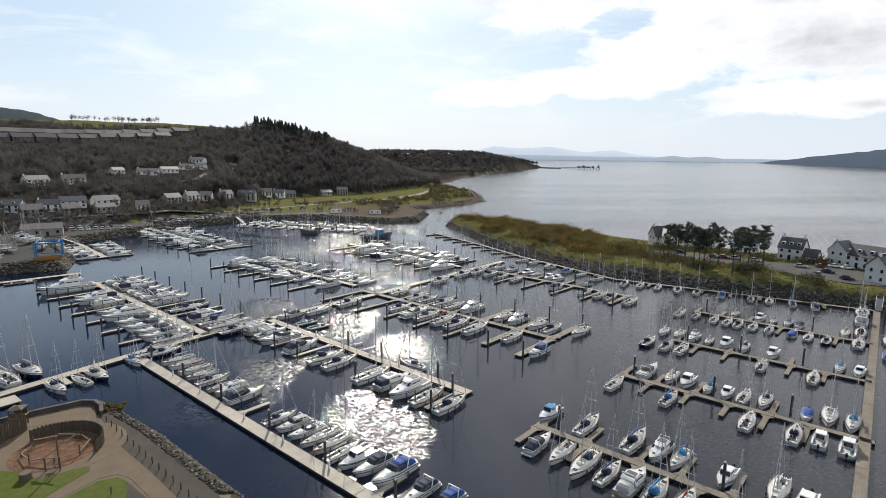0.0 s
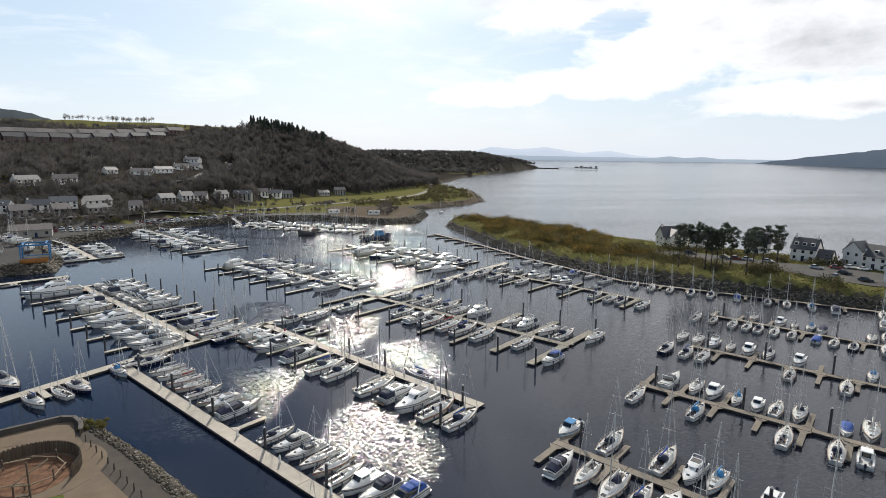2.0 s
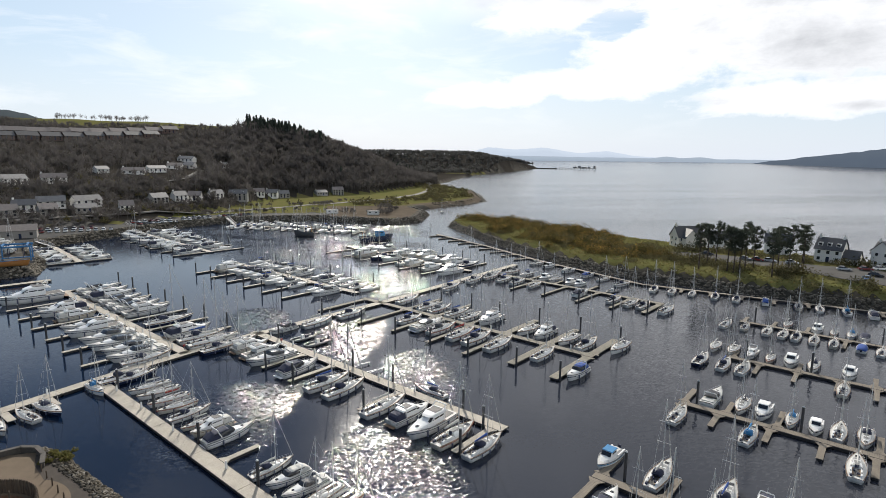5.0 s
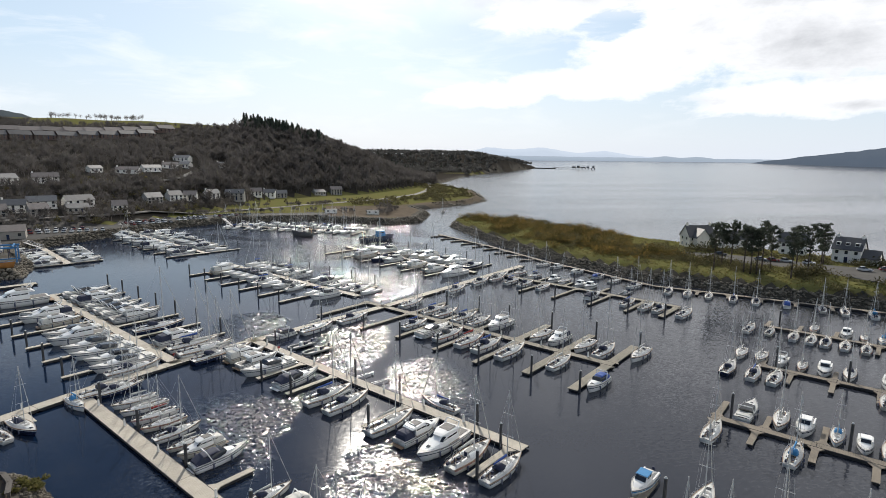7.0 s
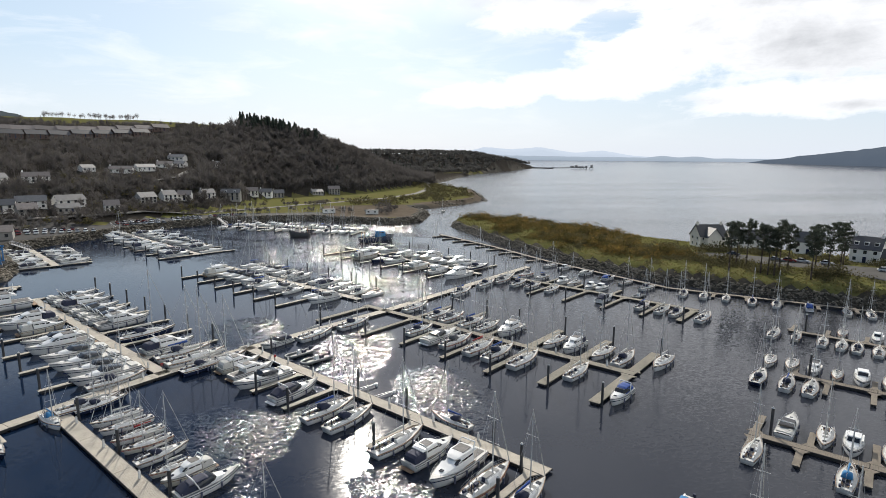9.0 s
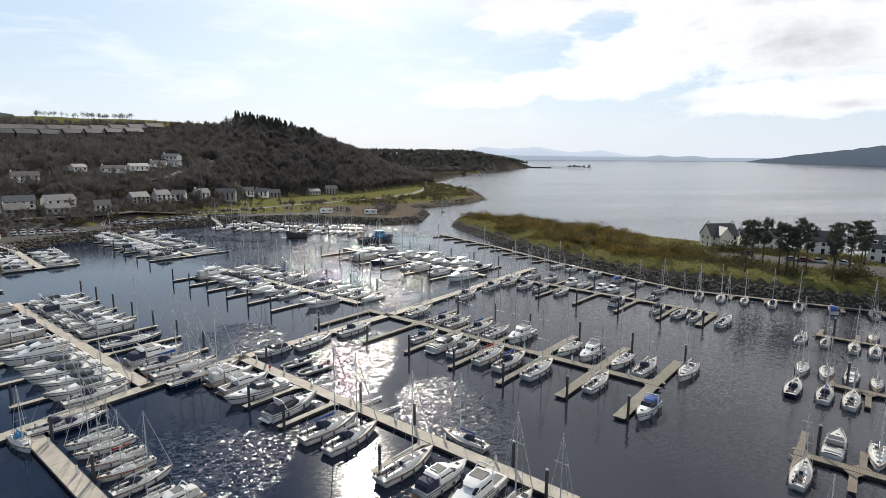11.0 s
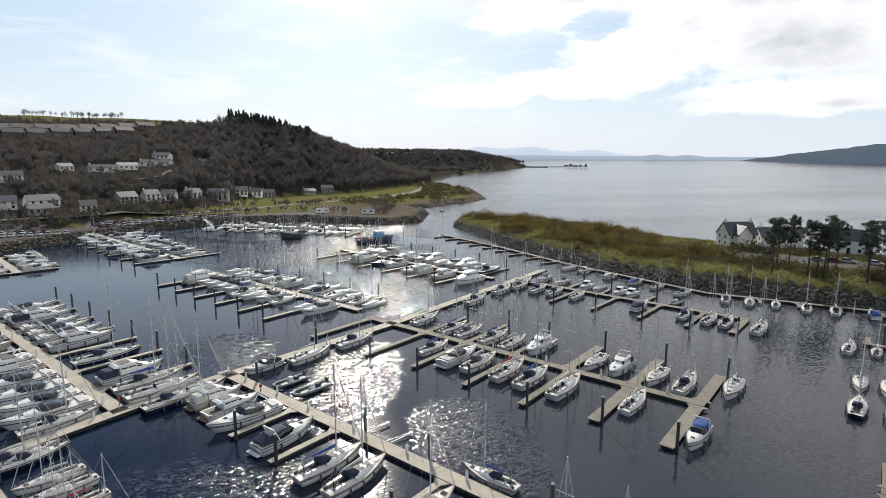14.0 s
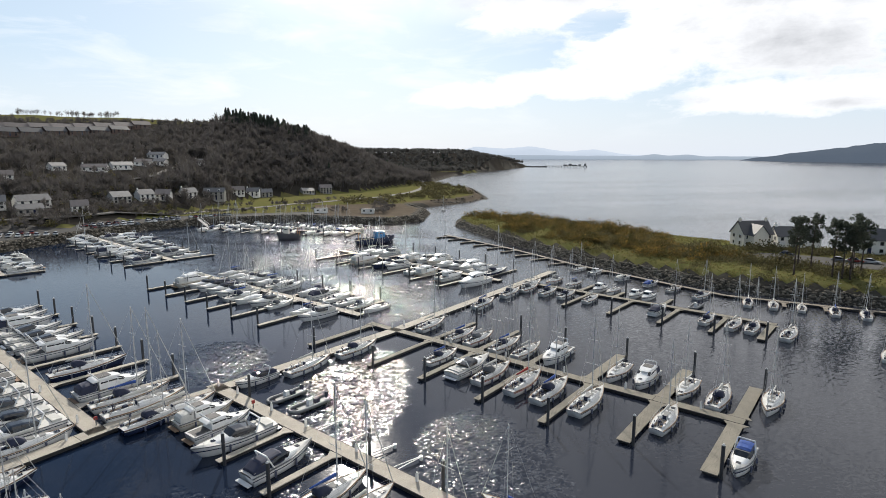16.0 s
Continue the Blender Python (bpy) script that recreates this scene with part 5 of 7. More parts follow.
moor(LINE_A, 1, "1.8n9.6+ 8.5s8.6 11.9s8.8 16.0q8.4 19.4y8 23.4h8.6+ 27.4y6.6 30.4w8 34.4e9.6+ 46.2h8+ 49.8a7.6 53.0p8 56.0s8.2 59.0y8.6 62.0s8.4+ 65.0c8 68.0e8.6 71.6b9.8 77.0e8.2 81.0b8.6", 1.1, 0.35, trim=0.8)
moor(SPINE_WEST, -1, "10.6t7.8+ 14.6s7 17.6n8+", 1.3)
moor(SPINE_WEST, 1, "7.0s12+ 11.4n11", 1.3)
boat("l", *SPINE_WEST.at(25.4, -4.0), -50, 6.6)
boat("n", *SPINE_WEST.at(31.0, -3.0), 40, 9.0)
moor(LINE_C, -1, "4.6s11.4 9.0w9 13.4m9.4 18.0p11.6+ 26.6e10 35.8t10.8 40.2h10.4 50.2s10.6 55.4d9.4 60.0m11.2+ 64.6y10 69.6t9.4", 1.1, 0.7, trim=0.9)
moor(LINE_C, 1, "3.6e7.6 12.0r6.4 17.0r7", 1.1)
boat("t", *LINE_C.at(51.6, 2.6), math.degrees(LINE_C.turn) + 180, 7.4)
moor(LINE_E, -1, "24.4t9.2 31.0p11 35.4o10.8 41.2q10.8 45.8t11 51.6s11", 0.9, 0.9, trim=0.93)
moor(LINE_E, 1, "20.0t9.6+ 24.0o9.8+ 29.8t10.2+ 34.4s9.6+ 39.6m10.6 50.8s9.6 55.2d9.4 61.2s9.6 65.8h10+", 0.9, trim=0.92)
boat("s", *LINE_E.at(61.8, -5.6), 37, 8.8)
boat("s", *LINE_E.at(71.9, 8.4), -143, 9)
boat("b", *LINE_E.at(71.6, -11.0), -143, 7.6)
moor(LINE_F, 1, "6o9 12t8.6 19.8c7.6 23.4s8.4 29.4c7 32.6c7.2 44r6.4", 0.9)
moor(LINE_F, -1, "5.4o9 11.3t9.4 16.4h9 22.8s8.6 39.0e8.4 49.4t8.6 54.6s9 58.0h9 64.4s9.6", 0.9)
moor(LINE_B, 1, "2.6h11 6.6p12.4+ 11.4p11.6+ 16.4p12.6+ 22.4p12.4+ 29.4m13+ 34.6p12.4+ 45.2w10 52.4d12.6+ 57.2p11+ 72.6m17.5+", 1.1, trim=0.88)
moor(LINE_B, -1, "3.0s12.5+ 7.4t12+ 13.2d11.4+ 24.4n12.6+ 37.4m12.6+ 43.6p12.6+ 48.6p12+ 54.0p12+ 60.6d12.6+ 66.0p13+ 72.0p13+", 1.1, trim=0.9)
fill(LINE_D, 1, 7.0, 64, 4.7, "SHOTPWAESPSE", 1.1, 0.9, 8.0, 10.5)
fill(LINE_D, -1, 1.0, 64, 4.7, "SOSHTPWAESH", 1.1, 0.9, 8.0, 10.0)
fill(LINE_G, 1, 3.0, 66, 4.7, "SHTNMWAS", 1.1, 0.72, 9.0, 12.5)
fill(LINE_G, -1, 3.0, 66, 4.7, "SHTNMWAS", 1.1, 0.72, 9.0, 12.5)
fill(LINE_H, 1, 4.0, 78, 4.6, "SMPAESMD", 1.1, 0.9, 9.0, 12.0)
fill(LINE_H, -1, 4.0, 78, 4.6, "SMPAESHD", 1.1, 0.9, 9.0, 12.0)
fill(LINE_K, 1, 4.0, 78, 4.6, "SHOTYAESH", 1.1, 0.9, 9.0, 11.5)
fill(LINE_K, -1, 4.0, 78, 4.6, "SHTOYAESM", 1.1, 0.9, 9.0, 11.5)
fill(LINE_L, 1, 3.0, 42, 4.4, "PMAEA", 1.1, 0.9, 8.0, 10.0)
fill(LINE_L, -1, 3.0, 42, 4.4, "PMAEA", 1.1, 0.8, 8.0, 10.0)
for s in (8.0, 13.0, 17.0, 29.0):
    boat("r", *LINE_M.at(s, -3.8), 205 + s, 4.2)
for s, code in ((50.4, "n"), (74.5, "s"), (85.0, "h"), (104.5, "s"), (125.0, "t"), (138.0, "h"), (150.0, "s")):
    boat(code, *(SPINE_EAST.at(s - 51.6, -3.0) if s < 98 else SPINE.at(s, -3.1)), 40 + dice.uniform(-2, 2), 9.6)
boat("u", 27.0, 272.0, 20, 17)
boat("f", -8.0, 293.0, 160, 10.5)
boat("s", 88.0, 402.0, 250, 8)

# ---- trees and shrubs ----
wild = np.random.default_rng(11)


def cross_unit(d, r):
    p = np.cross(d, r)
    return p / np.maximum(np.linalg.norm(p, axis=-1, keepdims=True), 1e-6)


def blades(base, count, center, radius, size, lift=0.0, flat=1.0):
    """Diamond leaves scattered over ellipsoids: base (n,3), center height, radius (n,2) across and up, size (n,)."""
    n = len(base)
    d = wild.normal(size=(n, count, 3))
    d /= np.linalg.norm(d, axis=-1, keepdims=True)
    d[..., 2] = np.abs(d[..., 2]) * flat + lift * d[..., 2]
    r = wild.uniform(0.35, 1.0, (n, count, 1))
    o = base[:, None] + np.stack([np.zeros((n, count)), np.zeros((n, count)), np.repeat(center[:, None], count, 1)], -1)
    p = o + d * r * np.stack([radius[:, 0], radius[:, 0], radius[:, 1]], -1)[:, None]
    out = d + wild.normal(scale=0.5, size=d.shape)
    out /= np.linalg.norm(out, axis=-1, keepdims=True)
    side = cross_unit(out, wild.normal(size=d.shape))
    s = size[:, None, None] * wild.uniform(0.6, 1.3, (n, count, 1))
    q = np.stack([p - out * s, p + side * s * 0.55, p + out * s, p - side * s * 0.55], 2).reshape(-1, 3)
    f = np.arange(len(q)).reshape(-1, 4)
    return q, f


def twigs(base, tall, wide, count, thick):
    """Bare crowns: slender limbs that fan up and out from the trunk, and the trunk itself."""
    n = len(base)
    z0 = tall[:, None] * wild.uniform(0.25, 0.62, (n, count))
    o = base[:, None] + np.stack([np.zeros_like(z0), np.zeros_like(z0), z0], -1)
    u = wild.normal(size=(n, count, 3))
    u /= np.linalg.norm(u, axis=-1, keepdims=True)
    u[..., 2] = np.abs(u[..., 2]) * 1.25 - 0.25
    far = wild.uniform(0.55, 1.0, (n, count, 1))
    tip = base[:, None] + u * far * np.stack([wide, wide, tall * 0.42], -1)[:, None] + np.stack([np.zeros_like(z0), np.zeros_like(z0), np.repeat(tall[:, None] * 0.56, count, 1)], -1)
    d = tip - o
    side = cross_unit(d, wild.normal(size=d.shape)) * (thick[:, None, None] * wild.uniform(0.6, 1.4, (n, count, 1)))
    mid = o + d * 0.55
    q = np.stack([o, mid + side, tip, mid - side], 2).reshape(-1, 3)
    t = tall[:, None] * 0.016
    tr = []
    for k in range(2):
        v = np.array([np.cos(k * 1.6), np.sin(k * 1.6), 0.0])
        tr.append(np.stack([base - v * t, base + v * t, base + np.array([0, 0, 0.75]) * tall[:, None] + v * t * 0.4, base + np.array([0, 0, 0.75]) * tall[:, None] - v * t * 0.4], 1).reshape(-1, 3))
    q = np.concatenate([q] + tr)
    return q, np.arange(len(q)).reshape(-1, 4)


def conifers(base, tall):
    n, vs = len(base), []
    for k in range(6):
        z0, z1 = 0.08 + 0.15 * k, 0.34 + 0.15 * k
        for j in range(7):
            a = 2 * np.pi * j / 7 + wild.uniform(0, 0.8, n) + k
            r = tall * (0.31 - 0.045 * k) * wild.uniform(0.7, 1.2, n)
            w = r * 0.42
            out = np.stack([np.cos(a), np.sin(a), np.zeros(n)], -1)
            side = np.stack([-np.sin(a), np.cos(a), np.zeros(n)], -1)
            low = base + out * r[:, None] + np.array([0, 0, 1.0]) * (tall * (z0 - 0.02))[:, None]
            top = base + np.array([0, 0, 1.0]) * (tall * min(z1, 1.0))[:, None]
            mid = base + out * (r * 0.4)[:, None] + np.array([0, 0, 1.0]) * (tall * (z0 + 0.12))[:, None]
            vs.append(np.stack([low, mid + side * w[:, None], top, mid - side * w[:, None]], 1).reshape(-1, 3))
    q = np.concatenate(vs)
    return q, np.arange(len(q)).reshape(-1, 4)


def on_ground(x, y):
    return np.stack([x, y, ground_height(x, y) - 0.05], -1)


def polar(n, a0, a1, d0, d1):
    a, d = np.radians(wild.uniform(a0, a1, n)), np.sqrt(wild.uniform(d0 ** 2, d1 ** 2, n))
    return np.sin(a) * d, np.cos(a) * d


HOUSES = [(-168, 413, 18), (-184, 397, 18), (-168, 332, 18), (-155, 326, 12), (-152, 339, 13), (-145, 352, 18), (-140, 335, 12), (-131, 361, 18), (-127, 348, 18), 
          (-109, 357, 12), (-99, 384, 17), (-156, 459, 14), (-136, 466, 18), (-124, 479, 18), (-91, 402, 11), (-83, 412, 12), (-73, 430, 14), (-60, 450, 18), 
          (-49, 487, 11), (-40, 505, 12), (-31, 515, 14), (17, 549, 18), (1, 539, 16), (-113, 534, 17), (-115, 500, 14), (-106, 511, 14), (-82, 530, 9)]
TERRACE_LOW = Line((-286, 542), (-166, 656))
TERRACE_HIGH = Line((-306, 566), (-156, 694))


def clear_of_houses(x, y, gap=11.0, ahead=16.0):
    """True where no house stands near or just behind, so that its front stays in view."""
    free = np.ones(x.shape, bool)
    for hx, hy, w in HOUSES:
        d = math.hypot(hx, hy)
        ux, uy = hx / d, hy / d
        along, off = (x - hx) * ux + (y - hy) * uy, np.abs((x - hx) * uy - (y - hy) * ux)
        free &= ~((along > -ahead) & (along < gap) & (off < w * 0.62 + 1.5))
    for line in (TERRACE_LOW, TERRACE_HIGH):
        along = (x - line.a.x) * line.d.x + (y - line.a.y) * line.d.y
        off = (x - line.a.x) * line.n.x + (y - line.a.y) * line.n.y
        free &= ~((along > -6) & (along < line.length + 6) & (off > -30) & (off < 12))
    return free


def plant_woods():
    x, y = polar(17000, -33, 12.5, 400, 900)
    h = hills(x, y)
    patch = rough(x, y, 31) + 0.6 * rough(x + 90, y, 13)
    dense = np.where(x > -90, 1.0, np.where(patch > -0.3, 0.8, 0.3))
    keep = ((h > 4) | ((h > 1.2) & (x > -75))) & clear_of_houses(x, y, 8.0, 16.0) & (wild.random(len(x)) < dense) & ~((h > 66) & (x < -70)) & (inside_depth(MAINLAND, x, y) > 14)
    x, y = x[keep], y[keep]
    b = on_ground(x, y)
    tall = wild.uniform(8.0, 14.0, len(x)) * np.where(x > -90, 1.05, 0.8)
    v, f = twigs(b, tall, tall * wild.uniform(0.32, 0.46, len(x)), 48, tall * 0.0122)
    big_mesh("bare_woodland", v, f, BARE, label="bare brown winter woodland covering the hillside", category="trees")
    x, y = polar(4600, 3.0, 24, 1150, 2250)
    keep = (hills(x, y) > 0.8) & (inside_depth(MAINLAND, x, y) > 5)
    b = on_ground(x[keep], y[keep])
    tall = wild.uniform(10, 17, len(b))
    v, f = twigs(b, tall, tall * 0.5, 26, tall * 0.068)
    big_mesh("headland_woodland", v, f, FARBARE, label="dark winter woodland on the far headland", category="trees")
    az, d = wild.uniform(-6.6, 0.8, 120), wild.uniform(655, 700, 120)
    more = wild.uniform(-6.0, -2.2, 60)
    x, y = np.sin(np.radians(az)) * d, np.cos(np.radians(az)) * d
    xm, ym = np.sin(np.radians(more)) * 668, np.cos(np.radians(more)) * 668
    x, y = np.r_[x, xm], np.r_[y, ym + wild.uniform(-14, 14, 60)]
    b = on_ground(x, y)
    v, f = conifers(b, wild.uniform(8, 17, len(b)))
    big_mesh("conifer_stand", v, f, CONIFER, label="stand of dark conifers crowning the wooded hill", category="trees")
    x, y = polar(240, -2, 20, 520, 1900)
    keep = (hills(x, y) > 4) & (inside_depth(MAINLAND, x, y) > 16) & clear_of_houses(x, y)
    b = on_ground(x[keep], y[keep])
    v, f = conifers(b, wild.uniform(9, 16, len(b)))
    big_mesh("scattered_conifers", v, f, CONIFER, label="single dark conifers among the bare trees", category="trees")
    x, y = polar(62, -21.8, -15.0, 825, 850)
    b = on_ground(x, y)
    tall = wild.uniform(6, 11, len(b))
    v, f = twigs(b, tall, tall * 0.42, 110, tall * 0.0034)
    big_mesh("skyline_trees", v, f, BARE, label="row of thin bare trees along the skyline", category="trees")


def plant_shrubs():
    # bare hedges between the car park and the village
    x, y = polar(3400, -34, 4, 318, 500)
    h = hills(x, y)
    keep = (h > 0.4) & (h < 16) & (inside_depth(MAINLAND, x, y) > 26) & clear_of_houses(x, y, 4, 3) & ((x < -60) | (h > 2.6) | (rough(x, y, 9) > 0.72))
    b = on_ground(x[keep], y[keep])
    tall = wild.uniform(2.5, 7.5, len(b))
    v, f = twigs(b, tall, tall * 0.42, 44, tall * 0.018)
    big_mesh("bare_hedges", v, f, BARE, label="tangled bare hedges and small trees before the village", category="shrubs")
    x, y = polar(420, -34, 2, 325, 480)
    keep = (inside_depth(MAINLAND, x, y) > 26) & clear_of_houses(x, y, 8, 4) & (hills(x, y) < 22) & ((x < -70) | (rough(x, y, 9) > 0.6))
    b = on_ground(x[keep], y[keep])
    r = wild.uniform(1.2, 3.0, len(b))
    v, f = blades(b, 70, r * 0.2, np.stack([r, r * 1.2], -1), r * 0.22)
    big_mesh("evergreen_shrubs", v, f, SHRUB, label="rounded evergreen garden shrubs", category="shrubs")
    x, y = wild.uniform(-75, 75, 2600), wild.uniform(350, 470, 2600)
    m = inside_depth(MAINLAND, x, y)
    keep = ((np.abs(m - 27) < 5) | (np.abs(m - 70) < 4)) & (x < 62) & (hills(x, y) < 3) & (rough(x, y, 6) > -0.35)
    b = on_ground(x[keep], y[keep])
    tall = wild.uniform(1.6, 4.6, len(b))
    v, f = twigs(b, tall, tall * 0.5, 56, tall * 0.016)
    big_mesh("field_hedge", v, f, BARE, label="straggling bare hedge along the shore field", category="shrubs")
    # scrub along the shore beyond the entrance
    x, y = polar(1500, 3, 17, 430, 720)
    m = inside_depth(MAINLAND, x, y)
    keep = (m > 14) & (m < 60) & ((rough(x, y, 12) > -0.2) | (m > 38))
    b = on_ground(x[keep], y[keep])
    r = wild.uniform(1.2, 3.2, len(b))
    v, f = blades(b, 46, r * 0.3, np.stack([r, r * 1.1], -1), r * 0.24)
    big_mesh("shore_scrub", v, f, SHRUB, label="olive scrub along the far shore", category="shrubs")
    # gorse on the breakwater
    x, y = wild.uniform(74, 160, 3000), wild.uniform(185, 345, 3000)
    s = inside_depth(SPIT, x, y)
    inner = np.minimum.reduce([np.hypot(x - px, y - py) for px, py in ((74, 321), (76, 303), (80, 285), (79.5, 252), (84, 228), (89.4, 204), (96, 187), (103, 171))])
    keep = (s > 5) & (inner > 8.5 + 2.5 * rough(x, y, 8)) & ((y > 224) | (x < 126)) & ~((x > 137) | ((x > 131) & (y < 232))) & (rough(x, y, 7) > -0.75)
    b = on_ground(x[keep], y[keep])
    r = wild.uniform(1.2, 2.6, len(b)) * (1.25 + 0.9 * rough(b[:, 0], b[:, 1], 3.2)) * np.where(inner[keep] < 13, 0.65, 1.05)
    v, f = blades(b, 125, r * 0.1, np.stack([r, r * 0.85], -1), r * 0.075)
    big_mesh("gorse", v, f, GORSE, label="dense brown-green gorse with yellow flowers on the breakwater", category="shrubs")
    # low scrub on the slope under the pines
    x, y = wild.uniform(84, 185, 8000), wild.uniform(110, 262, 8000)
    s = inside_depth(SPIT, x, y)
    road = inside_depth(COURT, x, y)
    keep = (s > 3.6) & (s < 34) & (road < -1.5) & ((rough(x, y, 5.5) > -0.1) | (wild.random(len(x)) < 0.15)) & ((s > 14) | (rough(x, y, 4) > 0.1)) & (x + y < 348)
    b = on_ground(x[keep], y[keep])
    r = wild.uniform(0.6, 1.5, len(b)) * (1.25 + 0.7 * rough(b[:, 0], b[:, 1], 4.1)) * np.where(road[keep] > -8, 1.35, np.where(s[keep] < 9, 0.65, 1.0))
    v, f = blades(b, 50, r * 0.1, np.stack([r, r * 1.2], -1), r * 0.13)
    big_mesh("bank_scrub", v, f, SHRUB, label="low olive scrub on the bank under the pines", category="shrubs")
    # rough grass on the breakwater
    x, y = wild.uniform(74, 200, 26000), wild.uniform(105, 340, 26000)
    s = inside_depth(SPIT, x, y)
    keep = (s > 3.6) & (s < 30) & (inside_depth(COURT, x, y) < -0.6)
    b = on_ground(x[keep], y[keep])
    r = wild.uniform(0.25, 0.6, len(b))
    v, f = blades(b, 5, r * 0.0, np.stack([r, r * 0.9], -1), r * 0.5)
    big_mesh("rough_grass", v, f, TUFT, label="rough yellow-green grass on the bank", category="grass")


COURT = [(132, 197), (144.7, 190.5), (157.5, 176), (168, 161.5), (178, 154.3), (187, 136), (196, 112), (188, 106), (172, 122), (163, 127.5), (157, 139), (152, 159), (136.5, 178), (130.8, 194)]
plant_woods()
plant_shrubs()


def pine_tree(x, y, tall, lean, seed):
    """A Scots pine: bare tapered trunk, a few limbs and a ragged high crown of needle clumps."""
    rnd = np.random.default_rng(seed)
    z = float(ground_height(x, y))
    ob = thing("pine_tree", "tall Scots pine with bare trunk and ragged dark crown", "tree", "pines by the houses", at=(x, y, z - 0.1))
    m, pts = Mesh(), []
    for i in range(6):
        t = i / 5
        pts.append(Vector((lean * t * t * 1.5, lean * 0.4 * math.sin(t * 3), tall * 0.93 * t)))
    for i in range(5):
        m.tube(pts[i], pts[i + 1], 0.26 * (1 - 0.17 * i), 7, 0.26 * (1 - 0.17 * (i + 1)))
    part("trunk", m, TRUNK, ob, smooth=True)
    limbs, base, rad = Mesh(), [], []
    for i in range(46):
        t = rnd.uniform(0.48, 1.0)
        a = rnd.uniform(0, 6.28)
        k = min(int(t * 5), 4)
        p = pts[k].lerp(pts[k + 1], t * 5 - k)
        reach = tall * 0.122 * (1.2 - abs(t - 0.78) * 1.9) * rnd.uniform(0.45, 1.2)
        q = p + Vector((math.cos(a) * reach, math.sin(a) * reach, rnd.uniform(0.1, 0.9)))
        limbs.tube(p, q, 0.06, 5, 0.03)
        base.append(q)
        rad.append((rnd.uniform(0.5, 1.05), rnd.uniform(0.35, 0.7)))
    for k in range(4):
        base.append(pts[5] + Vector((rnd.uniform(-0.5, 0.5), rnd.uniform(-0.5, 0.5), rnd.uniform(-0.6, 0.6))))
        rad.append((rnd.uniform(0.5, 0.9), rnd.uniform(0.5, 0.9)))
    part("limb", limbs, TRUNK, ob)
    v, f = blades(np.array(base), 40, np.zeros(len(base)), np.array(rad), np.full(len(base), 0.24), 1.0, 0.0)
    crown = big_mesh("crown", v, f, PINE, "", "", "", ob)
    return ob


for k, (px, py, tall, lean) in enumerate(((122.9, 164.6, 13.0, 0.2), (131.9, 172.0, 12.0, -0.4), (132.5, 168.4, 13.0, 0.3), (129.7, 159.6, 12.5, 0.2), (130.4, 157.6, 12.5, -0.5), (131.6, 156.4, 12.5, 0.6),
                                          (137.1, 160.4, 13.5, 0.1), (141.3, 161.4, 12.0, 0.2), (137.4, 149.4, 12.5, 0.2), (146.3, 156.6, 12.5, -0.3), (145.0, 151.0, 13.5, 0.5), (156.3, 157.0, 12.8, 0.2),
                                          (153.6, 154.0, 11.6, -0.2))):
    pine_tree(px, py, tall * 1.2, lean, 40 + k)


def lane(name, points, wide, material, label):
    """A road laid over the ground along a smooth run of points."""
    pts = [Vector(p) for p in points]
    fine = []
    for a, b in zip(pts, pts[1:]):
        n = max(2, int((b - a).length / 6))
        fine += [a.lerp(b, i / n) for i in range(n)]
    fine.append(pts[-1])
    rings = []
    for i, p in enumerate(fine):
        d = (fine[min(i + 1, len(fine) - 1)] - fine[max(i - 1, 0)]).normalized()
        n = Vector((-d.y, d.x)) * wide / 2
        z = max(float(ground_height(p.x + n.x * k, p.y + n.y * k)) for k in (-1, 0, 1)) + 0.12
        rings.append([(p.x - n.x, p.y - n.y, z - 0.5), (p.x - n.x, p.y - n.y, z), (p.x + n.x, p.y + n.y, z), (p.x + n.x, p.y + n.y, z - 0.5)])
    tagged(part(name, Mesh().loft(rings, closed=True), material, None, label), "", "road", "", "structure")


lane("road_shore", ((-150, 318), (-100, 356), (-62, 392), (-25, 425), (20, 462), (62, 500), (92, 545), (120, 620), (140, 705), (150, 780)), 6.0, PALEROAD, "pale tarmac shore road running past the village")
lane("road_hill", ((-195, 384), (-150, 396), (-118, 430), (-100, 470), (-96, 505)), 4.5, PALEROAD, "narrow lane climbing between the hillside houses")

# ---- stones ----
def stone_mesh(seed):
    rnd = np.random.default_rng(seed)
    bm = bmesh.new()
    bmesh.ops.create_icosphere(bm, subdivisions=1, radius=0.5)
    k = rnd.uniform(0.7, 1.25, 3) * np.array([1.15, 0.95, 0.72])
    for v in bm.verts:
        v.co = Vector((v.co.x * k[0], v.co.y * k[1], v.co.z * k[2])) * float(rnd.uniform(0.8, 1.2))
    vs, fs = np.array([v.co[:] for v in bm.verts]), np.array([[w.index for w in f.verts] for f in bm.faces])
    bm.free()
    return vs, fs


SHAPES = [stone_mesh(k) for k in range(8)]


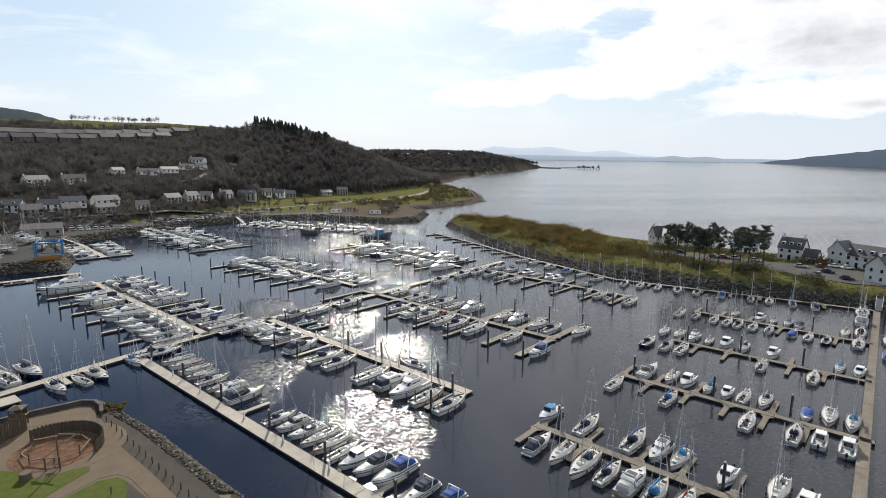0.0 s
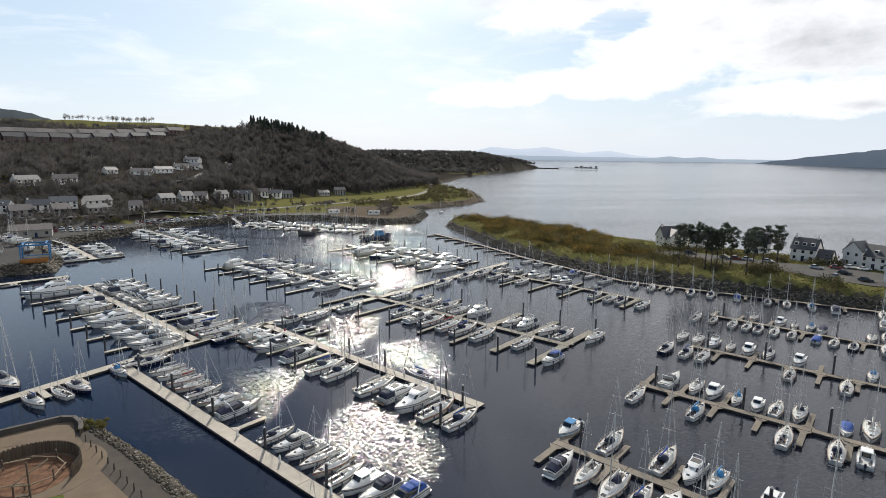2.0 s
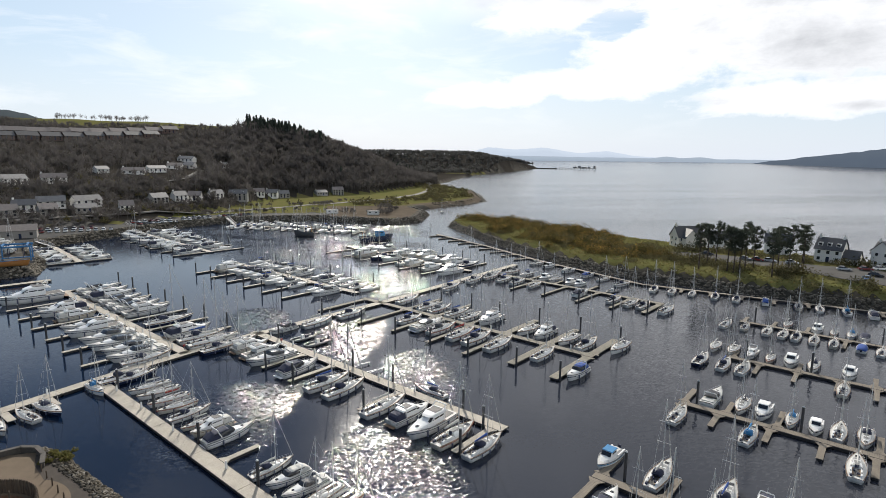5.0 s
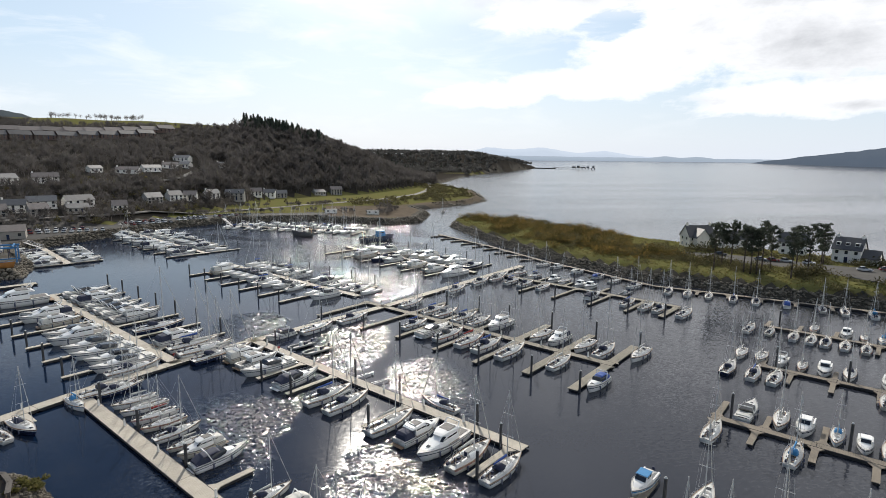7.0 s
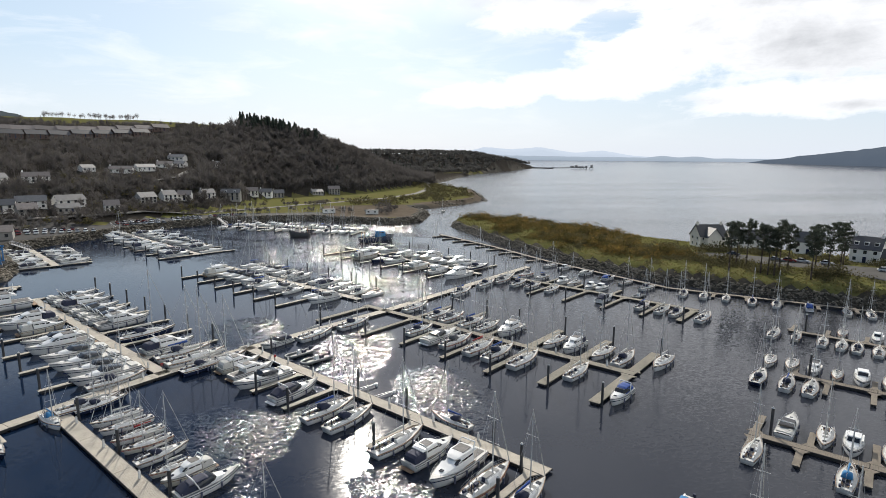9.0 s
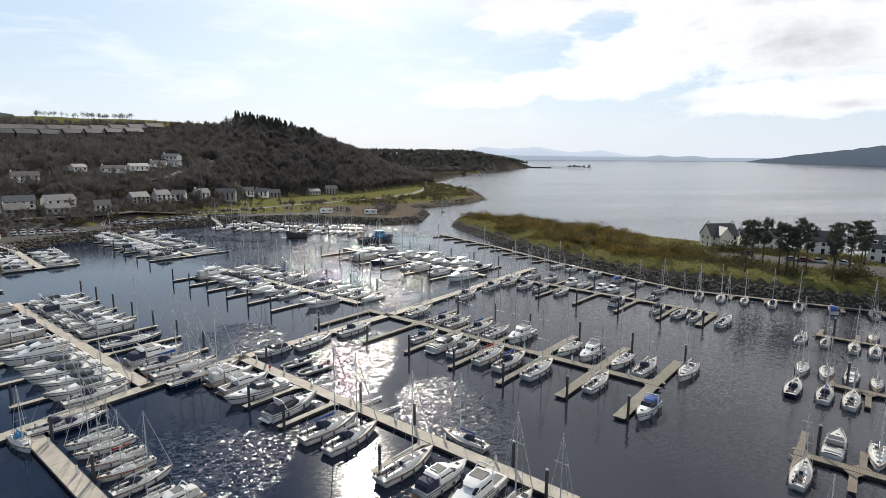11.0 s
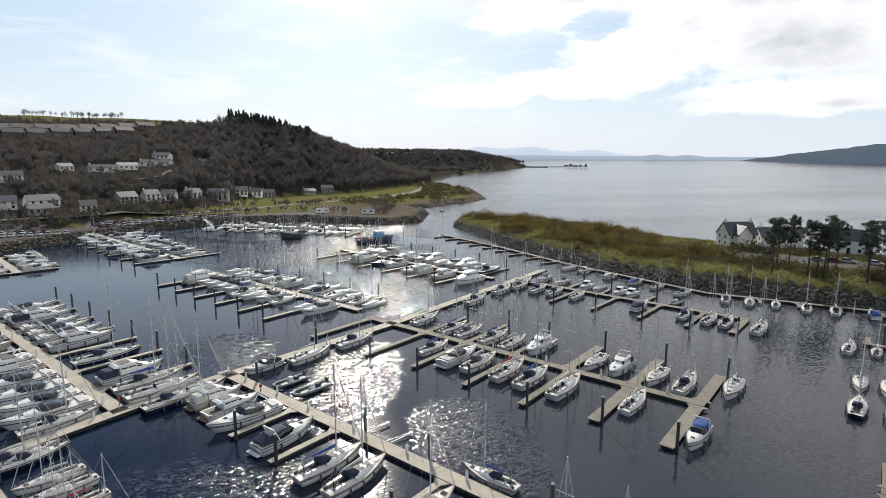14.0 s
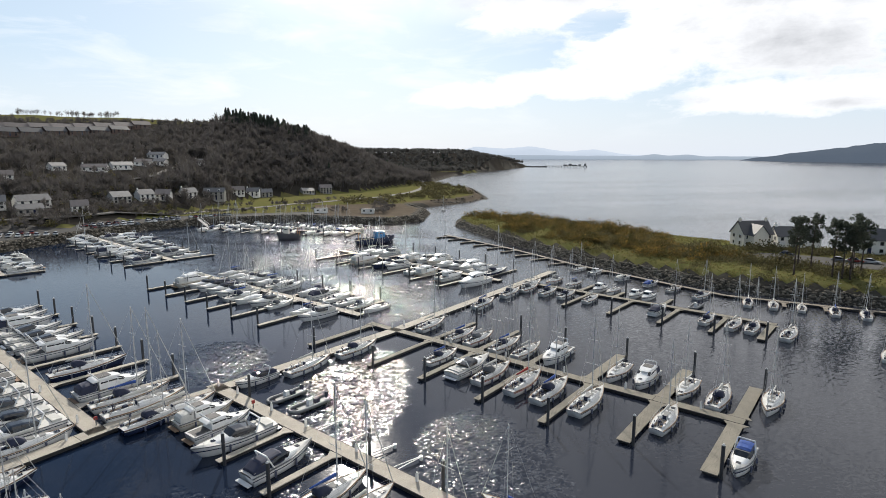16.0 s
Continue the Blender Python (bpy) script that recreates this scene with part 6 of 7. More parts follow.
def stone_field(name, poly, first, last, count, low, high, size, material, label, skip=None):
    """Stones tumbled down a bank: along an outline between two of its corners, at depths low to high inside it."""
    pts = [Vector(p) for p in poly[first:last + 1]]
    lens = np.array([(b - a).length for a, b in zip(pts, pts[1:])])
    cum = np.r_[0, np.cumsum(lens)]
    s = wild.uniform(0, cum[-1], count)
    j = np.clip(np.searchsorted(cum, s, "right") - 1, 0, len(lens) - 1)
    ends = np.array([p[:] for p in pts])
    d = (ends[1:] - ends[:-1])[j] / lens[j][:, None]
    p = ends[:-1][j] + d * (s - cum[j])[:, None] + np.stack([-d[:, 1], d[:, 0]], -1) * wild.uniform(low, high, count)[:, None]
    z = ground_height(p[:, 0], p[:, 1])
    vs, fs, k = [], [], 0
    for i in range(count):
        sv, sf = SHAPES[i % 8]
        a, r = wild.uniform(0, 6.28), wild.uniform(*size)
        c, n = math.cos(a), math.sin(a)
        vs.append(np.stack([sv[:, 0] * c - sv[:, 1] * n, sv[:, 0] * n + sv[:, 1] * c, sv[:, 2]], -1) * r + np.array([p[i, 0], p[i, 1], z[i] + r * 0.12]))
        fs.append(sf + k)
        k += len(sv)
    return big_mesh(name, np.concatenate(vs), np.concatenate(fs), material, label=label, category="rocks")


stone_field("rock_armour", SPIT, 0, 8, 8500, -2.5, 3.2, (0.4, 1.0), DARKSTONE, "dark rock armour along the breakwater bank")
stone_field("point_rocks", MAINLAND, 6, 14, 3600, -2.5, 5.0, (0.6, 1.4), DARKSTONE, "dark rocks round the entrance point")
stone_field("quay_rocks", MAINLAND, 1, 6, 2600, -2.5, 5.0, (0.5, 1.2), DARKSTONE, "dark rocks banked under the boatyard quay")
stone_field("shore_rocks", MAINLAND, 15, 19, 700, -4.0, 9.0, (0.8, 2.2), DARKSTONE, "scattered rocks on the far beach")


# ---- houses ----
def gable_body(w, d, eave, top):
    """Walls with gables at both ends: width along x, depth along y."""
    x, y = w / 2, d / 2
    return Mesh().add([(-x, -y, -1.5), (x, -y, -1.5), (x, y, -1.5), (-x, y, -1.5), (-x, -y, eave), (x, -y, eave), (x, y, eave), (-x, y, eave), (-x, 0, top), (x, 0, top)],
                      [(0, 1, 5, 4), (1, 2, 6, 9, 5), (2, 3, 7, 6), (3, 0, 4, 8, 7), (0, 3, 2, 1), (4, 5, 9, 8), (6, 7, 8, 9)])


def roof_slab(w, d, eave, top, side, over=0.35, thick=0.18):
    x, y = w / 2 + over, d / 2
    k = (top - eave) / y
    lo = (side * (y + over), eave - over * k + 0.05)
    hi = (0.0, top + 0.05)
    n = Vector((side * k, 1.0)).normalized() * thick
    vs = [(sx, yy + oy, zz + oz) for sx in (-x, x) for (yy, zz) in (lo, hi) for oy, oz in ((0, 0), (n.x if yy else 0, n.y))]
    return Mesh().add(vs, [(0, 1, 3, 2), (4, 6, 7, 5), (0, 2, 6, 4), (1, 5, 7, 3), (0, 4, 5, 1), (2, 3, 7, 6)])


def window_at(house, x, y, z, w, h, face, plain=False):
    """A framed window in a wall; face is the way it looks: -y, +y, -x or +x."""
    ax = face[1] == "x"
    s = -1 if face[0] == "-" else 1
    size = (0.10, w, h) if ax else (w, 0.10, h)
    inner = (0.10, w - 0.2, h - 0.2) if ax else (w - 0.2, 0.10, h - 0.2)
    sh = (s * 0.02, 0) if ax else (0, s * 0.02)
    if plain:
        return part("window", Mesh().box((x + sh[0], y + sh[1], z), size), PANE, house)
    win = part("window", Mesh().box((x + sh[0], y + sh[1], z), size), TRIM, house)
    part("pane", Mesh().box((x + sh[0] * 1.8, y + sh[1] * 1.8, z), inner), PANE, win)


def house(x, y, w, d, eave, top, turn, wall, roof, label, name="house", wins=3, floors=2, chimneys=1, group="", dormers=0, z=None, ends=True, garage=False):
    """A gabled house whose long front looks along its local -y."""
    z = float(ground_height(x, y)) if z is None else z
    ob = thing(name, label, "house", group, at=(x, y, z), turn=turn)
    part("wall", gable_body(w, d, eave, top), wall, ob)
    for s in (-1, 1):
        part("roof", roof_slab(w, d, eave, top, s), roof, ob)
    for f in range(floors):
        zz = eave * (f + 0.55) / floors
        for i in range(wins):
            xx = -w / 2 + w * (i + 0.5) / wins
            if f == 0 and i == wins // 2 and not garage:
                part("door", Mesh().box((xx, -d / 2 - 0.02, 1.0), (1.0, 0.1, 2.1)), NAVY, ob)
            elif f == 0 and garage:
                part("garage_door", Mesh().box((xx, -d / 2 - 0.02, 1.1), (w / wins * 0.75, 0.1, 2.2)), TRIM, ob)
            else:
                window_at(ob, xx, -d / 2, zz, 1.15, 1.3, "-y", not ends)
        if ends:
            for face, xx in (("-x", -w / 2), ("+x", w / 2)):
                for yy in (-d * 0.22, d * 0.22):
                    window_at(ob, xx, yy, zz, 1.0, 1.25, face)
    for i in range(chimneys):
        xx = (-1, 1)[i % 2] * (w / 2 - 0.5)
        ch = part("chimney", Mesh().box((xx, 0, top + 0.35), (0.8, 0.65, 1.5)), wall, ob)
        if ends:
            part("pot", Mesh().tube((xx, 0, top + 1.1), (xx, 0, top + 1.5), 0.13, 8), TILEROOF, ch)
    for i in range(dormers):
        xx = -w / 2 + w * (i + 0.5) / dormers
        yy, zz = -d * 0.30, eave + (top - eave) * 0.42
        dm = part("dormer", Mesh().box((xx, yy, zz + 0.1), (1.3, 1.3, 1.1)), TRIM, ob)
        part("pane", Mesh().box((xx, yy - 0.66, zz + 0.15), (1.0, 0.06, 0.8)), PANE, dm)
    return ob


VILLAGE = "village houses on the hillside"
pick = random.Random(5)
for k, (hx, hy, w) in enumerate(HOUSES):
    white = k not in (3, 6, 8, 10, 17, 20, 21, 22)
    low = k in (8, 11, 12, 13, 22, 23, 24, 25, 26)
    turn = -math.atan2(hx, hy) + pick.uniform(-0.5, 0.5)
    eave = 2.5 if low else 3.5
    big = k in (17, 21)
    house(hx, hy, max(w, 9.0) * pick.uniform(0.56, 0.84), 7.6, eave + (1.5 if big else 0), eave + (1.5 if big else 0) + (2.1 if low else 2.7), turn, RENDERED if white else HARLING, GLINTSLATE if k % 3 else TILEROOF,
          ("white-rendered %s with grey roof on the slope" if white else "grey stone %s with slate roof on the slope") % ("bungalow" if low else "two-storey house"),
          wins=3 if w < 15 else 4, floors=1 if low else (3 if big else 2), chimneys=pick.choice((0, 1, 1)), group=VILLAGE, ends=False, dormers=2 if k in (2, 17) else 0)
for line, count, wide, pale in ((TERRACE_LOW, 9, 0.9, False), (TERRACE_HIGH, 11, 0.97, True)):
    for i in range(count):
        p = line.at(line.length * (i + 0.5) / count)
        house(p.x, p.y, line.length / count * wide, 9.5, 3.6, 7.2, line.turn, BRICK, TILEROOF if pale else SLATE,
              "brown terraced house block with %s roof high on the hill" % ("pale tiled" if pale else "dark slate"), name="terrace_block", wins=4, floors=2, chimneys=0,
              group="terraces on the hill", ends=False)

# houses on the spit, their fronts to the courtyard
house(149.4, 207.4, 10.5, 7.6, 4.4, 8.4, -0.15, CREAMWALL, SLATE, "cream-rendered gabled house with dark slate roof by the sea", wins=4, chimneys=2)
house(147.6, 203.4, 5.4, 5.4, 4.4, 7.6, -0.15 + math.pi / 2, CREAMWALL, SLATE, "small cream gabled bay of the seaside house", name="gabled_bay", wins=1, chimneys=0, ends=False)
house(162.6, 202.4, 14.0, 7.0, 4.0, 6.9, -0.35, RENDERED, SLATE, "white-rendered range with garage doors behind the pines", wins=5, floors=2, chimneys=1, garage=True)
house(174.3, 185.7, 9.0, 7.0, 4.6, 7.8, -0.83, RENDERED, SLATE, "white-rendered house half hidden behind the pines", wins=3, chimneys=1)
house(179.5, 167.7, 8.2, 7.4, 4.7, 8.4, -1.09, RENDERED, SLATE, "white-rendered house with three dormers and slate roof", wins=3, chimneys=2, dormers=3)
house(182.3, 161.8, 4.6, 5.4, 2.3, 4.8, -1.09, RENDERED, SLATE, "low white garage block with slate roof", name="garage_block", wins=2, floors=1, chimneys=0, garage=True, ends=False)
house(192.2, 149.6, 20.0, 8.2, 4.6, 8.2, -1.35, RENDERED, SLATE, "long white-rendered terrace with slate roof and dormers", name="terrace", wins=7, chimneys=2, dormers=5)
house(189.0, 155.4, 6.6, 6.2, 5.8, 9.0, -1.35 + math.pi / 2, RENDERED, SLATE, "tall white gabled bay of the seaside terrace", name="gabled_bay", wins=2, chimneys=0)
house(176.0, 127.7, 9.0, 7.4, 5.2, 8.6, 0.05, RENDERED, SLATE, "white-rendered gable-fronted house above the rock bank", wins=3, chimneys=1)

# ---- courtyard, road, cars ----
def patch(name, outline, z, material, label, category, thick=0.25):
    n = len(outline)
    vs = [(x, y, z) for x, y in outline] + [(x, y, z - thick) for x, y in outline]
    fs = [tuple(range(n)), tuple(range(2 * n - 1, n - 1, -1))] + [(i, (i + 1) % n, n + (i + 1) % n, n + i) for i in range(n)]
    return tagged(part(name, Mesh().add(vs, fs), material, None, label), "", category, "", "structure")


patch("road", COURT, 4.68, COURTROAD, "grey tarmac courtyard in front of the seaside houses", "road")


def car_mesh(L=4.2, W=1.72):
    body = [[(x, -w, z0), (x, -w, z1), (x, -w * 0.9, z2), (x, w * 0.9, z2), (x, w, z1), (x, w, z0)] for x, w, z0, z1, z2 in
            ((-L / 2, W * 0.44, 0.35, 0.6, 0.78), (-L * 0.44, W * 0.5, 0.28, 0.62, 0.88), (-L * 0.2, W * 0.5, 0.25, 0.66, 0.92), (L * 0.16, W * 0.5, 0.25, 0.66, 0.90), (L * 0.42, W * 0.49, 0.28, 0.58, 0.74), (L / 2, W * 0.42, 0.35, 0.5, 0.58))]
    top = [[(x, -w, z0), (x, -w * 0.82, z1), (x, w * 0.82, z1), (x, w, z0)] for x, w, z0, z1 in
           ((-L * 0.43, W * 0.44, 0.86, 0.90), (-L * 0.30, W * 0.46, 0.88, 1.40), (-L * 0.02, W * 0.46, 0.88, 1.44), (L * 0.20, W * 0.44, 0.86, 0.92))]
    roof = [[(x, -w, z), (x, -w * 0.6, z + 0.05), (x, w * 0.6, z + 0.05), (x, w, z)] for x, w, z in ((-L * 0.29, W * 0.37, 1.405), (-L * 0.15, W * 0.385, 1.435), (-L * 0.01, W * 0.375, 1.445))]
    return Mesh().loft(body), Mesh().loft(top), Mesh().loft(roof)


CAR_COLORS = {"silver": (0.45, 0.46, 0.47), "white": (0.75, 0.75, 0.74), "black": (0.015, 0.016, 0.018), "dark red": (0.16, 0.02, 0.018), "blue": (0.03, 0.13, 0.32), "grey": (0.14, 0.145, 0.15)}
CARS = {}


def car(color, x, y, turn, z=None, near=True):
    if (color, near) not in CARS:
        ob = thing("car", color + " hatchback car parked on tarmac", "car", "parked cars")
        paint = bpy.data.materials.get(color.replace(" ", "_") + "_car_paint") or surface(color.replace(" ", "_") + "_car_paint", CAR_COLORS[color], 0.25, scale=0.5, amount=0.2, coat=0.6)
        b, g, r = car_mesh()
        body = part("body", b, paint, ob)
        part("glasshouse", g, GLASS, ob)
        part("roof", r, paint, ob)
        rims = Mesh()
        for sx in (-1.3, 1.3):
            for sy in (-1, 1):
                tyre = Mesh() if near else rims
                tyre.tube((sx, sy * 0.66, 0.31), (sx, sy * 0.88, 0.31), 0.31, 10)
                if near:
                    part("wheel", tyre, GREY, ob)
        if not near:
            tagged(part("wheel", rims, GREY, ob), kind="stuff")
        CARS[color, near] = ob
    else:
        ob = copy_thing(CARS[color, near], Matrix())
    ob.location, ob.rotation_euler = (x, y, float(ground_height(x, y)) if z is None else z), (0, 0, turn)
    return ob


for color, cx, cy, turn in (("black", 143.6, 186.6, -0.8), ("grey", 150.2, 174.8, -0.9), ("silver", 156.4, 170.4, -0.9), ("dark red", 153.2, 172.6, -0.9), ("silver", 168.8, 152.8, -0.7), ("dark red", 176.0, 151.4, -0.6),
                            ("black", 170.0, 142.9, -1.0), ("blue", 162.3, 139.6, 0.9), ("black", 166.8, 132.9, -0.9), ("white", 181.6, 151.0, -0.3), ("white", 183.4, 147.6, -0.3), ("silver", 161.0, 165.6, -0.9)):
    car(color, cx, cy, turn, 4.68)
shades = ("white", "silver", "grey", "black", "dark red", "white", "silver", "silver")
for (x0, y0), (x1, y1), count in (((-131, 299), (-101, 307), 11), ((-94, 328), (-79, 339), 7), ((-76, 346), (-64, 354), 6), ((-60, 364), (-42, 372), 9), ((-136, 307), (-112, 313), 8), ((-100, 335), (-84, 347), 7), ((-78, 354), (-66, 362), 6)):
    for i in range(count):
        t = i / (count - 1)
        car(pick.choice(shades), x0 + (x1 - x0) * t, y0 + (y1 - y0) * t, math.atan2(y1 - y0, x1 - x0) + math.pi / 2 + pick.uniform(-0.05, 0.05), None, False)

# ---- boatyard ----
def travel_hoist(x, y, turn):
    z = float(ground_height(x, y))
    ob = thing("travel_hoist", "blue steel travelling boat hoist standing on the quay", "boat hoist", at=(x, y, z), turn=turn)
    for sx in (-4.2, 4.2):
        for sy in (-3.6, 3.6):
            leg = part("leg", Mesh().box((sx, sy, 3.1), (0.4, 0.4, 5.6)), HOIST, ob)
            part("wheel", Mesh().tube((sx, sy - 0.25, 0.5), (sx, sy + 0.25, 0.5), 0.5, 12), GREY, leg)
    for sy in (-3.6, 3.6):
        part("side_beam", Mesh().box((0, sy, 5.9), (9.4, 0.4, 0.55)), HOIST, ob)
        part("sill_beam", Mesh().box((0, sy, 1.2), (9.0, 0.35, 0.35)), HOIST, ob)
    for sx in (-3.4, 3.4):
        part("cross_beam", Mesh().box((sx, 0, 6.2), (0.4, 7.6, 0.45)), HOIST, ob)
        part("sling", Mesh().box((sx * 0.6, -2.0, 3.9), (0.2, 0.05, 4.0)).box((sx * 0.6, 2.0, 3.9), (0.2, 0.05, 4.0)), DARKCAN, ob)
    return ob


travel_hoist(-101.5, 220.5, 0.35)


def cradle(x, y, z, turn, L):
    ob = thing("boat_cradle", "grey steel cradle under a boat ashore", "cradle", "boat cradles", at=(x, y, z), turn=turn)
    part("keel_block", Mesh().box((0, 0, 0.3), (L * 0.5, 0.4, 0.6), 0, 0.9), TIMBER, ob)
    for sx in (-L * 0.2, L * 0.2):
        for sy in (-1, 1):
            part("prop", Mesh().tube((sx, sy * 1.2, 0), (sx, sy * 0.75, 1.25), 0.06, 6), GREY, ob)


for k, (x, y, code, size, head) in enumerate(((-119, 214, "m", 11, 15), (-126, 222, "p", 9, 20), (-122, 232, "s", 9, 10), (-128, 240, "s", 9.5, 15), (-134, 247, "h", 9, 20), (-112, 240, "a", 8.5, 100), (-117, 249, "s", 9, 95),
                                              (-141, 232, "m", 11, 10), (-139, 253, "s", 10, 30), (-124, 258, "w", 9, 60), (-131, 266, "t", 9, 80), (-146, 262, "s", 10, 40), (-136, 274, "s", 9, 70), (-152, 246, "e", 9, 20))):
    z = float(ground_height(x, y))
    cradle(x, y, z, radians(head), size)
    boat(code, x, y, head, size, 0, z + 0.85)
tagged(part("orange_workboat_hull", Mesh().loft(hull_rings(8.6, 2.9, 1.3)[0], closed=False), ORANGE, None, "orange workboat hull propped up on the quay", True), "", "boat hull").matrix_world = pose(-99.0, 213.6, 3.5, 0, 0, 18)
hut = house(-132, 285, 16, 9, 3.4, 5.6, 0.35, HARLING, TILEROOF, "low grey boatyard workshop with shallow tiled roof", name="workshop", wins=4, floors=1, chimneys=0, ends=False)
house(-158, 268, 20, 12, 4.2, 6.4, 0.3, RENDERED, SLATE, "long pale boatyard shed beside the yard", name="shed", wins=5, floors=1, chimneys=0, ends=False)


def gangway(a, b, za, zb):
    ob = thing("gangway", "sloping grey steel access bridge with handrails", "gangway")
    a, b = Vector((*a, za)), Vector((*b, zb))
    n = Vector((-(b - a).y, (b - a).x, 0)).normalized() * 0.8
    m = Mesh().add([a - n, a + n, b + n, b - n, a - n - Vector((0, 0, 0.2)), a + n - Vector((0, 0, 0.2)), b + n - Vector((0, 0, 0.2)), b - n - Vector((0, 0, 0.2))], [(0, 1, 2, 3), (4, 7, 6, 5), (0, 4, 5, 1), (2, 6, 7, 3), (1, 5, 6, 2), (3, 7, 4, 0)])
    part("deck", m, GREY, ob)
    for s in (-1, 1):
        r = Mesh().tube(a + n * s + Vector((0, 0, 1.1)), b + n * s + Vector((0, 0, 1.1)), 0.06, 6)
        for i in range(9):
            p = a.lerp(b, i / 8) + n * s
            q = a.lerp(b, min(1, (i + 0.5) / 8)) + n * s
            r.tube(p, p + Vector((0, 0, 1.1)), 0.04, 5)
            r.tube(p, q + Vector((0, 0, 1.1)), 0.03, 5)
        part("handrail", r, STEEL, ob)


gangway((-101, 331), (-91.5, 317), 3.3, 0.6)
gangway((-118.5, 272), (-111.5, 271.5), 3.2, 0.6)
gangway((-54, 354), (-47.5, 340.5), 3.3, 0.6)
gangway((160, 116), (155.5, 112.4), 3.0, 0.6)

# mobile cabins and vans on the point
for x, y, t in ((8, 374, 0.1), (34, 364, -0.3)):
    z = float(ground_height(x, y))
    ob = thing("site_cabin", "pale grey site cabin on bare ground", "cabin", "cabins on the point", at=(x, y, z), turn=t)
    part("body", Mesh().box((0, 0, 1.35), (7.5, 2.6, 2.5)), RENDERED, ob)
    part("roof", Mesh().box((0, 0, 2.66), (7.7, 2.8, 0.14)), HARLING, ob)
    for xx in (-2, 2):
        part("window", Mesh().box((xx, -1.31, 1.6), (1.2, 0.05, 0.8)), PANE, ob)

# far jetty off the headland
jetty = thing("jetty", "long dark jetty on piles with buildings at its end", "jetty")
J = Line((845, 2075), (1018, 1885))
part("causeway", Mesh().box((*J.at(40), 1.5), (90, 7, 4.5), J.turn), ROCKBED, jetty)
part("deck", Mesh().box((*J.at(160), 5.2), (165, 6, 1.2), J.turn), FLOATS, jetty)
for i in range(14):
    p = J.at(85 + i * 12)
    part("pile", Mesh().tube((p.x, p.y, -3), (p.x, p.y, 5), 0.9, 6), FLOATS, jetty)
for s, w, h in ((160, 14, 5), (178, 10, 8), (196, 18, 4.5), (215, 8, 6), (236, 6, 9)):
    part("building", Mesh().box((*J.at(s), 5.8 + h / 2), (w, 8, h), J.turn, 0.95), HARLING, jetty)

# ---- shore park ----
PZ = 2.12
patch("gravel_strip", [(-36.0, 83.4), (-33.9, 81.4), (-31.6, 79.6), (-27.4, 74.6), (-23.0, 68.9), (-16.4, 60.6), (-12.0, 54.6), (-9.8, 50.4), (-13.6, 50.6), (-16.6, 54.8), (-21.3, 61.2), (-28.0, 69.6), (-32.7, 77.2), (-34.8, 80.2)], PZ + 0.006, GRAVEL, "grey gravel verge between the path and the rocks", "gravel")
patch("path", [(-34.8, 80.4), (-32.7, 77.4), (-28.0, 69.6), (-21.3, 61.2), (-16.6, 54.8), (-13.6, 50.6), (-16.6, 49.4), (-19.7, 55.4), (-23.6, 60.4), (-25.4, 61.6), (-27.4, 61.0), (-30.1, 57.4), (-34.6, 51.4), (-36.6, 52.2), (-32.0, 57.8), (-28.9, 62.0), (-27.4, 66.4), (-30.4, 71.0), (-34.3, 75.9), (-39.9, 78.0), (-47.6, 76.2), (-47.6, 79.0), (-44.0, 80.9), (-40.0, 82.6), (-37.2, 84.0)], PZ + 0.012, PATHWAY, "pale tarmac footpath forking by the playground", "path")
patch("lawn", [(-29.2, 63.2), (-32.1, 58.0), (-36.9, 52.4), (-68.4, 39.4), (-73.4, 59.4), (-48.4, 65.4), (-43.4, 66.4), (-40.7, 65.4), (-37.0, 64.2), (-34.6, 62.1), (-31.4, 63.9), (-29.6, 64.2)], PZ + 0.02, LAWN, "short green park lawn", "lawn")
patch("lawn_corner", [(-29.6, 57.4), (-27.3, 60.4), (-25.2, 60.9), (-23.9, 59.9), (-22.9, 57.2), (-22.6, 54.0), (-26.0, 48.4), (-35.4, 49.4)], PZ + 0.02, LAWN, "small corner of green lawn between the paths", "lawn")
patch("gravel_corner", [(-22.6, 54.0), (-22.9, 57.2), (-23.9, 59.9), (-19.9, 55.2), (-16.8, 49.4), (-26.0, 48.4)], PZ + 0.016, GRAVEL, "dark gravel wedge beside the lawn", "gravel")
CX, CY, CR = -35.8, 69.2, 5.2
patch("playground_verge", [(CX + 0.9 + 7.6 * math.cos(a), CY + 0.8 + 7.4 * math.sin(a)) for a in [2 * math.pi * k / 40 for k in range(40)]], PZ + 0.008, PATHWAY, "worn brown verge round the playground", "verge")
patch("playground_floor", [(CX + CR * math.cos(a), CY + CR * math.sin(a)) for a in [2 * math.pi * k / 40 for k in range(40)]], PZ + 0.03, BARK, "round bed of reddish bark chips", "playground")

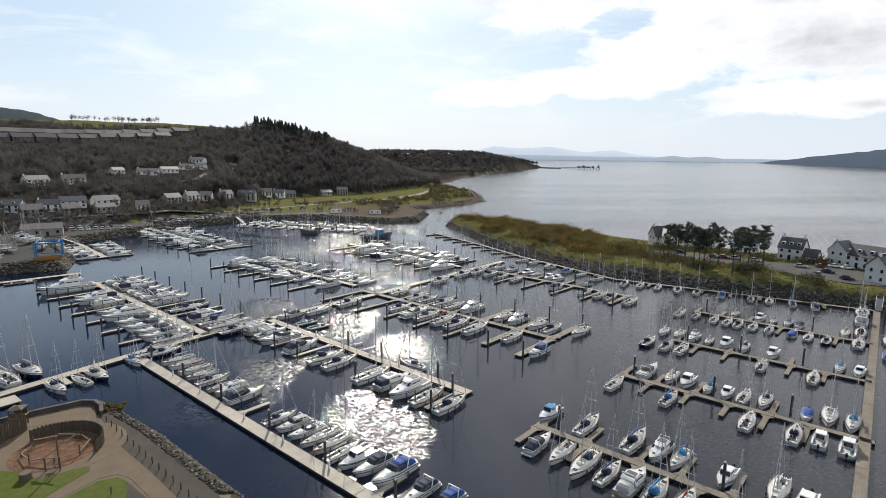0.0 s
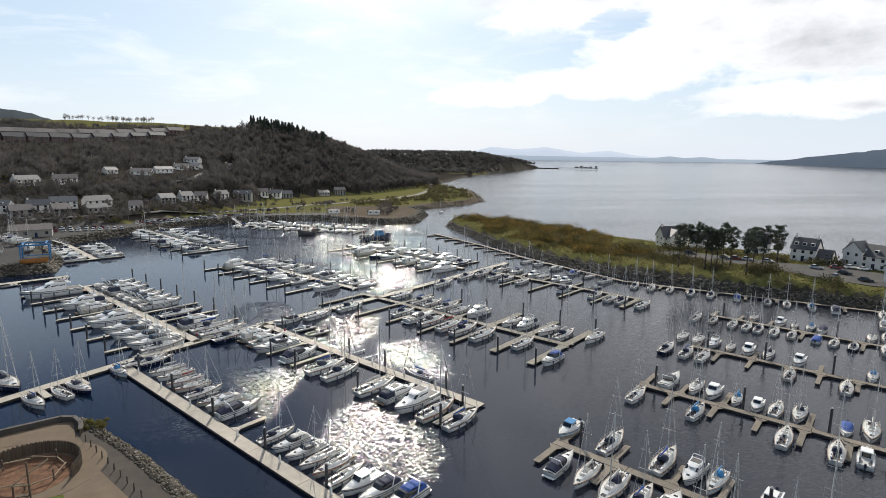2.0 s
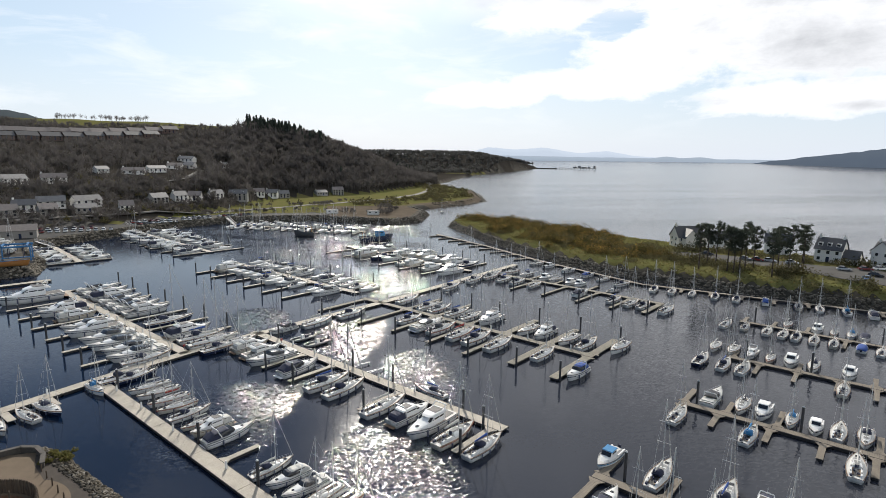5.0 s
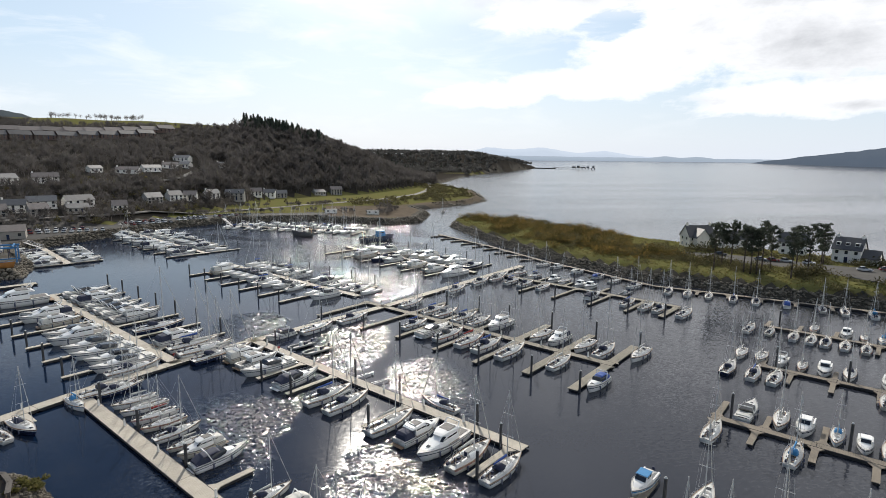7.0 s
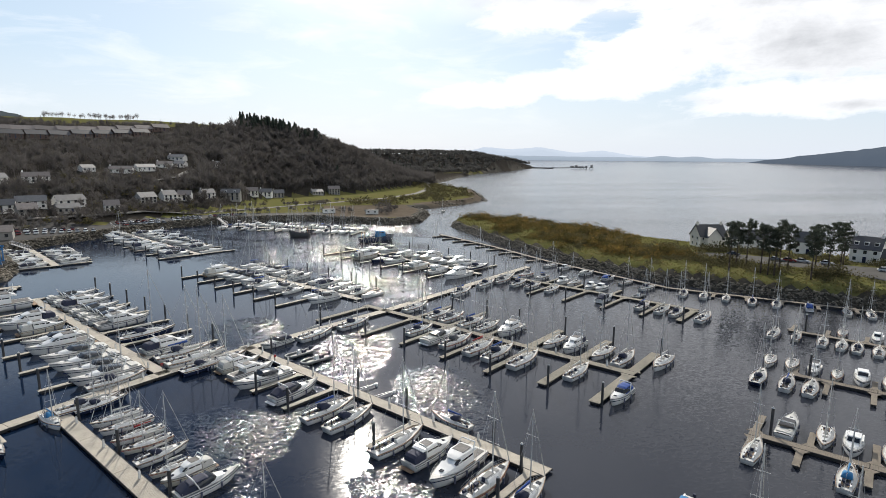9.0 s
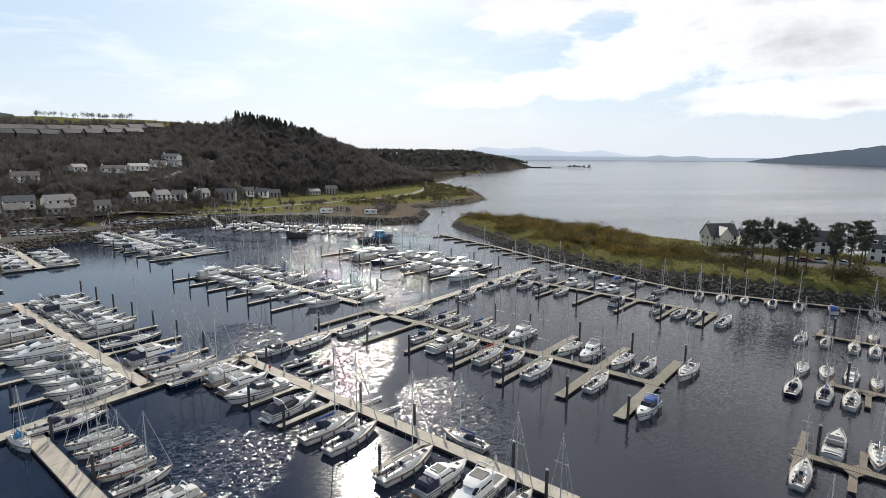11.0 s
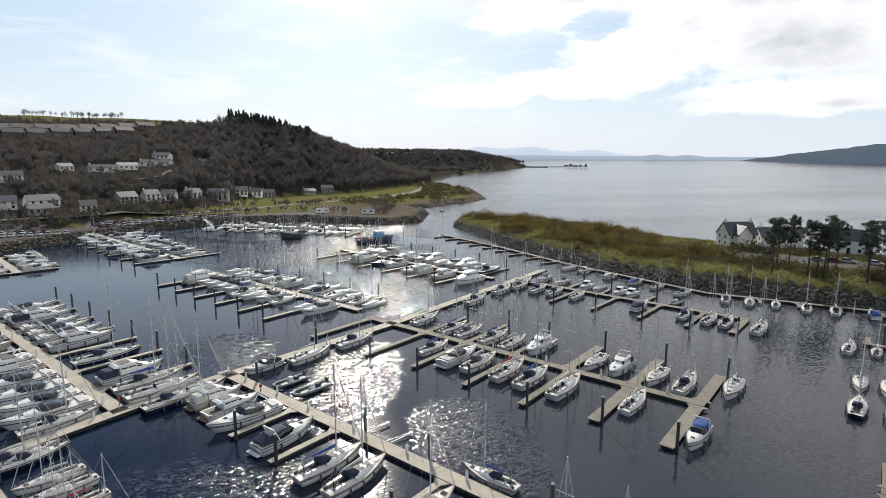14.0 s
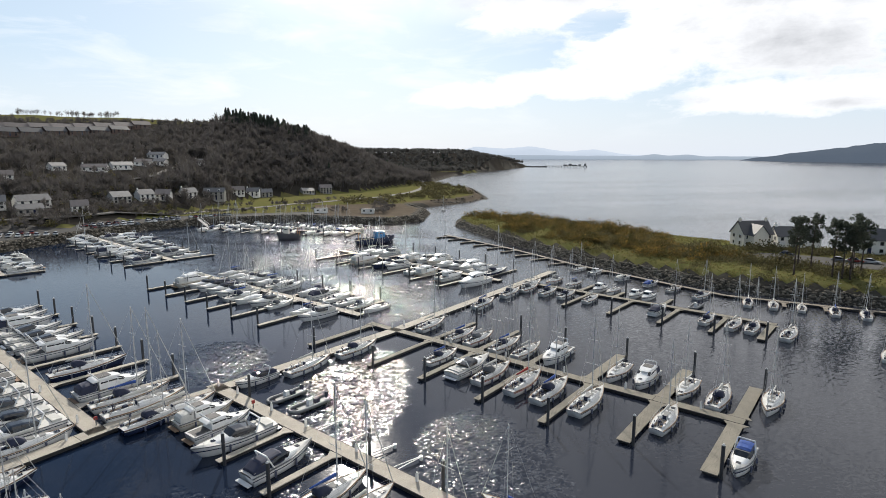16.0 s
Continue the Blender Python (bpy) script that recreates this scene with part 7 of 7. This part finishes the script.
wall = thing("sea_wall", "low dark stone sea wall round the park corner", "wall")
for (ax, ay), (bx, by) in (((-75, 70.5), (-47.8, 79.6)), ((-47.8, 79.6), (-44.1, 81.8)), ((-44.1, 81.8), (-38.2, 84.6)), ((-38.2, 84.6), (-36.2, 84.2)), ((-36.2, 84.2), (-34.6, 82.2)), ((-34.6, 82.2), (-33.7, 79.8))):
    c, L = ((ax + bx) / 2, (ay + by) / 2), math.hypot(bx - ax, by - ay)
    course = part("course", Mesh().box((*c, PZ + 0.20), (L + 0.06, 0.42, 0.8), math.atan2(by - ay, bx - ax)), WALLSTONE, wall)
    part("coping", Mesh().box((*c, PZ + 0.65), (L + 0.1, 0.55, 0.12), math.atan2(by - ay, bx - ax)), WALLSTONE, course)

fence = thing("palisade", "weathered timber palisade curving round the playground", "fence")
stake = [Mesh().tube((0, 0, 0), (0, 0, h), 0.11, 6, 0.09).tube((0, 0, h), (0, 0, h + 0.16), 0.09, 6, 0.02).data("stake", TIMBER) for h in (1.45, 1.55, 1.65)]
for k in range(96):
    a = radians(-12 + k * 1.62)
    r = CR + 0.55 + 0.05 * math.sin(k * 2.1)
    s = part("stake", stake[k % 3], TIMBER, fence)
    s.location = (CX + r * math.cos(a), CY + r * math.sin(a), PZ)
for k in range(30):
    s = part("stake", stake[k % 3], TIMBER, fence)
    s.location, s.scale = (-42.6 - 0.11 * k + 0.04 * math.sin(k), 76.6 - 0.24 * k, PZ), (1.1, 1.1, 1.6 + 0.08 * math.sin(k * 1.7))
tower = thing("play_tower", "dark timber play tower with shingled cap", "play tower", at=(-44.3, 78.2, PZ))
for sx in (-0.8, 0.8):
    for sy in (-0.8, 0.8):
        part("post", Mesh().tube((sx, sy, 0), (sx, sy, 3.0), 0.1, 6), TIMBER, tower)
part("platform", Mesh().box((0, 0, 1.6), (1.9, 1.9, 0.12)), PALETIMBER, tower)
for sy in (-0.85, 0.85):
    part("side_panel", Mesh().box((0, sy, 2.0), (1.7, 0.08, 0.8)), TIMBER, tower)
part("roof", Mesh().add([(-1.0, -1.0, 2.9), (1.0, -1.0, 2.9), (1.0, 1.0, 2.9), (-1.0, 1.0, 2.9), (0, 0, 3.3)], [(0, 1, 4), (1, 2, 4), (2, 3, 4), (3, 0, 4), (3, 2, 1, 0)]), TIMBER, tower)

frame_ = thing("climbing_course", "octagonal timber balance course on posts", "play equipment", at=(CX + 0.2, CY + 0.2, PZ))
ring = [(4.0 * math.cos(2 * math.pi * k / 8 + 0.3), 3.6 * math.sin(2 * math.pi * k / 8 + 0.3)) for k in range(8)]
for k, (x, y) in enumerate(ring):
    part("post", Mesh().tube((x, y, 0), (x, y, 1.5 if k % 2 else 0.7), 0.09, 7), TIMBER, frame_)
    x2, y2 = ring[(k + 1) % 8]
    part("beam", Mesh().tube((x, y, 0.5), (x2, y2, 0.5 + 0.25 * (k % 3)), 0.08, 6), PALETIMBER, frame_)
mast_ = thing("play_mast", "leaning pole and frame of a timber play ship", "play equipment", at=(-33.4, 64.9, PZ))
part("pole", Mesh().tube((0, 0, 0), (0, 0, 4.2), 0.1, 7), TIMBER, mast_)
part("yard", Mesh().tube((-1.6, -0.6, 1.6), (1.6, 1.4, 3.6), 0.09, 7), PALETIMBER, mast_)
for x in (-1.2, 0.5):
    part("upright", Mesh().tube((x, -0.9, 0), (x, -0.9, 1.9), 0.1, 7), TIMBER, mast_)
part("crossbar", Mesh().tube((-1.3, -0.9, 1.8), (0.7, -0.9, 1.8), 0.1, 7), PALETIMBER, mast_)
part("seat", Mesh().box((-0.3, -0.9, 0.55), (1.1, 0.5, 0.1)), TIMBER, mast_)
bench = thing("log_bench", "half-log timber bench on the lawn", "bench", at=(-26.8, 55.2, PZ), turn=0.5)
part("seat", Mesh().box((0, 0, 0.45), (2.2, 0.5, 0.14)), PALETIMBER, bench)
for x in (-0.8, 0.8):
    part("leg", Mesh().box((x, 0, 0.2), (0.3, 0.4, 0.42)), TIMBER, bench)
drum = thing("stone_drum", "dark cut tree stump beside the bark bed", "stump", at=(-36.2, 62.6, PZ))
part("stump", Mesh().tube((0, 0, 0), (0, 0, 0.9), 0.75, 12, 0.65), TIMBER, drum)

bollard = None
for k in range(17):
    t = k / 16
    x, y = -33.4 + t * 20.6, 78.9 - t * 27.4
    if bollard is None:
        bollard = thing("bollard", "short dark timber bollard along the path", "bollard", "bollards along the path")
        part("post", Mesh().tube((0, 0, 0), (0, 0, 0.95), 0.085, 8, 0.08), TIMBER, bollard)
        part("top", Mesh().tube((0, 0, 0.95), (0, 0, 1.0), 0.08, 8, 0.03), TIMBER, bollard)
        b = bollard
    else:
        b = copy_thing(bollard, Matrix())
    b.location = (x, y, PZ)
b = copy_thing(bollard, Matrix())
b.location = (-24.6, 57.2, PZ)

corner = np.stack([wild.uniform(-34.4, -31.2, 34), wild.uniform(80.6, 83.4, 34), np.full(34, PZ)], -1)
v, f = blades(corner, 60, np.full(34, 0.1), np.stack([wild.uniform(0.3, 0.6, 34), wild.uniform(0.3, 0.7, 34)], -1), np.full(34, 0.13))
big_mesh("corner_shrub", v, f, TUFT, label="yellow-green shrub at the corner of the sea wall", category="shrubs")

# riprap along the park shore: the larger stones one by one
bank = thing("rock_bank", "bank of grey-brown riprap stones along the park shore", "rocks")
STONE_DATA = []
for sv, sf in SHAPES:
    me = bpy.data.meshes.new("stone")
    me.from_pydata(sv.tolist(), [], sf.tolist())
    me.materials.append(surface("stone_tone", (0.17, 0.14, 0.095), 0.9, other=(0.06, 0.052, 0.038), scale=1.5, amount=0.8, bump=0.6, vary=0.55) if not STONE_DATA else STONE_DATA[0].materials[0])
    STONE_DATA.append(me)
edge = [Vector(p) for p in reversed(PARK[0:5])]
for k in range(250):
    t = k / 250 * 3.999
    j = int(t)
    d = (edge[j + 1] - edge[j]).normalized()
    p = edge[j].lerp(edge[j + 1], t - j) + Vector((-d.y, d.x)) * wild.uniform(-2.6, 0.2)
    p += d * wild.uniform(-0.4, 0.4)
    r = float(wild.uniform(0.35, 0.72))
    s = part("stone", STONE_DATA[k % 8], None, bank)
    s.location, s.rotation_euler, s.scale = (p.x, p.y, float(ground_height(p.x, p.y)) + 0.1), (wild.uniform(0, 3), wild.uniform(0, 3), wild.uniform(0, 6)), (r, r, r)
stone_field("riprap", PARK, 0, 4, 3200, -0.6, 2.9, (0.16, 0.46), STONE, "small grey-brown riprap stones on the shore")
